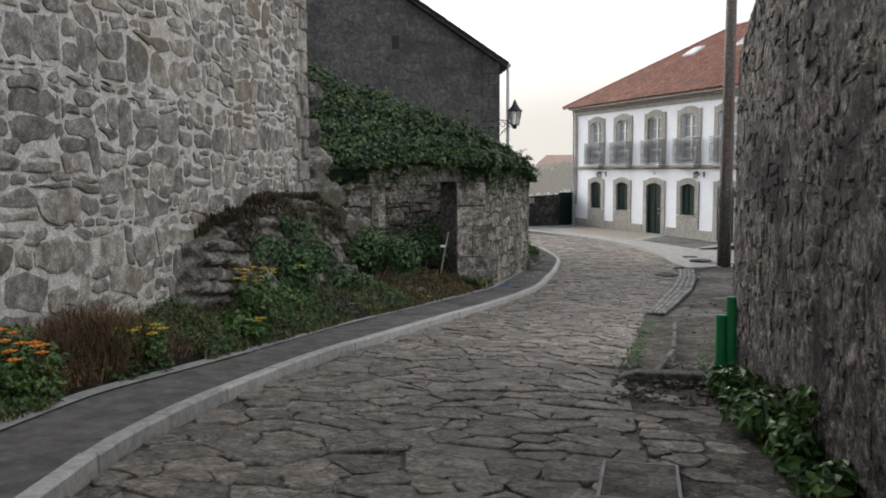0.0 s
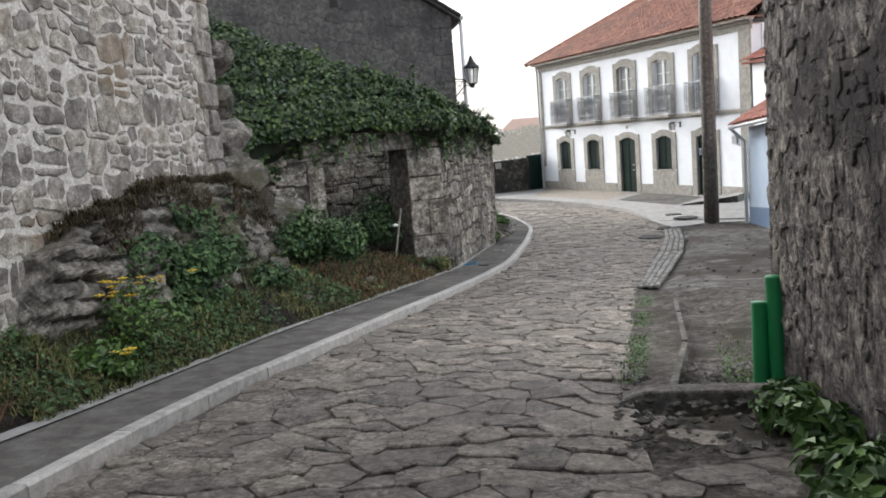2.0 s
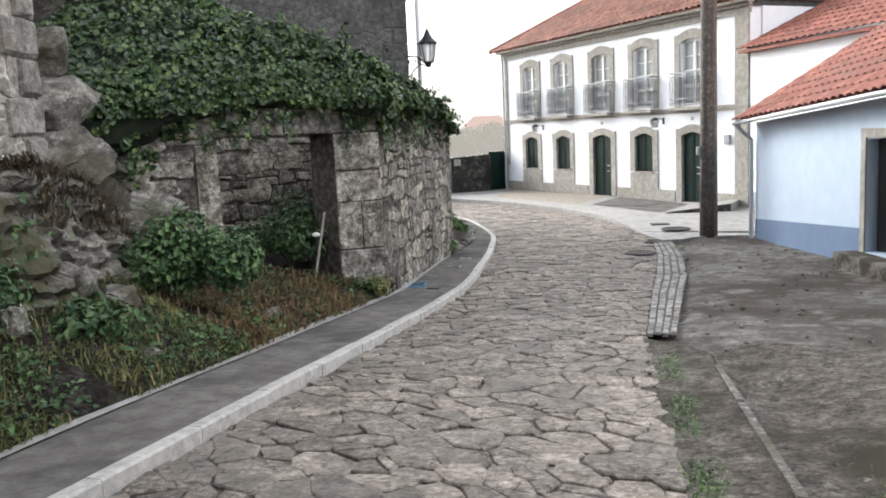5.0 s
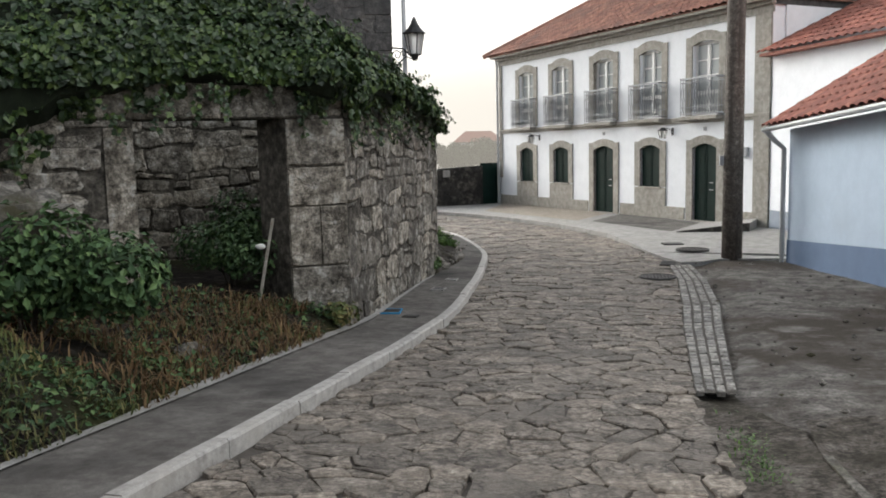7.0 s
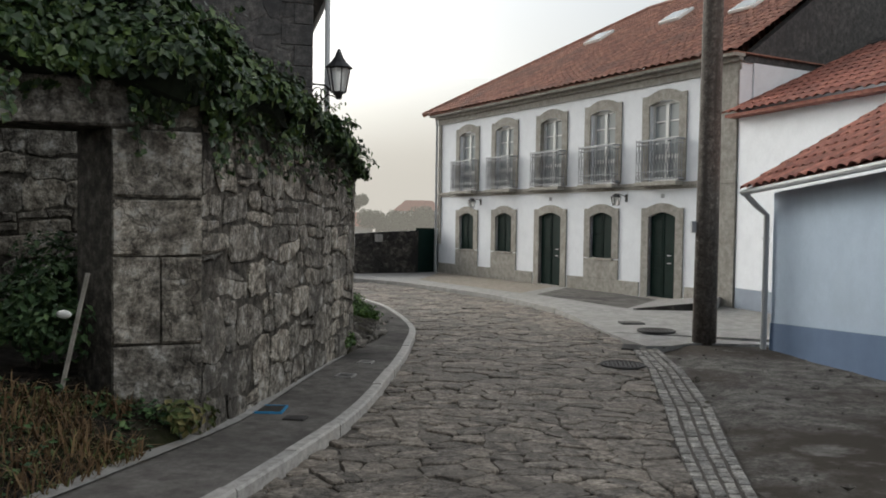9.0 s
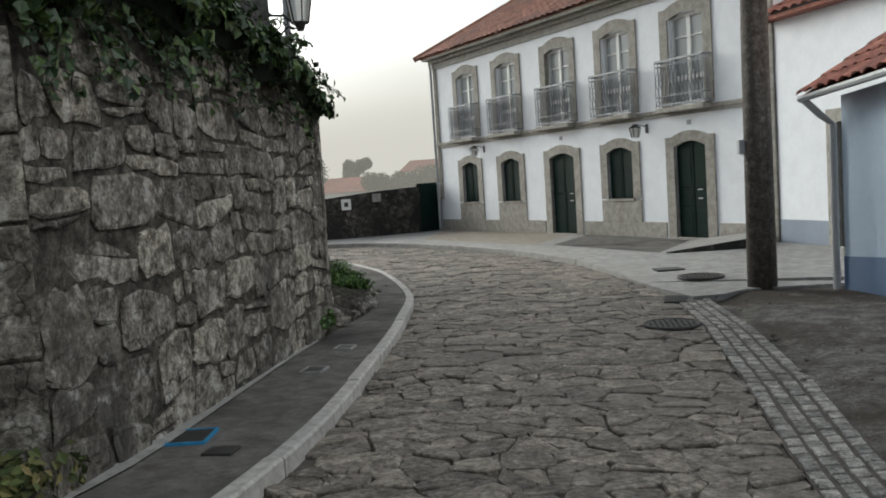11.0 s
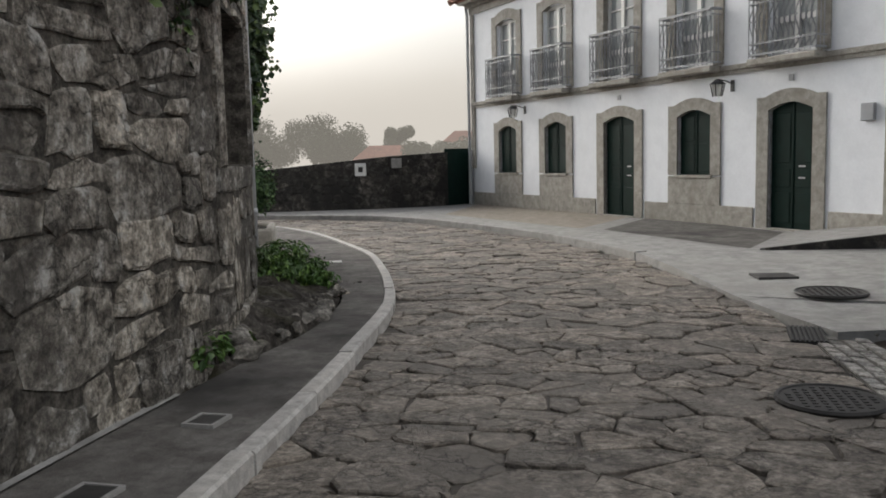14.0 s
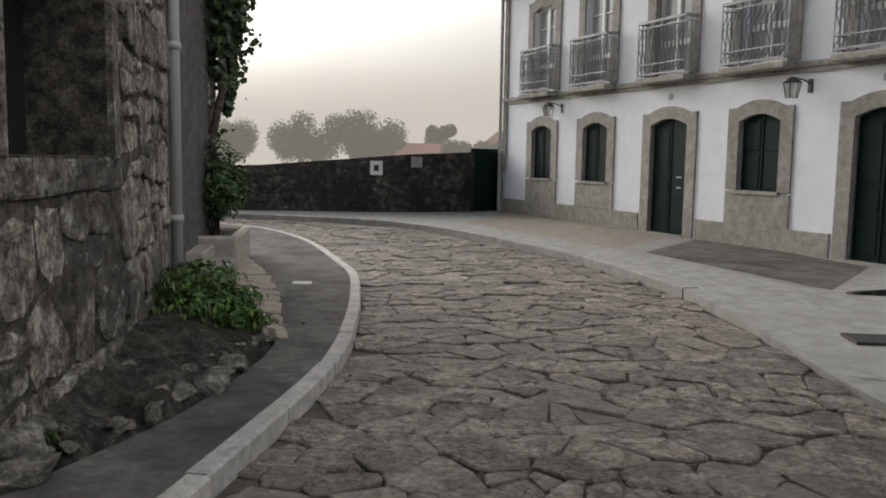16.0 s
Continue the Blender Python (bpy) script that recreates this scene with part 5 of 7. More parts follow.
def build_shed():
    shed = thing("shed", SHED, "low pale blue shed with blue plinth and red tiled roof", "shed")
    k = 0.062
    door = (4.42, 5.66, -1.35, 0.40)
    bm = bmesh.new()
    solid_wall(bm, 0, 11, -1.9, 1.0, 0.35, [(door[0], door[1], door[2], door[3])], k)
    part("wall", bm, BLUEWHITE, shed)
    for a, b in ((-0.01, door[0] - 0.14), (door[1] + 0.14, 11)):
        bm = bmesh.new()
        for v in box(bm, a, -0.012, -1.9, b, -0.001, -0.98):
            v.co.z += k * v.co.x
        part("plinth", bm, BLUE, shed, "blue painted plinth")
    bm = bmesh.new()
    prism(bm, [(0, -1.9), (0, 1.0), (0.3, 1.0), (0.3, -1.9)], 0.352, 5.0)
    part("side_wall", bm, BLUEWHITE, shed)
    bm = bmesh.new()
    for (a, b, lo, hi) in ((door[0] - 0.14, door[0], -1.6, 0.54), (door[1], door[1] + 0.14, -1.6, 0.54), (door[0], door[1], door[3], 0.54)):
        for v in box(bm, a, -0.03, lo, b, 0.3, hi):
            v.co.z += k * 5
    part("door_frame", bm, TRIM, shed, "grey stone door frame")
    bm = bmesh.new()
    for v in box(bm, door[0], 0.18, -1.4, door[1], 0.22, door[3]):
        v.co.z += k * 5
    dl = part("door", bm, DARK, shed, "very dark wooden door")
    bm = bmesh.new()
    for i in range(1, 6):
        x = door[0] + (door[1] - door[0]) * i / 6
        box(bm, x - 0.008, 0.172, -1.0, x + 0.008, 0.18, door[3] + k * 5)
    part("boards", bm, DARK, dl)
    bm = bmesh.new()
    box(bm, door[0] - 0.25, -0.4, -1.5, door[1] + 0.25, 0.0, -1.08, bevel=0.02)
    part("step", bm, APRON, shed, "worn stone step")
    rp = 0.62
    bm = bmesh.new()
    a = [(-0.35, -0.3, 1.0), (11, -0.3, 1.0 + k * 11), (11, 5, 1.0 + k * 11 + 5 * rp), (-0.35, 5, 1.0 + 5 * rp)]
    vs = [bm.verts.new(p) for p in a] + [bm.verts.new((p[0], p[1], p[2] + 0.05)) for p in a]
    for q in ((0, 1, 2, 3), (7, 6, 5, 4), (0, 4, 5, 1), (1, 5, 6, 2), (2, 6, 7, 3), (3, 7, 4, 0)):
        bm.faces.new([vs[i] for i in q])
    bmesh.ops.recalc_face_normals(bm, faces=bm.faces)
    part("roof", bm, TILE_RED, shed)
    tiled_roof(shed, [(-0.38, -0.36, 1.04), (11, -0.36, 1.04 + k * 11), (11, 5, 1.06 + k * 11 + 5 * rp), (-0.38, 5, 1.06 + 5 * rp)], TILE_RED, 0.24, "bright terracotta pantiles")
    bm = bmesh.new()
    tube(bm, [(-0.3, -0.36, 1.0), (11, -0.36, 1.0 + k * 11)], 0.045, 8)
    part("gutter", bm, PVC, shed)
    bm = bmesh.new()
    tube(bm, [(-0.2, -0.36, 0.98), (-0.12, -0.22, 0.8), (-0.08, -0.07, 0.66), (-0.08, -0.07, -1.4)], 0.045, 8)
    for z in (0.3, -0.5, -1.2):
        tube(bm, [(-0.08, -0.07, z - 0.02), (-0.08, -0.07, z + 0.02)], 0.056, 8)
    part("downpipe", bm, PVC, shed)


MIDDLE = Matrix(((0.427, 0.904, 0, 2.5), (-0.904, 0.427, 0, 30.78), (0, 0, 1, 0), (0, 0, 0, 1)))


def build_middle():
    h = thing("middle_house", MIDDLE, "white rendered house with grey-blue plinth and red roof", "house")
    bm = bmesh.new()
    solid_wall(bm, 0, 9, -1.6, 2.85, 0.4, [(1.55, 2.6, -1.34, 0.85)])
    part("wall", bm, WHITE, h)
    for a, b in ((0.02, 1.28), (2.85, 9)):
        part("plinth", boxed(a, -0.015, -1.6, b, -0.001, -0.88), GREYBLUE, h, "grey-blue painted plinth")
    bm = bmesh.new()
    ring_prism(bm, [(1.3, -1.5), (1.3, 1.08), (2.85, 1.08), (2.85, -1.5)], [(1.55, -1.5), (1.55, 0.85), (2.6, 0.85), (2.6, -1.5)], -0.04, 0.25)
    part("surround", bm, TRIM, h, "granite door surround")
    green_leaf(h, 1.55, 2.6, -1.34, 0.85, True)
    part("inner_wall", boxed(0, 0.402, -1.6, 9, 5, 2.85), WHITE, h)
    part("roof", boxed(-0.1, -0.3, 2.85, 9.2, 5, 2.92), TILE_RED, h)
    tiled_roof(h, [(-0.15, -0.35, 2.92), (9.2, -0.35, 2.92), (9.2, 4.5, 5.1), (-0.15, 4.5, 5.1)], TILE_RED, 0.25, "bright terracotta pantiles")
    bm = bmesh.new()
    prism(bm, [(1.4, 2.8), (1.4, 6.6), (9, 6.6), (9, 2.8)], 5.2, 9.0)
    part("stone_gable", bm, GABLE, h, "old grey stone wall behind the roof")
    bm = bmesh.new()
    tube(bm, [(-0.1, 3.6, 4.75), (1.2, 4.1, 4.95), (1.9, 4.3, 5.5), (2.6, 4.4, 5.55)], 0.09, 6)
    part("lead_flashing", bm, GABLE, h)


def build_pole():
    pole = thing("utility_pole", Matrix.Translation((0.88, 25.2, -1.45)), "weathered wooden utility pole standing by the pavement", "utility pole")
    bm = bmesh.new()
    tube(bm, [(0, 0, 0), (0.01, 0, 2.5), (0.02, 0, 5), (0.04, 0, 9)], [0.19, 0.175, 0.16, 0.13], 16)
    part("post", bm, POLEWOOD, pole, smooth=True)
    part("number_tag", boxed(-0.24, -0.07, 1.82, -0.17, 0.07, 2.0), IRON_GREY, pole)


# ---------------------------------------------------------------- distance
def build_backdrop():
    # Haze painted as emission on added shells; their glow also brightens upright walls.
    hill_m = glow_mat("hill_haze_glow", (0.72, 0.65, 0.56), 0.56, (0, 70, [(0.0, 1.0), (0.30, 0.9), (0.62, 0.35), (1.0, 0.0)]))
    mist_glow = glow_mat("mist", (0.96, 0.89, 0.81), 0.72, (-5, 110, [(0.0, 0.85), (0.25, 0.7), (0.6, 0.3), (1.0, 0.0)]))
    veil_m = glow_mat("near_haze_glow", (0.80, 0.73, 0.63), 0.5, (-3, 16, [(0.0, 0.46), (0.5, 0.4), (1.0, 0.0)]))
    for name, r, z1, mat, label in (("backdrop_hill", 420, 70, hill_m, "glowing shell painted as a hazy distant hillside"), ("backdrop_mist", 380, 110, mist_glow, "added glowing shell painted as pale horizon mist"), ("backdrop_veil", 75, 14, veil_m, "glowing see-through shell painted as thin mist over the fields")):
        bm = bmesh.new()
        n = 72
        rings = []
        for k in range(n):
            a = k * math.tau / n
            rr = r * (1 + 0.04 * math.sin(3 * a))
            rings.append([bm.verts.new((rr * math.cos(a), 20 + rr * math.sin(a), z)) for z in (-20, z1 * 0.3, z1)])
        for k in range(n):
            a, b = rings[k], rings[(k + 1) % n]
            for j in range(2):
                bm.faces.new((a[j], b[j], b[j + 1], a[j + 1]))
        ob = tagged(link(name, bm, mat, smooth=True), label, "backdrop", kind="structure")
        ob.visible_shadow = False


build_house()
build_gabled()
build_shed()
build_middle()
build_pole()
street_lamp((-5.85, 26.3, 2.75), (-5.35, 26.2, 2.72))
build_backdrop()


# ---------------------------------------------------------------- plants
def leaf_mesh(name, pts, nrm, size, mat, rng, fold=0.25, slim=0.6, jag=False):
    """Many small folded leaves at points, facing roughly along the normals."""
    n = len(pts)
    r = np.random.RandomState(rng)
    nrm = nrm + r.normal(0, 0.45, (n, 3))
    nrm /= np.linalg.norm(nrm, axis=1)[:, None]
    t = r.normal(0, 1, (n, 3)) + np.array((0, 0, -0.6))
    t -= nrm * (t * nrm).sum(1)[:, None]
    t /= np.linalg.norm(t, axis=1)[:, None]
    b = np.cross(nrm, t)
    s = (size * r.uniform(0.55, 1.35, n))[:, None]
    base, tip = pts - t * s * 0.5, pts + t * s * 0.5
    mid = pts - t * s * 0.08
    left = mid + b * s * slim * 0.5 + nrm * s * fold * 0.5
    right = mid - b * s * slim * 0.5 + nrm * s * fold * 0.5
    v = np.stack([base, left, tip, right], 1).reshape(-1, 3)
    f = [(4 * i, 4 * i + 1, 4 * i + 2, 4 * i + 3) for i in range(n)]
    me = bpy.data.meshes.new(name)
    me.from_pydata(v.tolist(), [], f)
    me.materials.append(mat)
    me.update()
    return me


def blade_mesh(name, roots, height, mat, seed, lean=0.35, width=0.012):
    r = np.random.RandomState(seed)
    n = len(roots)
    a = r.uniform(0, math.tau, n)
    d = np.stack([np.cos(a), np.sin(a), np.zeros(n)], 1)
    side = np.stack([-np.sin(a), np.cos(a), np.zeros(n)], 1)
    h = (height * r.uniform(0.5, 1.4, n))[:, None]
    up = np.array((0, 0, 1.0))
    w = width * r.uniform(0.6, 1.4, n)[:, None]
    ln = (lean * r.uniform(0.2, 1.6, n))[:, None]
    m = roots + up * h * 0.6 + d * h * ln * 0.4
    tip = roots + up * h * (1 - ln * 0.3) + d * h * ln * 1.2
    v = np.stack([roots - side * w, roots + side * w, m + side * w * 0.7, m - side * w * 0.7, tip], 1).reshape(-1, 3)
    f = []
    for i in range(n):
        k = 5 * i
        f += [(k, k + 1, k + 2, k + 3), (k + 3, k + 2, k + 4)]
    me = bpy.data.meshes.new(name)
    me.from_pydata(v.tolist(), [], f)
    me.materials.append(mat)
    me.update()
    return me


def bush(name, label, category, centre, radii, n, size, mat, seed, stems=6, slim=0.6, group=""):
    """A shrub: stems from the foot and leaves through an uneven crown."""
    r = np.random.RandomState(seed)
    c = np.array(centre, float)
    foot = Vector((c[0], c[1], c[2] - radii[2]))
    th = thing(name, Matrix.Translation(foot), label, category, group)
    lobes = r.normal(0, 0.42, (7, 3)) * np.array(radii)
    lobes[:, 2] = np.abs(lobes[:, 2]) * 0.9 - radii[2] * 0.25
    which = r.randint(0, 7, n)
    d = r.normal(0, 1, (n, 3))
    d /= np.linalg.norm(d, axis=1)[:, None]
    rad = r.uniform(0.35, 1.0, n)[:, None] ** 0.6
    pts = lobes[which] + d * rad * np.array(radii) * 0.62 + np.array((0, 0, radii[2]))
    pts[:, 2] = np.maximum(pts[:, 2], 0.01)
    nrm = d + np.array((0, 0, 0.5))
    tagged(part_mesh("leaves", leaf_mesh("leaves", pts, nrm, size, mat, seed + 1, slim=slim), th), kind="stuff")
    for k in range(stems):
        bm = bmesh.new()
        e = lobes[k % 7] * 0.9 + np.array((0, 0, radii[2]))
        tube(bm, [(0.03 * math.cos(k), 0.03 * math.sin(k), -0.08), tuple(e * 0.5 + np.array((0, 0, 0.03))), tuple(e)], [0.014, 0.01, 0.004], 5)
        part("stem", bm, BARK, th)
    return th


def flowers(th, pts, mat, size=0.045):
    for p in pts:
        bm = bmesh.new()
        for k in range(6):
            a = k * math.tau / 6
            q = [bm.verts.new(Vector(p) + Vector(v)) for v in ((0, 0, 0), (size * math.cos(a - 0.4), size * math.sin(a - 0.4), size * 0.25), (size * 1.2 * math.cos(a), size * 1.2 * math.sin(a), size * 0.2), (size * math.cos(a + 0.4), size * math.sin(a + 0.4), size * 0.25))]
            bm.faces.new(q)
        bmesh.ops.create_icosphere(bm, subdivisions=1, radius=size * 0.4, matrix=Matrix.Translation(Vector(p) + Vector((0, 0, size * 0.15))))
        part("blossom", bm, mat, th)


def rock(name, label, centre, radii, seed, mat=ROCK, sub=4, rough=0.5, sharp=1.7, cuts=9):
    bm = bmesh.new()
    bmesh.ops.create_icosphere(bm, subdivisions=sub, radius=1.0)
    for v in bm.verts:
        d = v.co.normalized()
        k = 1 + rough * noise.noise(d * sharp + Vector((seed, 0, 0))) + rough * 0.5 * noise.noise(d * sharp * 2.7 + Vector((0, seed, 0))) + rough * 0.22 * noise.noise(d * 8 + Vector((seed, seed, 0)))
        st = 0.06 * math.floor((d.z * 0.8 + 0.25 * noise.noise(d * 2)) * 5) / 5
        v.co = Vector((d.x * radii[0] * (k + st), d.y * radii[1] * (k + st), d.z * radii[2] * k))
    rc = random.Random(int(seed * 10))
    for _ in range(cuts):
        n = Vector((rc.gauss(0, 1), rc.gauss(0, 1), rc.gauss(0, 1))).normalized()
        reach = Vector((n.x * radii[0], n.y * radii[1], n.z * radii[2])).length * rc.uniform(0.42, 0.72)
        for v in bm.verts:
            over = v.co.dot(n) - reach
            if over > 0:
                v.co -= n * over * 0.9
    ob = link(name, bm, mat, smooth=False)
    ob.matrix_world = Matrix.Translation(centre)
    return tagged(ob, label, "rock")


def build_ivy():
    line = Line([(-9.2, 14.6), (-7.3, 15.55), (-6.3, 16.15), (-4.25, 17.35), (-4.12, 18.4), (-4.2, 20), (-4.22, 22), (-4.32, 22.9)])
    d = line.d

    def low(s):
        return float(np.interp(s, [0, d[1], d[2], d[2] + 0.6, d[3] - 0.5, d[3], d[4], d[5], d[7]], [0.5, 0.75, 1.2, 1.42, 1.38, 1.16, 1.3, 1.32, 1.02])) + 0.16 * noise.noise((s * 1.7, 0, 0)) + 0.07 * noise.noise((s * 6, 0, 3))

    def high(s):
        return float(np.interp(s, [0, d[1], d[2], d[3], d[4], d[5], d[6], d[7]], [4.3, 3.75, 3.1, 2.35, 2.15, 1.8, 1.5, 1.25])) + 0.15 * noise.noise((s * 1.2, 5, 0))

    def at(s, v):
        z0, z1 = low(s), high(s)
        z = z0 + (z1 - z0) * v
        back = (0.2 if s < d[3] else 0.08) * math.sin(math.pi * min(1, v * 1.4)) + (0.10 if s < d[3] else 0.05) - max(0, z - 1.5) * 0.75
        back += 0.14 * noise.noise((s * 1.3, z * 1.6, 7)) + 0.06 * noise.noise((s * 4, z * 4, 9))
        x, y = line.at(s, back)
        return Vector((x, y, z))
    ivy = thing("ivy", Matrix(), "thick dark green ivy tumbling over the ruined wall", "ivy")
    # Closed core under the leaves; its near-black green paints the shade between them.
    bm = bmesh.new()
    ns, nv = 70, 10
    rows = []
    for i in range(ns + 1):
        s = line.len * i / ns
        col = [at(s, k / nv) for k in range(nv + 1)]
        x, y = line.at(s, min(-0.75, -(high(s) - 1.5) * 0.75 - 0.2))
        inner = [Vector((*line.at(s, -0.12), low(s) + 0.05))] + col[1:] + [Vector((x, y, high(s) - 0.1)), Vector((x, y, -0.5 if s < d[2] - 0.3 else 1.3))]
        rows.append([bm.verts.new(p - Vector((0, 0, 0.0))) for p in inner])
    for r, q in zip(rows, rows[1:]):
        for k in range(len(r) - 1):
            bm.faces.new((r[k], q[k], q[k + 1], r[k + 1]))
    mound = part("mound", bm, plain_mat("ivy_shade", (0.012, 0.02, 0.008), 0.9, vary=0.5, scale=9, bumpy=0.8), ivy, "dark core sheet with the shade between leaves painted in")
    r = np.random.RandomState(71)
    pts, nrm = [], []
    for _ in range(36000):
        s, v = r.uniform(0, line.len), r.uniform(-0.05, 1.02) ** 1 if r.uniform() < 0.65 else r.uniform(-0.08, 0.4)
        p = at(s, v)
        q, w = at(min(line.len, s + 0.05), v), at(s, v + 0.03)
        nn = (q - p).cross(w - p)
        nn.normalize()
        if nn.z < -0.2:
            nn = -nn
        clump = noise.noise((p.x * 3.0, p.y * 3.0, p.z * 3.0))
        p = p + nn * (0.02 + 0.16 * max(0, clump) + abs(r.normal(0, 0.035)))
        if v < 0.1 and clump < -0.1:
            continue
        pts.append(p)
        nrm.append(nn)
    tagged(part_mesh("leaves", leaf_mesh("leaves", np.array(pts), np.array(nrm), 0.085, IVY, 73, slim=0.85), ivy), kind="stuff")
    # loose shoots that stand off the mound and hang down
    sp, sn = [], []
    bm = bmesh.new()
    for k in range(150):
        s = r.uniform(d[1], line.len)
        hang = r.uniform() < 0.22
        p = at(s, 0.05 if hang else r.uniform(0.75, 1.0))
        out = Vector((*(np.array(line.at(s, 1)) - np.array(line.at(s, 0))), 0))
        steps = r.randint(4, 9)
        dirv = (out * 0.4 + Vector((r.normal(0, 0.4), r.normal(0, 0.4), -0.9 if hang else 0.9))).normalized()
        path = [p]
        for j in range(steps):
            dirv = (dirv + Vector((r.normal(0, 0.25), r.normal(0, 0.25), -0.25))).normalized()
            path.append(path[-1] + dirv * 0.06)
            for q in range(3):
                sp.append(path[-1] + Vector(r.normal(0, 0.025, 3)))
                sn.append(out + Vector((0, 0, 0.5)))
        tube(bm, path, 0.004, 4)
    tagged(part("tangle", bm, BARK, ivy), kind="stuff")
    tagged(part_mesh("shoot_leaves", leaf_mesh("shoot_leaves", np.array(sp), np.array(sn), 0.07, IVY, 79, slim=0.8), ivy), kind="stuff")


def build_plants():
    r = np.random.RandomState(83)
    green, dry, low = [], [], []
    while len(green) < 14000:
        y, f = r.uniform(2.5, 17.2), r.uniform(0.0, 1.0) ** 1.2
        p = bank_at(y, f)
        k = noise.noise((p.x * 1.1, p.y * 1.1, 0)) + 0.35 * noise.noise((p.x * 4, p.y * 4, 3))
        dr = (5.0 < y < 6.9 and f > 0.15) or (13.6 < y < 17.1 and k > -0.3) or (11.0 < y < 12.6 and f > 0.75)
        if dr and r.uniform() < 0.6:
            dry.append(p)
        elif k > -0.22:
            green.append(p)
    g = tagged(new("bank_grass", blade_mesh("bank_grass", np.array(green), 0.085, GRASS, 85, 1.0, 0.006)), "tangled green grass on the bank", "grass", kind="stuff")
    tagged(new("dry_grass", blade_mesh("dry_grass", np.array(dry), 0.15, DRY, 87, 1.1, 0.007)), "rust-brown dry grass on the bank", "grass", kind="stuff")
    pts = np.array([bank_at(r.uniform(3, 17.2), r.uniform(0.02, 1)) for _ in range(15000)])
    keep = np.array([noise.noise((p[0] * 1.4, p[1] * 1.4, 9)) > -0.05 for p in pts])
    pts = pts[keep] + np.abs(r.normal(0, 0.05, (keep.sum(), 3))) * np.array((0.4, 0.4, 1))
    tagged(new("ground_cover", leaf_mesh("ground_cover", pts, np.tile((0.2, 0, 1.0), (len(pts), 1)), 0.055, SHRUB, 89)), "low leafy weeds covering the bank", "weeds", kind="stuff")
    # a brown dry tuft against the tall wall
    tf = np.array([bank_at(6.1 + r.normal(0, 0.42), min(0.95, max(0.1, 0.55 + r.normal(0, 0.22)))) for _ in range(2600)])
    tagged(new("dry_tuft", blade_mesh("dry_tuft", tf, 0.36, DRY, 91, 0.75, 0.003)), "feathery brown dry grass tuft by the wall", "grass", kind="stuff")
    edge = []
    for _ in range(2600):
        y = r.uniform(8.7, 14.5)
        if noise.noise((0, y * 1.3, 4)) > -0.2:
            edge.append((-0.5 + r.normal(0, 0.07), y, gz(0, y) + 0.0))
    for _ in range(700):
        edge.append((0.15 + abs(r.normal(0, 0.2)), 8.7 + abs(r.normal(0, 0.7)), gz(0, 9) - 0.06))
    tagged(new("moss_grass", blade_mesh("moss_grass", np.array(edge), 0.035, LUSH, 93, 0.9, 0.006)), "short yellow-green grass at the gutter's edge", "grass", kind="stuff")

    def on(y, f, dz):
        p = bank_at(y, f)
        return (p.x, p.y, p.z + dz)
    bush("shrub", "leafy green shrub growing on the bank", "shrub", on(14.1, 0.42, 0.42), (0.62, 0.6, 0.5), 4200, 0.075, SHRUB, 101, group="bank shrubs")
    bush("shrub", "leafy green shrub growing on the bank", "shrub", on(10.2, 0.5, 0.32), (0.55, 0.8, 0.38), 3600, 0.07, SHRUB, 103, group="bank shrubs")
    bush("shrub", "shrub inside the doorway of the ruin", "shrub", (-5.6, 17.6, -0.25), (0.62, 0.5, 0.48), 3000, 0.07, SHRUB, 105, group="bank shrubs")
    bush("shrub", "low shrub beside the ruin's doorway", "shrub", (-6.1, 15.6, -0.35), (0.45, 0.4, 0.3), 1500, 0.06, SHRUB, 107, group="bank shrubs")
    bush("shrub", "low bright green weed clump on the bank", "shrub", on(8.3, 0.3, 0.12), (0.3, 0.5, 0.16), 500, 0.08, LUSH, 109, group="bank shrubs")
    bush("shrub", "low bright green weed clump on the bank", "shrub", on(12.2, 0.35, 0.14), (0.35, 0.6, 0.18), 600, 0.08, SHRUB, 111, group="bank shrubs")
    for y, f, rad, nf, mat, seed in ((4.75, 0.28, 0.26, 11, PETAL, 121), (6.35, 0.22, 0.2, 7, YELLOW, 123), (8.9, 0.32, 0.34, 16, YELLOW, 125), (8.2, 0.12, 0.16, 4, YELLOW, 127), (5.2, 0.75, 0.22, 4, PETAL, 129)):
        c = on(y, f, rad * 0.85)
        th = bush("flower_clump", "green clump with small orange and yellow flowers", "flowers", c, (rad, rad * 1.2, rad * 0.8), 620, 0.055, LUSH, seed, 4, group="flowers on the bank")
        q = np.random.RandomState(seed)
        flowers(th, [(q.normal(0, rad * 0.5), q.normal(0, rad * 0.6), rad * (1.25 + q.uniform(0, 0.5))) for _ in range(nf)], mat)
    for (x, y, rad, n, seed) in ((0.42, 7.5, 0.2, 420, 131), (0.5, 6.9, 0.24, 480, 133), (0.55, 6.1, 0.26, 520, 135), (0.66, 5.4, 0.2, 420, 137), (0.76, 4.8, 0.16, 360, 139)):
        bush("dock_plant", "broad-leaved bright green weed at the wall's foot", "weed", (x, y, gz(x, y) + rad * 0.75), (rad, rad * 1.2, rad * 0.8), n, 0.095, LUSH, seed, 4, 0.5, "weeds along the wall")
    # the bed by the bend
    bush("shrub", "dense bright green plant in the stony bed", "shrub", (-4.95, 25.75, -1.02), (0.5, 0.55, 0.22), 2600, 0.06, LUSH, 141, slim=0.45)
    bush("shrub", "dense bright green plant in the stony bed", "shrub", (-4.6, 25.65, -1.1), (0.3, 0.3, 0.14), 500, 0.075, LUSH, 143, slim=0.45)
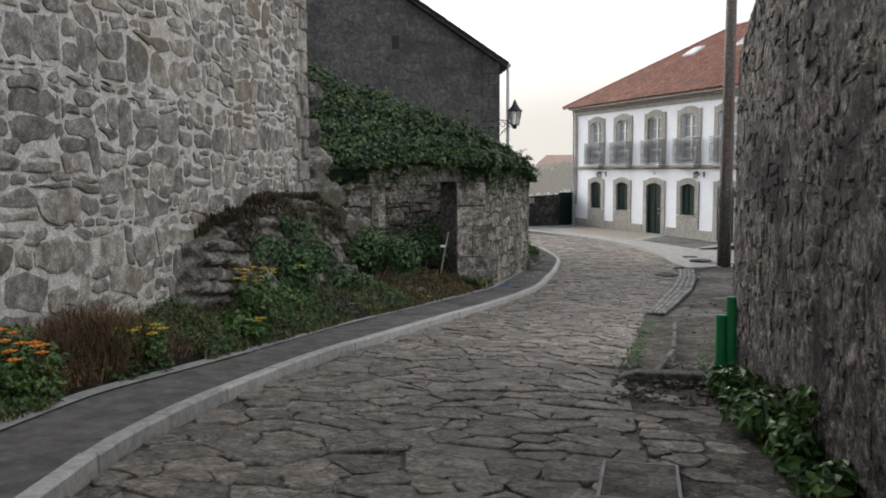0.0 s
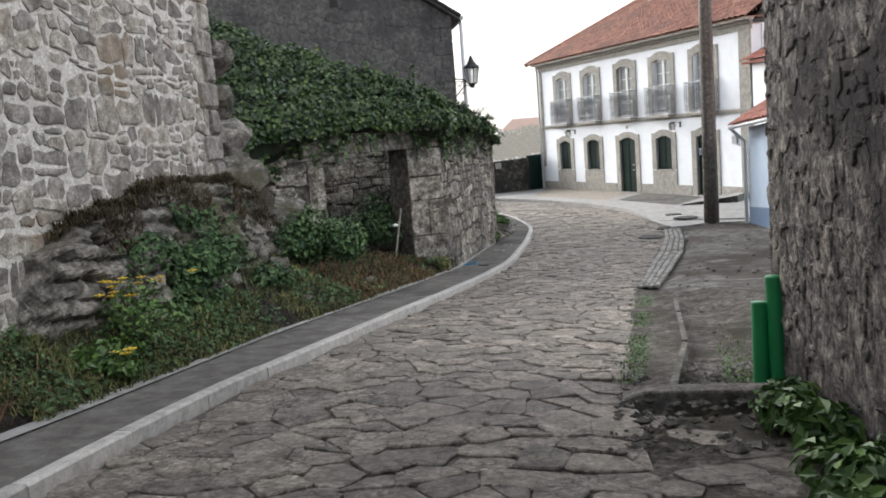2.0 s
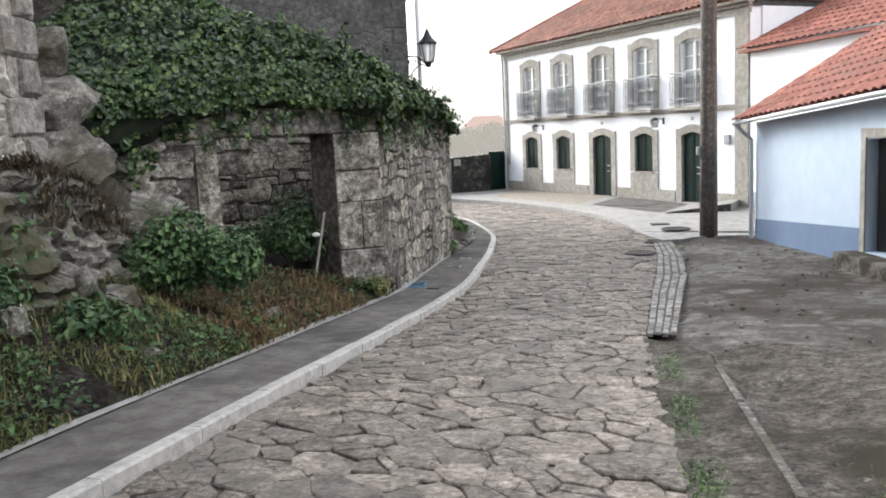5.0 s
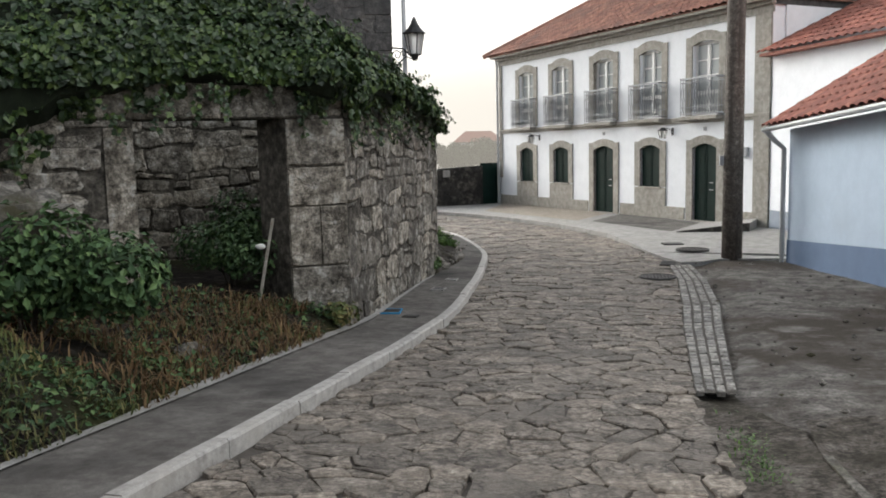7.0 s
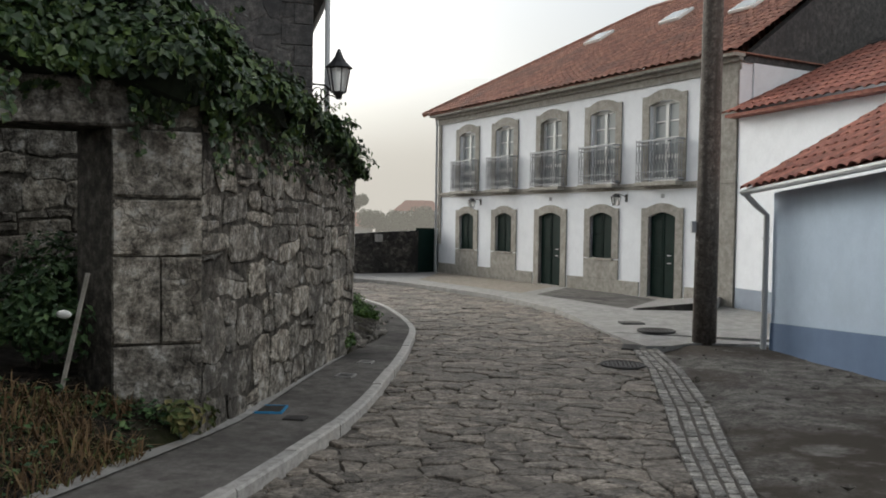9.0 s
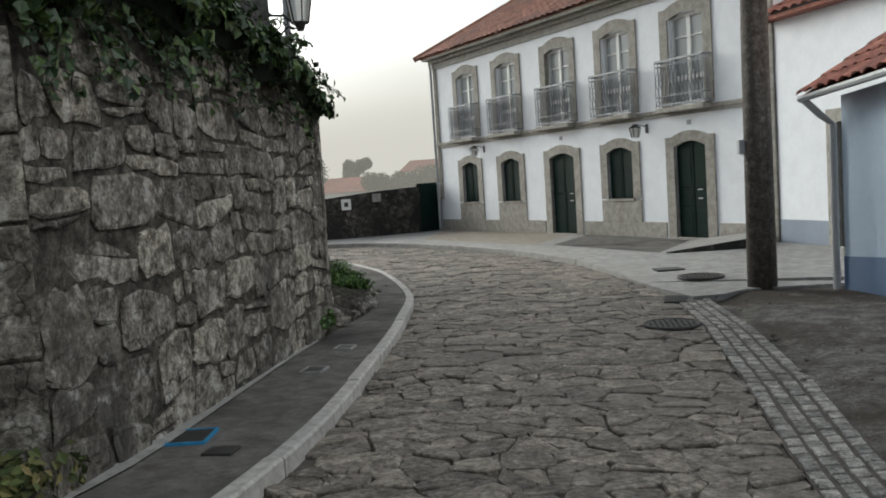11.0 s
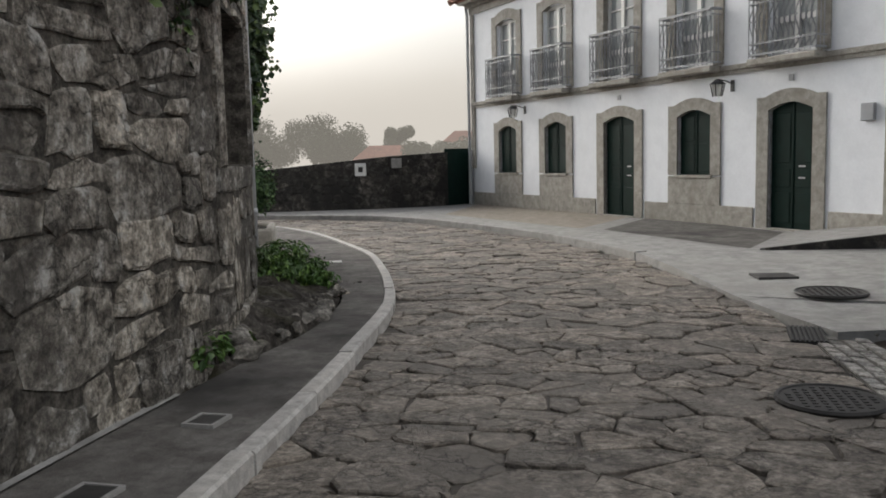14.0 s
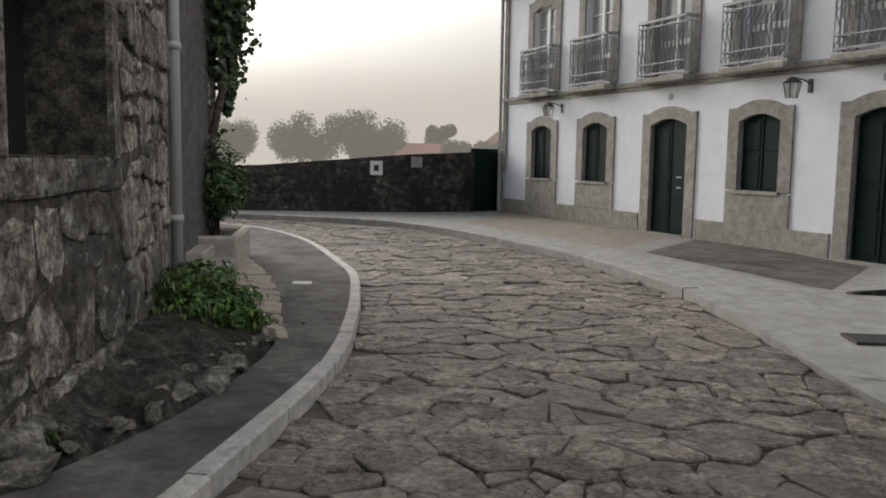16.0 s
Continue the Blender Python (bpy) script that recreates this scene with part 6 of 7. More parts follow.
    bush("shrub", "small weed at the foot of the ruin wall", "shrub", (-4.28, 22.75, -1.15), (0.14, 0.35, 0.14), 300, 0.06, LUSH, 145)
    bush("shrub", "grassy weeds at the ruin's corner", "shrub", (-4.25, 17.35, -0.95), (0.16, 0.3, 0.22), 420, 0.08, GRASS, 147)
    bush("shrub", "bushy plant growing in the stone trough", "shrub", (-7.25, 29.95, -0.45), (0.42, 0.6, 0.55), 3000, 0.065, SHRUB, 149)
    vine = thing("vine", Matrix.Translation((-7.3, 30.1, -1.2)), "old climbing vine with hanging leaves on the stone house", "vine")
    bm = bmesh.new()
    tube(bm, [(0, 0, 0), (0.12, -0.1, 0.7), (-0.05, 0.0, 1.4), (0.08, 0.1, 2.1), (0.0, 0.2, 3.2), (0.1, 0.4, 4.2)], [0.07, 0.06, 0.06, 0.05, 0.045, 0.03], 8)
    part("stem", bm, BARK, vine)
    q = np.random.RandomState(151)
    pts = []
    for k in range(3400):
        a = q.uniform()
        if a < 0.55:
            zz = q.uniform(1.75, 4.4)
            wd = min(1, (zz - 1.6) / 1.2)
            pts.append((0.02 + q.normal(0, 0.13) * wd, 0.3 + q.normal(0, 0.12) * wd + 0.06 * wd, zz))
        else:
            pts.append((0.02 + q.normal(0, 0.16), 0.12 + q.normal(0, 0.22), 2.9 + q.normal(0.5, 0.55)))
    tagged(part_mesh("leaves", leaf_mesh("leaves", np.array(pts), np.tile((0.6, -0.5, 0.3), (len(pts), 1)), 0.1, IVY, 153, slim=0.85), vine), kind="stuff")


def ledge_at(y, v):
    """A place on the bedrock ledge under the tall wall: v runs from its foot, up the broken face and back to the wall."""
    base = bank_back(min(y, 13.4)) + 0.06
    out = float(np.interp(y, [8.2, 8.7, 9.6, 11, 12.4, 13.4, 14.2], [0.1, 0.62, 0.8, 0.85, 0.8, 0.75, 0.6]))
    top = float(np.interp(y, [8.2, 8.6, 9.3, 10.2, 11.2, 12.4, 13.3, 14.2], [-0.2, 0.55, 0.72, 0.86, 0.98, 0.95, 0.8, 0.4])) + 0.1 * noise.noise((0, y * 2.1, 4))
    foot = gz(0, y) + 0.05
    rise = min(1.0, v / 0.72)
    z = foot + (top - foot) * (rise ** 0.9)
    step = 0.17
    k = (z + 0.35 * y * 0.3 + 0.06 * noise.noise((y * 1.7, z * 2, 1))) / step
    strata = abs(k - math.floor(k) - 0.5) * 2
    o = out * (1 - 0.45 * rise ** 1.6) if v < 0.72 else out * 0.55 * (1 - (v - 0.72) / 0.28)
    rough = 0.17 * noise.noise((y * 1.5, z * 2.6, 3)) + 0.09 * noise.noise((y * 4.2, z * 6.5, 5)) + 0.035 * noise.noise((y * 11, z * 15, 6)) - 0.06 * (strata > 0.82) - 0.05 * strata
    crack = abs(noise.noise((y * 1.1 + z * 0.8, 9, 2)))
    if crack < 0.06:
        rough -= 0.09
    fade = min(1.0, v * 6) * (1.0 if v < 0.9 else (1 - v) * 10)
    return Vector((base + o + rough * fade, y + 0.05 * noise.noise((y * 5, z * 5, 8)), z + 0.04 * fade * noise.noise((y * 7, v * 9, 7))))


def build_ledge():
    bm = bmesh.new()
    rows = [[bm.verts.new(ledge_at(y, k / 44)) for k in range(45)] for y in np.linspace(8.2, 14.2, 130)]
    for a, b in zip(rows, rows[1:]):
        for k in range(44):
            bm.faces.new((a[k], a[k + 1], b[k + 1], b[k]))
    bmesh.ops.recalc_face_normals(bm, faces=bm.faces)
    tagged(link("bedrock_ledge", bm, ROCK), "dark layered bedrock ledge under the tall rubble wall", "rock", kind="structure")
    r = np.random.RandomState(97)
    pts = []
    while len(pts) < 7500:
        y, v = r.uniform(8.5, 14.1), r.uniform(0.5, 1.0)
        p = ledge_at(y, v)
        if noise.noise((p.x * 1.5, p.y * 1.2, 2)) > (-0.25 if y > 10.3 else 0.12) - (v - 0.72) * 0.8:
            pts.append(p)
    tagged(new("withered_mat", blade_mesh("withered_mat", np.array(pts), 0.12, WITHERED, 98, 1.3, 0.006)), "dead brown matted growth over the rock ledge", "grass", kind="stuff")
    pts = np.array([ledge_at(9.9 + abs(r.normal(0, 0.9)), r.uniform(0.05, 0.62)) + Vector((abs(r.normal(0, 0.06)), 0, r.normal(0, 0.04))) for _ in range(3800)])
    keep = np.array([noise.noise((p[1] * 1.3, p[2] * 2.0, 14)) > -0.02 for p in pts])
    tagged(new("climbing_weeds", leaf_mesh("climbing_weeds", pts[keep], np.tile((1.0, -0.3, 0.5), (keep.sum(), 1)), 0.065, SHRUB, 99)), "green weeds climbing the bedrock ledge", "weeds", kind="stuff")


def build_rocks():
    build_ledge()
    for k, (x, y, z, a, b, c) in enumerate(((-6.5, 13.8, 1.5, 0.55, 0.65, 0.36), (-6.4, 13.8, 1.0, 0.6, 0.75, 0.4), (-6.3, 13.8, 0.55, 0.62, 0.8, 0.42),
                                            (-6.15, 14.1, 0.1, 0.75, 0.75, 0.45), (-6.65, 14.0, 2.05, 0.45, 0.5, 0.4), (-6.6, 14.0, 2.6, 0.36, 0.42, 0.36))):
        rock("rock_outcrop", "bare granite boulder stacked below the wall's corner", (x, y, z), (a, b, c), 5.7 + k * 2.3, mat=ROCK, rough=0.5, sharp=2.2, cuts=10)
    for x, y, s, k in ((-5.55, 12.6, 0.26, 1), (-5.3, 11.5, 0.2, 2), (-4.9, 15.2, 0.13, 3), (-5.4, 13.0, 0.2, 4), (-4.75, 12.4, 0.1, 5)):
        f = (x - bank_front(y)) / (bank_back(y) - bank_front(y))
        rock("boulder", "half-buried grey stone on the bank", (x, y, bank_at(y, f).z), (s, s * 1.2, s * 0.9), 20 + k, sub=3)
    # stony bed by the bend
    bm = bmesh.new()
    rl = Line(RUIN_WALL)
    ys = np.linspace(22.5, 26.3, 70)
    rows = []
    for y in ys:
        x0 = float(np.interp(y, [p[1] for p in WALK_EDGE], [p[0] for p in WALK_EDGE])) - 0.01
        x1 = float(np.interp(y, [22, 23.0, 24.2, 26.4], [-4.22, -4.3, -4.65, -5.68])) - 0.05
        row = []
        for k in range(21):
            f = k / 20
            x = x0 + (x1 - x0) * f
            row.append(bm.verts.new((x, y, gz(x, y) + 0.06 + min(1, f * 6) * (0.14 + 0.13 * f) * min(1, (y - 22.4) / 1.2, max(0.15, (26.35 - y) / 0.3)) + (0.09 * noise.noise((x * 3.5, y * 3.5, 1)) + 0.05 * noise.noise((x * 9, y * 9, 2))) * min(1, f * 4))))
        rows.append(row)
    for a, b in zip(rows, rows[1:]):
        for k in range(20):
            bm.faces.new((a[k + 1], a[k], b[k], b[k + 1]))
    tagged(link("bed", bm, DIRT, smooth=False), "stony earth bed at the ruin's foot", "bed", kind="structure")
    r = random.Random(33)
    for k in range(48):
        y = r.uniform(22.8, 25.9)
        x0 = float(np.interp(y, [p[1] for p in WALK_EDGE], [p[0] for p in WALK_EDGE]))
        x1 = float(np.interp(y, [22, 23.0, 24.2, 26.4], [-4.22, -4.3, -4.65, -5.68]))
        f = r.uniform(0.08, 0.95) if k > 9 else r.uniform(0.02, 0.12)
        s = r.uniform(0.035, 0.13)
        x = x0 + (x1 - x0) * f
        rock("stone", "rough lichened stone in the earth bed", (x, y, gz(x, y) + 0.13 + 0.1 * f), (s, s * r.uniform(1, 1.8), s * 0.75), 40 + k, sub=2)
    # flags beyond the bed, and the ground to the stone house
    bm = bmesh.new()
    L = [(-4.32, 25.75), (-4.72, 26.55), (-5.08, 27.35), (-6.08, 29.1), (-7.4, 31.0), (-8.8, 32.6), (-10.4, 33.8)]
    R = [(-5.7, 26.25), (-5.95, 26.8), (-6.2, 27.2), (-6.9, 28.9), (-7.6, 30.7), (-9.4, 31.5), (-12, 32)]
    a, b = paired(L, R, 0.4)
    strip_mesh(bm, b, a, 0.10, 0.082)
    tagged(link("pavement_3", bm, TANPAVE), "tan flagstones before the old house", "pavement", kind="structure")
    fl = bpy.data.objects["pavement_3"]
    rng = random.Random(35)
    d = np.concatenate(([0], np.cumsum(np.linalg.norm(np.diff((a + b) / 2, axis=0), axis=1))))

    def place(s, t, h):
        f = t / 0.9
        x = np.interp(s, d, a[:, 0]) * (1 - f) + np.interp(s, d, b[:, 0]) * f
        y = np.interp(s, d, a[:, 1]) * (1 - f) + np.interp(s, d, b[:, 1]) * f
        return (x, y, gz(x, y) + 0.092 + 0.012 * f + h)
    st = [((q, p), [(v, u) for u, v in poly]) for (p, q), poly in masonry(0.9, d[-1], 0.45, 0.4, rng, 0.3, 0.3)]
    lay_stones("flagstone", st, place, TANPAVE, fl, rng, joint=0.008, height=0.012, inset=0.008)


# ---------------------------------------------------------------- street furniture and small things
def ground_plate(name, label, category, x, y, w, l, turn, mat, dz=0.0, bars=0, rim=None):
    z = gz(x, y) + dz
    slope = math.atan2(gz(x, y + 0.3) - gz(x, y - 0.3), 0.6)
    th = thing(name, Matrix.Translation((x, y, z)) @ Matrix.Rotation(slope, 4, "X") @ Matrix.Rotation(radians(turn), 4, "Z"), label, category)
    if bars:
        # Shallow near-black block paints the shade between the bars.
        part("pit", boxed(-w / 2, -l / 2, -0.02, w / 2, l / 2, 0.001), DARK, th)
        for k in range(bars):
            x0 = -w / 2 + w * (k + 0.2) / bars
            part("bar", boxed(x0, -l / 2, 0.002, x0 + w / bars * 0.55, l / 2, 0.012), mat, th)
    else:
        part("plate", boxed(-w / 2, -l / 2, -0.02, w / 2, l / 2, 0.008, bevel=0.004), mat, th)
    if rim:
        for a in ((-w / 2 - 0.018, -l / 2 - 0.018, w / 2 + 0.018, -l / 2), (-w / 2 - 0.018, l / 2, w / 2 + 0.018, l / 2 + 0.018), (-w / 2 - 0.018, -l / 2, -w / 2, l / 2), (w / 2, -l / 2, w / 2 + 0.018, l / 2)):
            part("rim", boxed(a[0], a[1], -0.02, a[2], a[3], 0.012), rim, th)
    return th


def round_cover(x, y, rad, dz):
    th = thing("manhole_cover", Matrix.Translation((x, y, gz(x, y) + dz)), "round cast iron manhole cover set in the street", "manhole cover", "manhole covers")
    bm = bmesh.new()
    bmesh.ops.create_cone(bm, segments=32, radius1=rad, radius2=rad, depth=0.03, cap_ends=True)
    part("plate", bm, CASTIRON, th)
    bm = bmesh.new()
    tube(bm, [(rad * 1.04 * math.cos(k * math.tau / 32), rad * 1.04 * math.sin(k * math.tau / 32), 0.008) for k in range(33)], 0.018, 6)
    part("rim", bm, CASTIRON, th)
    bm = bmesh.new()
    for i in range(-4, 5):
        for j in range(-4, 5):
            if math.hypot(i, j) < 4.3:
                box(bm, i * rad / 5 - 0.014, j * rad / 5 - 0.014, 0.012, i * rad / 5 + 0.014, j * rad / 5 + 0.014, 0.02)
    tagged(part("studs", bm, CASTIRON, th), kind="stuff")


def corrugated_pipe(x, y, z, h, lean):
    bm = bmesh.new()
    n = int(h / 0.0125)
    pts = [(lean[0] * k / n, lean[1] * k / n, h * k / n) for k in range(n + 1)]
    tube(bm, pts, [0.062 if k % 2 else 0.055 for k in range(n + 1)], 16)
    ob = link("drain_pipe", bm, PIPEGREEN, smooth=True)
    ob.matrix_world = Matrix.Translation((x, y, z))
    tagged(ob, "green corrugated plastic pipe standing in the ground", "pipe", "green pipes")


def build_street_things():
    # raised slab and sunken plot beside the near wall
    bm = bmesh.new()
    z = gz(0, 8.2)
    prism(bm, [(-0.58, z - 0.2), (-0.58, z + 0.03), (-0.42, z + 0.085), (0.5, z + 0.10), (0.5, z - 0.2)], 8.12, 8.3)
    bmesh.ops.bevel(bm, geom=bm.edges[:], offset=0.012, segments=1, affect="EDGES")
    tagged(link("kerb_slab", bm, APRON), "worn concrete slab edging the sunken plot", "slab")
    bm = bmesh.new()
    a = [(-0.52, 8.3), (-0.62, 10), (-0.7, 13), (-0.74, 15.0), (-0.74, 15.26)]
    b = [(-0.28, 8.35), (-0.14, 10), (-0.17, 12), (-0.19, 14.0), (-0.3, 15.26)]
    A, B = paired(a, b, 0.4)
    strip_mesh(bm, A, B, 0.0, 0.05, 3)
    tagged(link("verge_2", bm, PLOTDIRT, smooth=True), "mossy earth margin of the road", "verge", kind="structure")
    bm = bmesh.new()
    rows = []
    for y in np.linspace(8.3, 14.4, 30):
        xl = float(np.interp(y, [8.3, 10, 13.3, 14.4], [-0.24, -0.12, -0.18, -0.08]))
        row = []
        for k in range(11):
            f = k / 10
            x = xl + (6 - xl) * f ** 1.6
            sink = -0.17 * math.exp(-((x - 0.12) / 0.28) ** 2) * min(1, (14.3 - y) / 1.5) if y < 14.3 else 0
            row.append(bm.verts.new((x, y, gz(x, y) + 0.02 + sink + 0.05 * noise.noise((x * 2, y * 2, 5)) + 0.04 * min(1, f * 2))))
        rows.append(row)
    for r, q in zip(rows, rows[1:]):
        for k in range(10):
            bm.faces.new((r[k], r[k + 1], q[k + 1], q[k]))
    tagged(link("plot", bm, PLOTDIRT, smooth=True), "sunken brown earth plot beside the road", "plot", kind="structure")
    bm = bmesh.new()
    for y0, y1 in ((8.4, 10.2), (10.25, 12.1), (12.15, 13.4)):
        x0, x1 = (float(np.interp(v, [8.3, 10, 13.3], [-0.27, -0.14, -0.2])) for v in (y0, y1))
        vs = [bm.verts.new(p) for p in ((x0, y0, gz(0, y0) - 0.15), (x0 + 0.05, y0, gz(0, y0) - 0.15), (x1 + 0.05, y1, gz(0, y1) - 0.15), (x1, y1, gz(0, y1) - 0.15),
                                        (x0, y0, gz(0, y0) + 0.07), (x0 + 0.05, y0, gz(0, y0) + 0.07), (x1 + 0.05, y1, gz(0, y1) + 0.06), (x1, y1, gz(0, y1) + 0.06))]
        for q in ((0, 3, 2, 1), (4, 5, 6, 7), (0, 1, 5, 4), (1, 2, 6, 5), (2, 3, 7, 6), (3, 0, 4, 7)):
            bm.faces.new([vs[i] for i in q])
    tagged(link("edging", bm, ROCK), "thin stone edging sunk along the plot", "edging")
    corrugated_pipe(0.36, 8.5, gz(0, 8.5) - 0.1, 0.72, (0.0, 0.03))
    corrugated_pipe(0.47, 8.45, gz(0, 8.4) - 0.1, 0.9, (-0.02, 0.04))
    ground_plate("service_cover", "earth-filled service cover with a pale metal rim", "cover", -0.17, 4.75, 0.4, 0.7, 3, APRON, 0.004, rim=CONCRETE)
    ground_plate("drain_grate", "iron drain grate at the road's edge", "drain grate", -0.32, 24.5, 0.26, 0.6, -8, CASTIRON, 0.01, bars=8)
    round_cover(-0.6, 22.6, 0.27, 0.01)
    round_cover(0.26, 26.2, 0.3, 0.065)
    ground_plate("service_cover", "small square iron cover in the pavement", "cover", -0.05, 27.35, 0.42, 0.36, 8, CASTIRON, 0.075)
    ground_plate("service_cover", "small dark cover with pale painted rim", "cover", -3.8, 20.57, 0.16, 0.2, -3, CASTIRON, 0.095, rim=CONCRETE)
    ground_plate("service_cover", "small dark cover with pale painted rim", "cover", -3.79, 21.57, 0.14, 0.16, -3, CASTIRON, 0.095, rim=CONCRETE)
    ground_plate("service_cover", "small iron cover in the pavement", "cover", -3.67, 18.27, 0.18, 0.16, 0, CASTIRON, 0.095)
    ground_plate("service_cover", "small cover sprayed with blue paint", "cover", -3.99, 18.58, 0.22, 0.3, 8, CASTIRON, 0.095, rim=BLUEPAINT)
    ground_plate("paint_mark", "pale paint mark on the pavement", "paint mark", -5.4, 28.49, 0.2, 0.16, 20, PAINTMARK, 0.09)
    # dark asphalt patch, tan paving and ramp before the house
    for nm, mat, pts, dz, label in (("pavement_4", ASPHALT, [(-1.9, 33.0), (0.1, 29.9), (1.0, 32.3), (-0.9, 36.0)], 0.104, "dark asphalt patch before the doors"),
                                    ("pavement_6", CONCRETE, [(-0.6, 26.2), (-0.36, 25.3), (-0.1, 24.5), (0.3, 24.62), (0.62, 25.0), (2.6, 25.22), (0.9, 25.9)], 0.03, "pale concrete tongue where the gutter ends"),
                                    ("pavement_5", TANPAVE, [(-5.6, 37.4), (-2.3, 33.3), (-1.3, 36.3), (-5.4, 42.0)], 0.104, "tan paving before the white house")):
        bm = bmesh.new()
        face = bm.faces.new([bm.verts.new((x, y, gz(x, y) + dz)) for x, y in pts])
        if nm == "pavement_6":
            down = bmesh.ops.extrude_face_region(bm, geom=[face])["geom"]
            for v in [g for g in down if isinstance(g, bmesh.types.BMVert)]:
                v.co.z -= 0.14
            bmesh.ops.triangulate(bm, faces=[f for f in bm.faces if len(f.verts) > 4])
        bmesh.ops.recalc_face_normals(bm, faces=bm.faces)
        tagged(link(nm, bm, mat), label, "pavement", kind="structure")
    bm = bmesh.new()
    pts = [(0.2, 29.7), (1.9, 29.9), (2.3, 31.2), (1.15, 32.2)]
    lift = (0.02, 0.2, 0.2, 0.02)
    top = [bm.verts.new((x, y, gz(x, y) + 0.107 + l)) for (x, y), l in zip(pts, lift)]
    bot = [bm.verts.new((x, y, gz(x, y) - 0.1)) for x, y in pts]
    bm.faces.new(top)
    for k in range(4):
        bm.faces.new((top[k], bot[k], bot[(k + 1) % 4], top[(k + 1) % 4]))
    bmesh.ops.recalc_face_normals(bm, faces=bm.faces)
    ramp_ob = tagged(link("ramp", bm, CONCRETE), "low concrete ramp at the house's end", "ramp", kind="structure")
    # The ramp's front gets its own face, darker than the concrete top.
    bm = bmesh.new()
    (xa, ya), (xb, yb) = pts[0], pts[1]
    low, high = [], []
    for f in (0.04, 1.0):
        x, y = xa + (xb - xa) * f, ya + (yb - ya) * f
        low.append((x, y, gz(x, y) + 0.05))
        high.append((x, y, gz(x, y) + 0.1 + lift[0] + (lift[1] - lift[0]) * f))
    vs = [[bm.verts.new((x, y - o, z)) for x, y, z in (low[0], low[1], high[1], high[0])] for o in (0.03, 0.005)]
    for k in range(4):
        bm.faces.new((vs[0][k], vs[0][(k + 1) % 4], vs[1][(k + 1) % 4], vs[1][k]))
    bm.faces.new(vs[0])
    bm.faces.new(vs[1][::-1])
    bmesh.ops.recalc_face_normals(bm, faces=bm.faces)
    part("riser", bm, DARKWALL, ramp_ob, "dark stone facing on the ramp's front")
    bm = bmesh.new()
    box(bm, -0.013, -0.01, -0.12, 0.013, 0.01, 0.85, m=Matrix.Translation((-5.0, 17.0, -0.75)) @ Matrix.Rotation(radians(9), 4, "Y") @ Matrix.Rotation(radians(-8), 4, "X"))
    tagged(link("wooden_stake", bm, TRIM), "pale wooden stake leaning in the ruin's doorway", "stake")
    bm = bmesh.new()
    bmesh.ops.create_icosphere(bm, subdivisions=2, radius=0.045, matrix=Matrix.Translation((-4.94, 16.93, -0.2)) @ Matrix.Diagonal((1.3, 0.6, 0.7, 1)))
    tagged(link("rag", bm, WHITEPAINT), "pale rag tied on the stake", "rag")
    # Flat near-black sheet stands in for the gloom behind the ruin's window hole.
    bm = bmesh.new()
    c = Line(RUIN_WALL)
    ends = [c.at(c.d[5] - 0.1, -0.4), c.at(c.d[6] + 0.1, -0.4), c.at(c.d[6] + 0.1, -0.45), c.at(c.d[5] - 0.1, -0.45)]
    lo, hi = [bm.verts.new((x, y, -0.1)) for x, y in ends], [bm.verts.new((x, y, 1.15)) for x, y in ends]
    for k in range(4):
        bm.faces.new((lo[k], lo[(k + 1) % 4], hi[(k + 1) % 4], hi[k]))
    part("board", bm, DARK, bpy.data.objects["wall_ruin"], "near-black sheet standing for the dark behind the window")
    # trough and step
    tr = thing("stone_trough", Matrix.Translation((-7.15, 29.9, gz(0, 30) + 0.08)) @ Matrix.Rotation(radians(21), 4, "Z"), "worn granite trough planted with a bush", "planter")
    for a in ((-0.32, -0.75, 0, 0.32, -0.62, 0.4), (-0.32, 0.62, 0, 0.32, 0.75, 0.4), (-0.32, -0.62, 0, -0.2, 0.62, 0.4), (0.2, -0.62, 0, 0.32, 0.62, 0.4)):
        part("side", boxed(*a, bevel=0.03), TRIM, tr)
    part("soil", boxed(-0.2, -0.62, 0, 0.2, 0.62, 0.34), SOIL, tr)
    st = thing("stone_step", Matrix.Translation((-6.75, 28.75, gz(0, 29) + 0.1)) @ Matrix.Rotation(radians(21), 4, "Z"), "low worn granite doorstep slabs", "step")
    part("slab", boxed(-0.3, -0.5, -0.02, 0.35, 0.5, 0.14, bevel=0.015), TRIM, st)
    part("slab", boxed(-0.3, -0.45, 0.142, 0.1, 0.45, 0.28, bevel=0.015), TRIM, st)
    bm = bmesh.new()
    tube(bm, [(-5.62, 26.42, -1.3), (-5.62, 26.42, 4.5)], 0.05, 8)
    for z in (-0.5, 0.9, 2.3):
        tube(bm, [(-5.62, 26.42, z - 0.03), (-5.62, 26.42, z + 0.03)], 0.062, 8)
    tagged(link("downpipe", bm, PVC, smooth=True), "pale grey downpipe at the ruin wall's end", "downpipe")
    # gate between the far wall and the house
    g = thing("gate", Matrix.Translation((-6.28, 41.0, -1.36)) @ Matrix.Rotation(radians(57), 4, "Z"), "dark green sheet metal gate beside the house", "gate")
    for k in range(7):
        part("board", boxed(0.02 + k * 0.17, -0.02, 0.04, 0.02 + k * 0.17 + 0.165, 0.02, 1.62), GREEN, g)
    part("rail", boxed(0.0, 0.021, 1.4, 1.22, 0.06, 1.5), GREEN, g)
    bm = bmesh.new()
    box(bm, 0.5, 0.05, -1.6, 1.13, 0.3, 0.25)
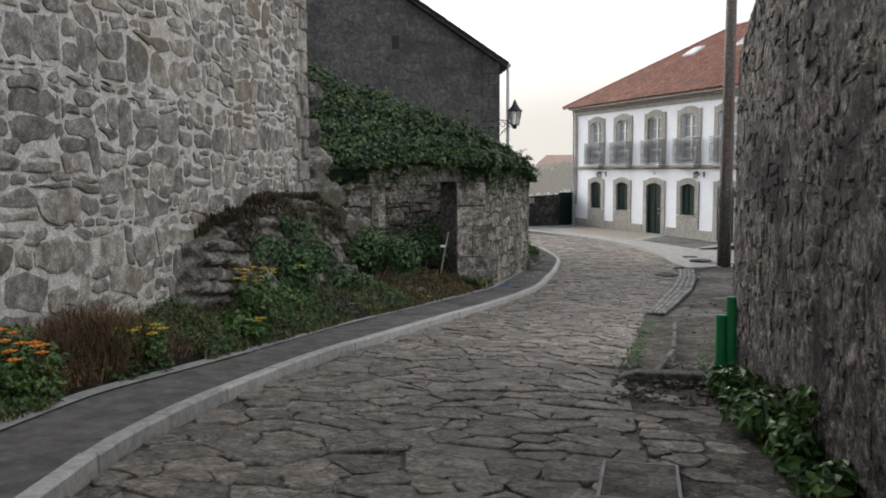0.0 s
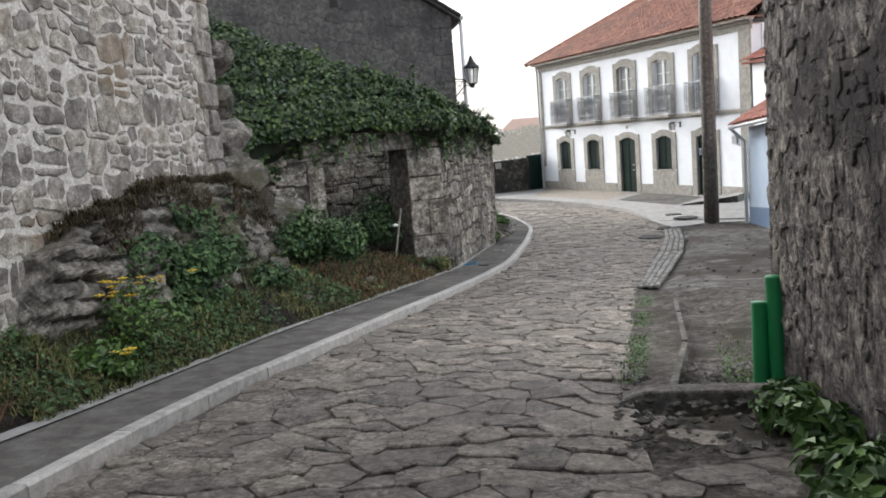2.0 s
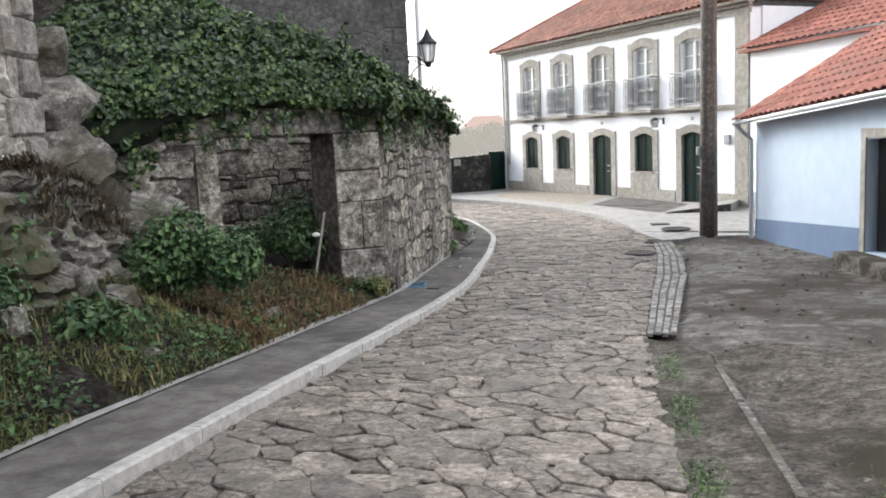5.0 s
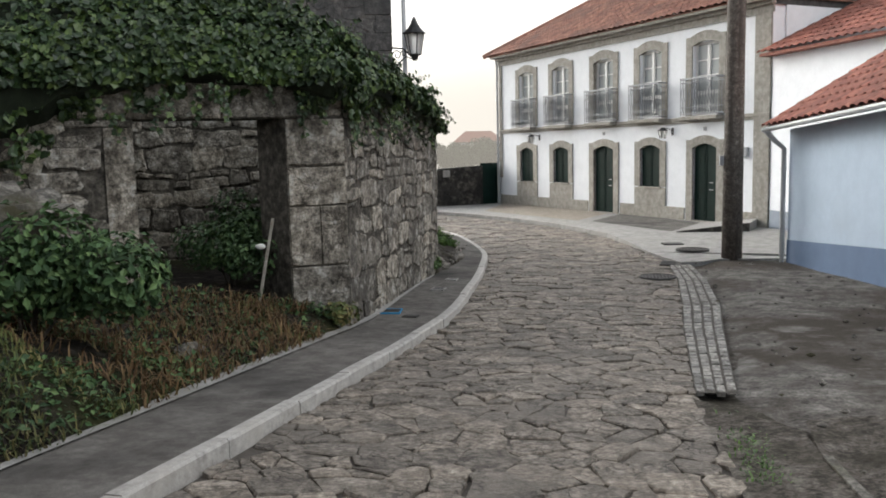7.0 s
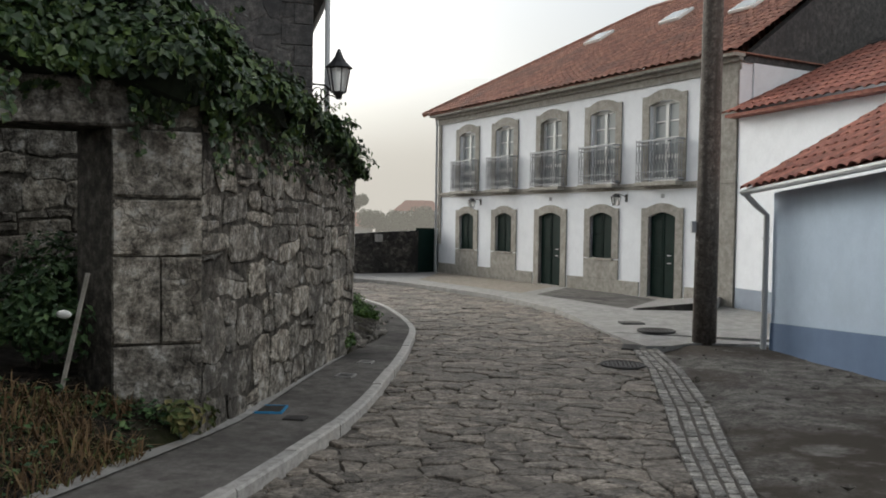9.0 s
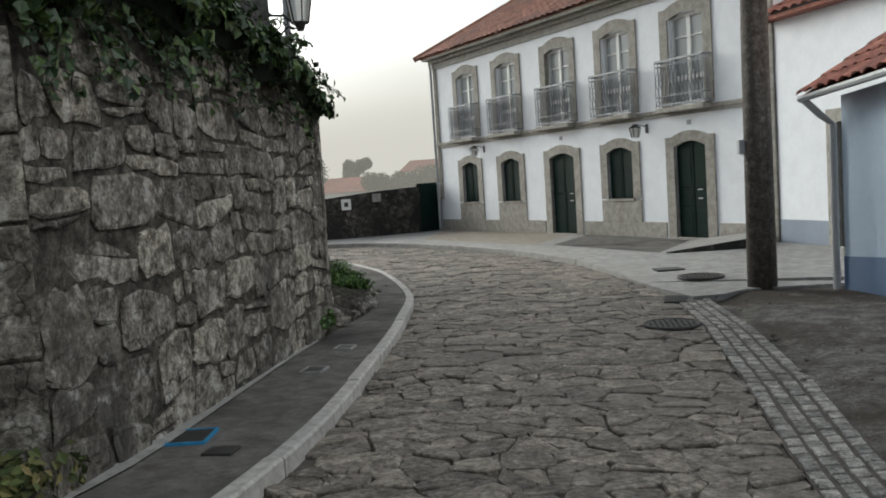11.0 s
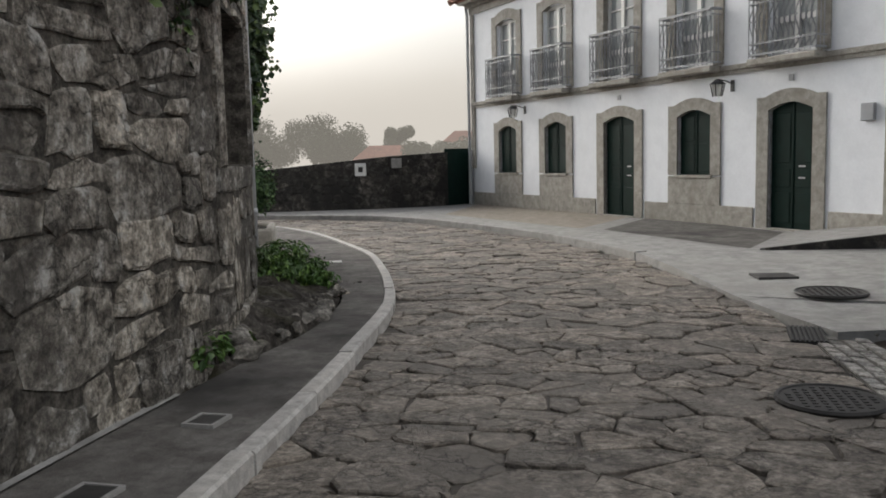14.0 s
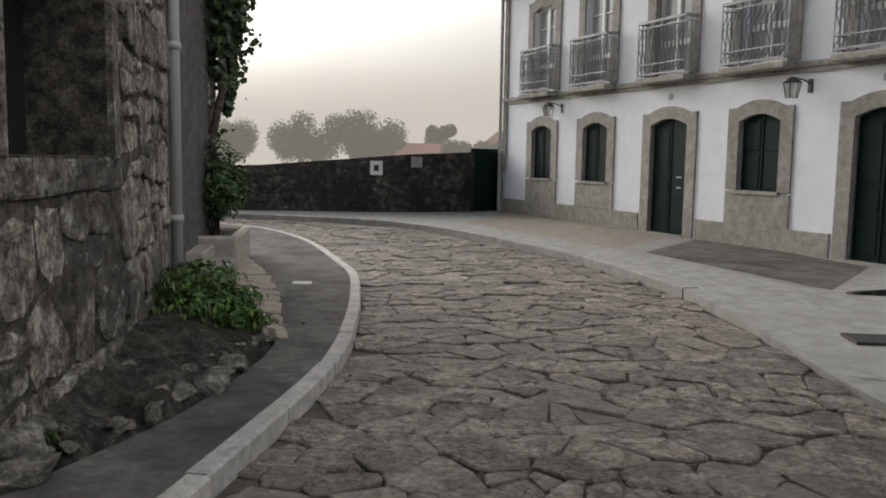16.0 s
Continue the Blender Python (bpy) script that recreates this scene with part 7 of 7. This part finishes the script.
    gw = tagged(link("garden_wall", bm, WHITE), "low whitewashed wall at the house's corner", "wall")
    gw.matrix_world = HOUSE
    sg = thing("wall_plaque", Matrix.Translation((-8.33, 39.73, -0.25)) @ Matrix.Rotation(radians(17), 4, "Z"), "small pale square plaque on the dark wall", "plaque")
    part("plate", boxed(-0.15, -0.03, -0.17, 0.15, 0.0, 0.17), WHITEPAINT, sg)
    part("emblem", boxed(-0.06, -0.036, -0.07, 0.06, -0.031, 0.07), CASTIRON, sg)
    sg = thing("wall_plaque", Matrix.Translation((-7.45, 40.18, -0.1)) @ Matrix.Rotation(radians(31), 4, "Z"), "small pale blank plaque on the dark wall", "plaque")
    part("plate", boxed(-0.14, -0.03, -0.13, 0.14, 0.0, 0.13), CONCRETE, sg)


def tree(x, y, z, h, w, seed, n=11000, leaf=0.26):
    t = thing("tree", Matrix.Translation((x, y, z)), "rounded leafy tree standing in the mist", "tree", "trees in the mist")
    r = np.random.RandomState(seed)
    bm = bmesh.new()
    tube(bm, [(0, 0, -1), (0.1, 0, h * 0.3), (0, 0.1, h * 0.62)], [w * 0.05, w * 0.04, w * 0.015], 8)
    part("trunk", bm, BARK, t)
    lobes = np.stack([r.normal(0, w * 0.26, 14), r.normal(0, w * 0.26, 14), h * 0.62 + r.normal(0, h * 0.15, 14)], 1)
    for k in range(5):
        bm = bmesh.new()
        tube(bm, [(0, 0, h * 0.3), tuple(lobes[k] * 0.6 + np.array((0, 0, h * 0.15))), tuple(lobes[k])], [w * 0.025, w * 0.015, w * 0.005], 6)
        part("limb", bm, BARK, t)
    d = r.normal(0, 1, (n, 3))
    d /= np.linalg.norm(d, axis=1)[:, None]
    pts = lobes[r.randint(0, 14, n)] + d * (w * 0.22) * r.uniform(0.5, 1.05, n)[:, None]
    pts[:, 2] = np.maximum(pts[:, 2], h * 0.12)
    tagged(part_mesh("crown", leaf_mesh("crown", pts, d + np.array((0, 0, 0.3)), leaf, TREE_LEAF, seed, slim=0.9), t), kind="stuff")


def far_house(x, y, z, w, dpt, h, turn, label):
    hs = thing("far_house", Matrix.Translation((x, y, z)) @ Matrix.Rotation(radians(turn), 4, "Z"), label, "house", "houses in the mist")
    part("wall", boxed(-w / 2, -dpt / 2, -3, w / 2, dpt / 2, h), WHITE, hs)
    bm = bmesh.new()
    rr = dpt * 0.28
    vs = [bm.verts.new(p) for p in ((-w / 2 - 0.4, -dpt / 2 - 0.4, h), (w / 2 + 0.4, -dpt / 2 - 0.4, h), (w / 2 + 0.4, dpt / 2 + 0.4, h), (-w / 2 - 0.4, dpt / 2 + 0.4, h), (-w / 2 + 1.5, 0, h + rr), (w / 2 - 1.5, 0, h + rr))]
    for q in ((0, 1, 5, 4), (1, 2, 5), (2, 3, 4, 5), (3, 0, 4), (3, 2, 1, 0)):
        bm.faces.new([vs[i] for i in q])
    bmesh.ops.recalc_face_normals(bm, faces=bm.faces)
    part("roof", bm, TILE_RED, hs, "red tiled roof")
    for k in range(3):
        xx = -w / 2 + w * (k + 0.5) / 3
        win = part("window", boxed(xx - 0.45, -dpt / 2 - 0.03, h - 2.0, xx + 0.45, -dpt / 2 - 0.001, h - 0.7), DARK, hs)
        part("window_frame", boxed(xx - 0.5, -dpt / 2 - 0.05, h - 2.08, xx + 0.5, -dpt / 2 - 0.001, h - 2.0), WHITEPAINT, win)


def build_far():
    # the slope of places seen over the low wall
    def far(px_deg, dist):
        a = radians(px_deg)
        return (-1.8 - dist * math.sin(a), 20 + dist * math.cos(a))
    x, y = far(15.1, 95)
    far_house(x, y, -3.0, 7, 6, 2.8, 15, "low white house with a red roof in the mist")
    x, y = far(9.4, 120)
    far_house(x, y, -2.6, 7, 6, 4.6, 10, "white house with a red roof in the mist")
    for deg, dist, h, w, seed in ((14.4, 110, 7.2, 3.8, 201), (20.0, 100, 7.0, 8.5, 203), (23.5, 104, 6.6, 7.5, 205), (17.6, 108, 5.6, 6.0, 207), (28.0, 120, 6.0, 9.0, 209), (11.6, 90, 3.6, 5.0, 211), (8.5, 95, 4.0, 8.0, 213), (5.0, 110, 5.0, 9.0, 215)):
        x, y = far(deg, dist)
        tree(x, y, -2.4, h, w, seed)


def build_gravel():
    r = np.random.RandomState(401)
    v, f = [], []
    for k in range(900):
        if k < 260:
            x, y = r.uniform(-0.1, 3.2), r.uniform(8.6, 24.5)
        elif k < 700:
            x, y = r.uniform(-0.6, 0.6), r.uniform(7.0, 9.5)
        else:
            y = r.uniform(22.6, 26.0)
            x = -4.25 - r.uniform(0, 0.9) * max(0.1, (y - 22.4) / 4)
        s = abs(r.normal(0.012, 0.012)) + 0.006
        z = gz(x, y) + (0.02 if k < 700 else 0.2)
        b = len(v)
        for d in ((1, 0, 0), (-1, 0, 0), (0, 1, 0), (0, -1, 0), (0, 0, 1), (0, 0, -1)):
            q = s * r.uniform(0.6, 1.3)
            v.append((x + d[0] * q * 1.3, y + d[1] * q, z + d[2] * q * 0.7))
        for t in ((0, 2, 4), (2, 1, 4), (1, 3, 4), (3, 0, 4), (2, 0, 5), (1, 2, 5), (3, 1, 5), (0, 3, 5)):
            f.append(tuple(b + i for i in t))
    tagged(new("gravel", stone_mesh("gravel", v, f, ROCK)), "loose gravel and chips on the bare ground", "gravel", kind="stuff")


build_rocks()
build_gravel()
build_ivy()
build_plants()
build_street_things()
build_far()
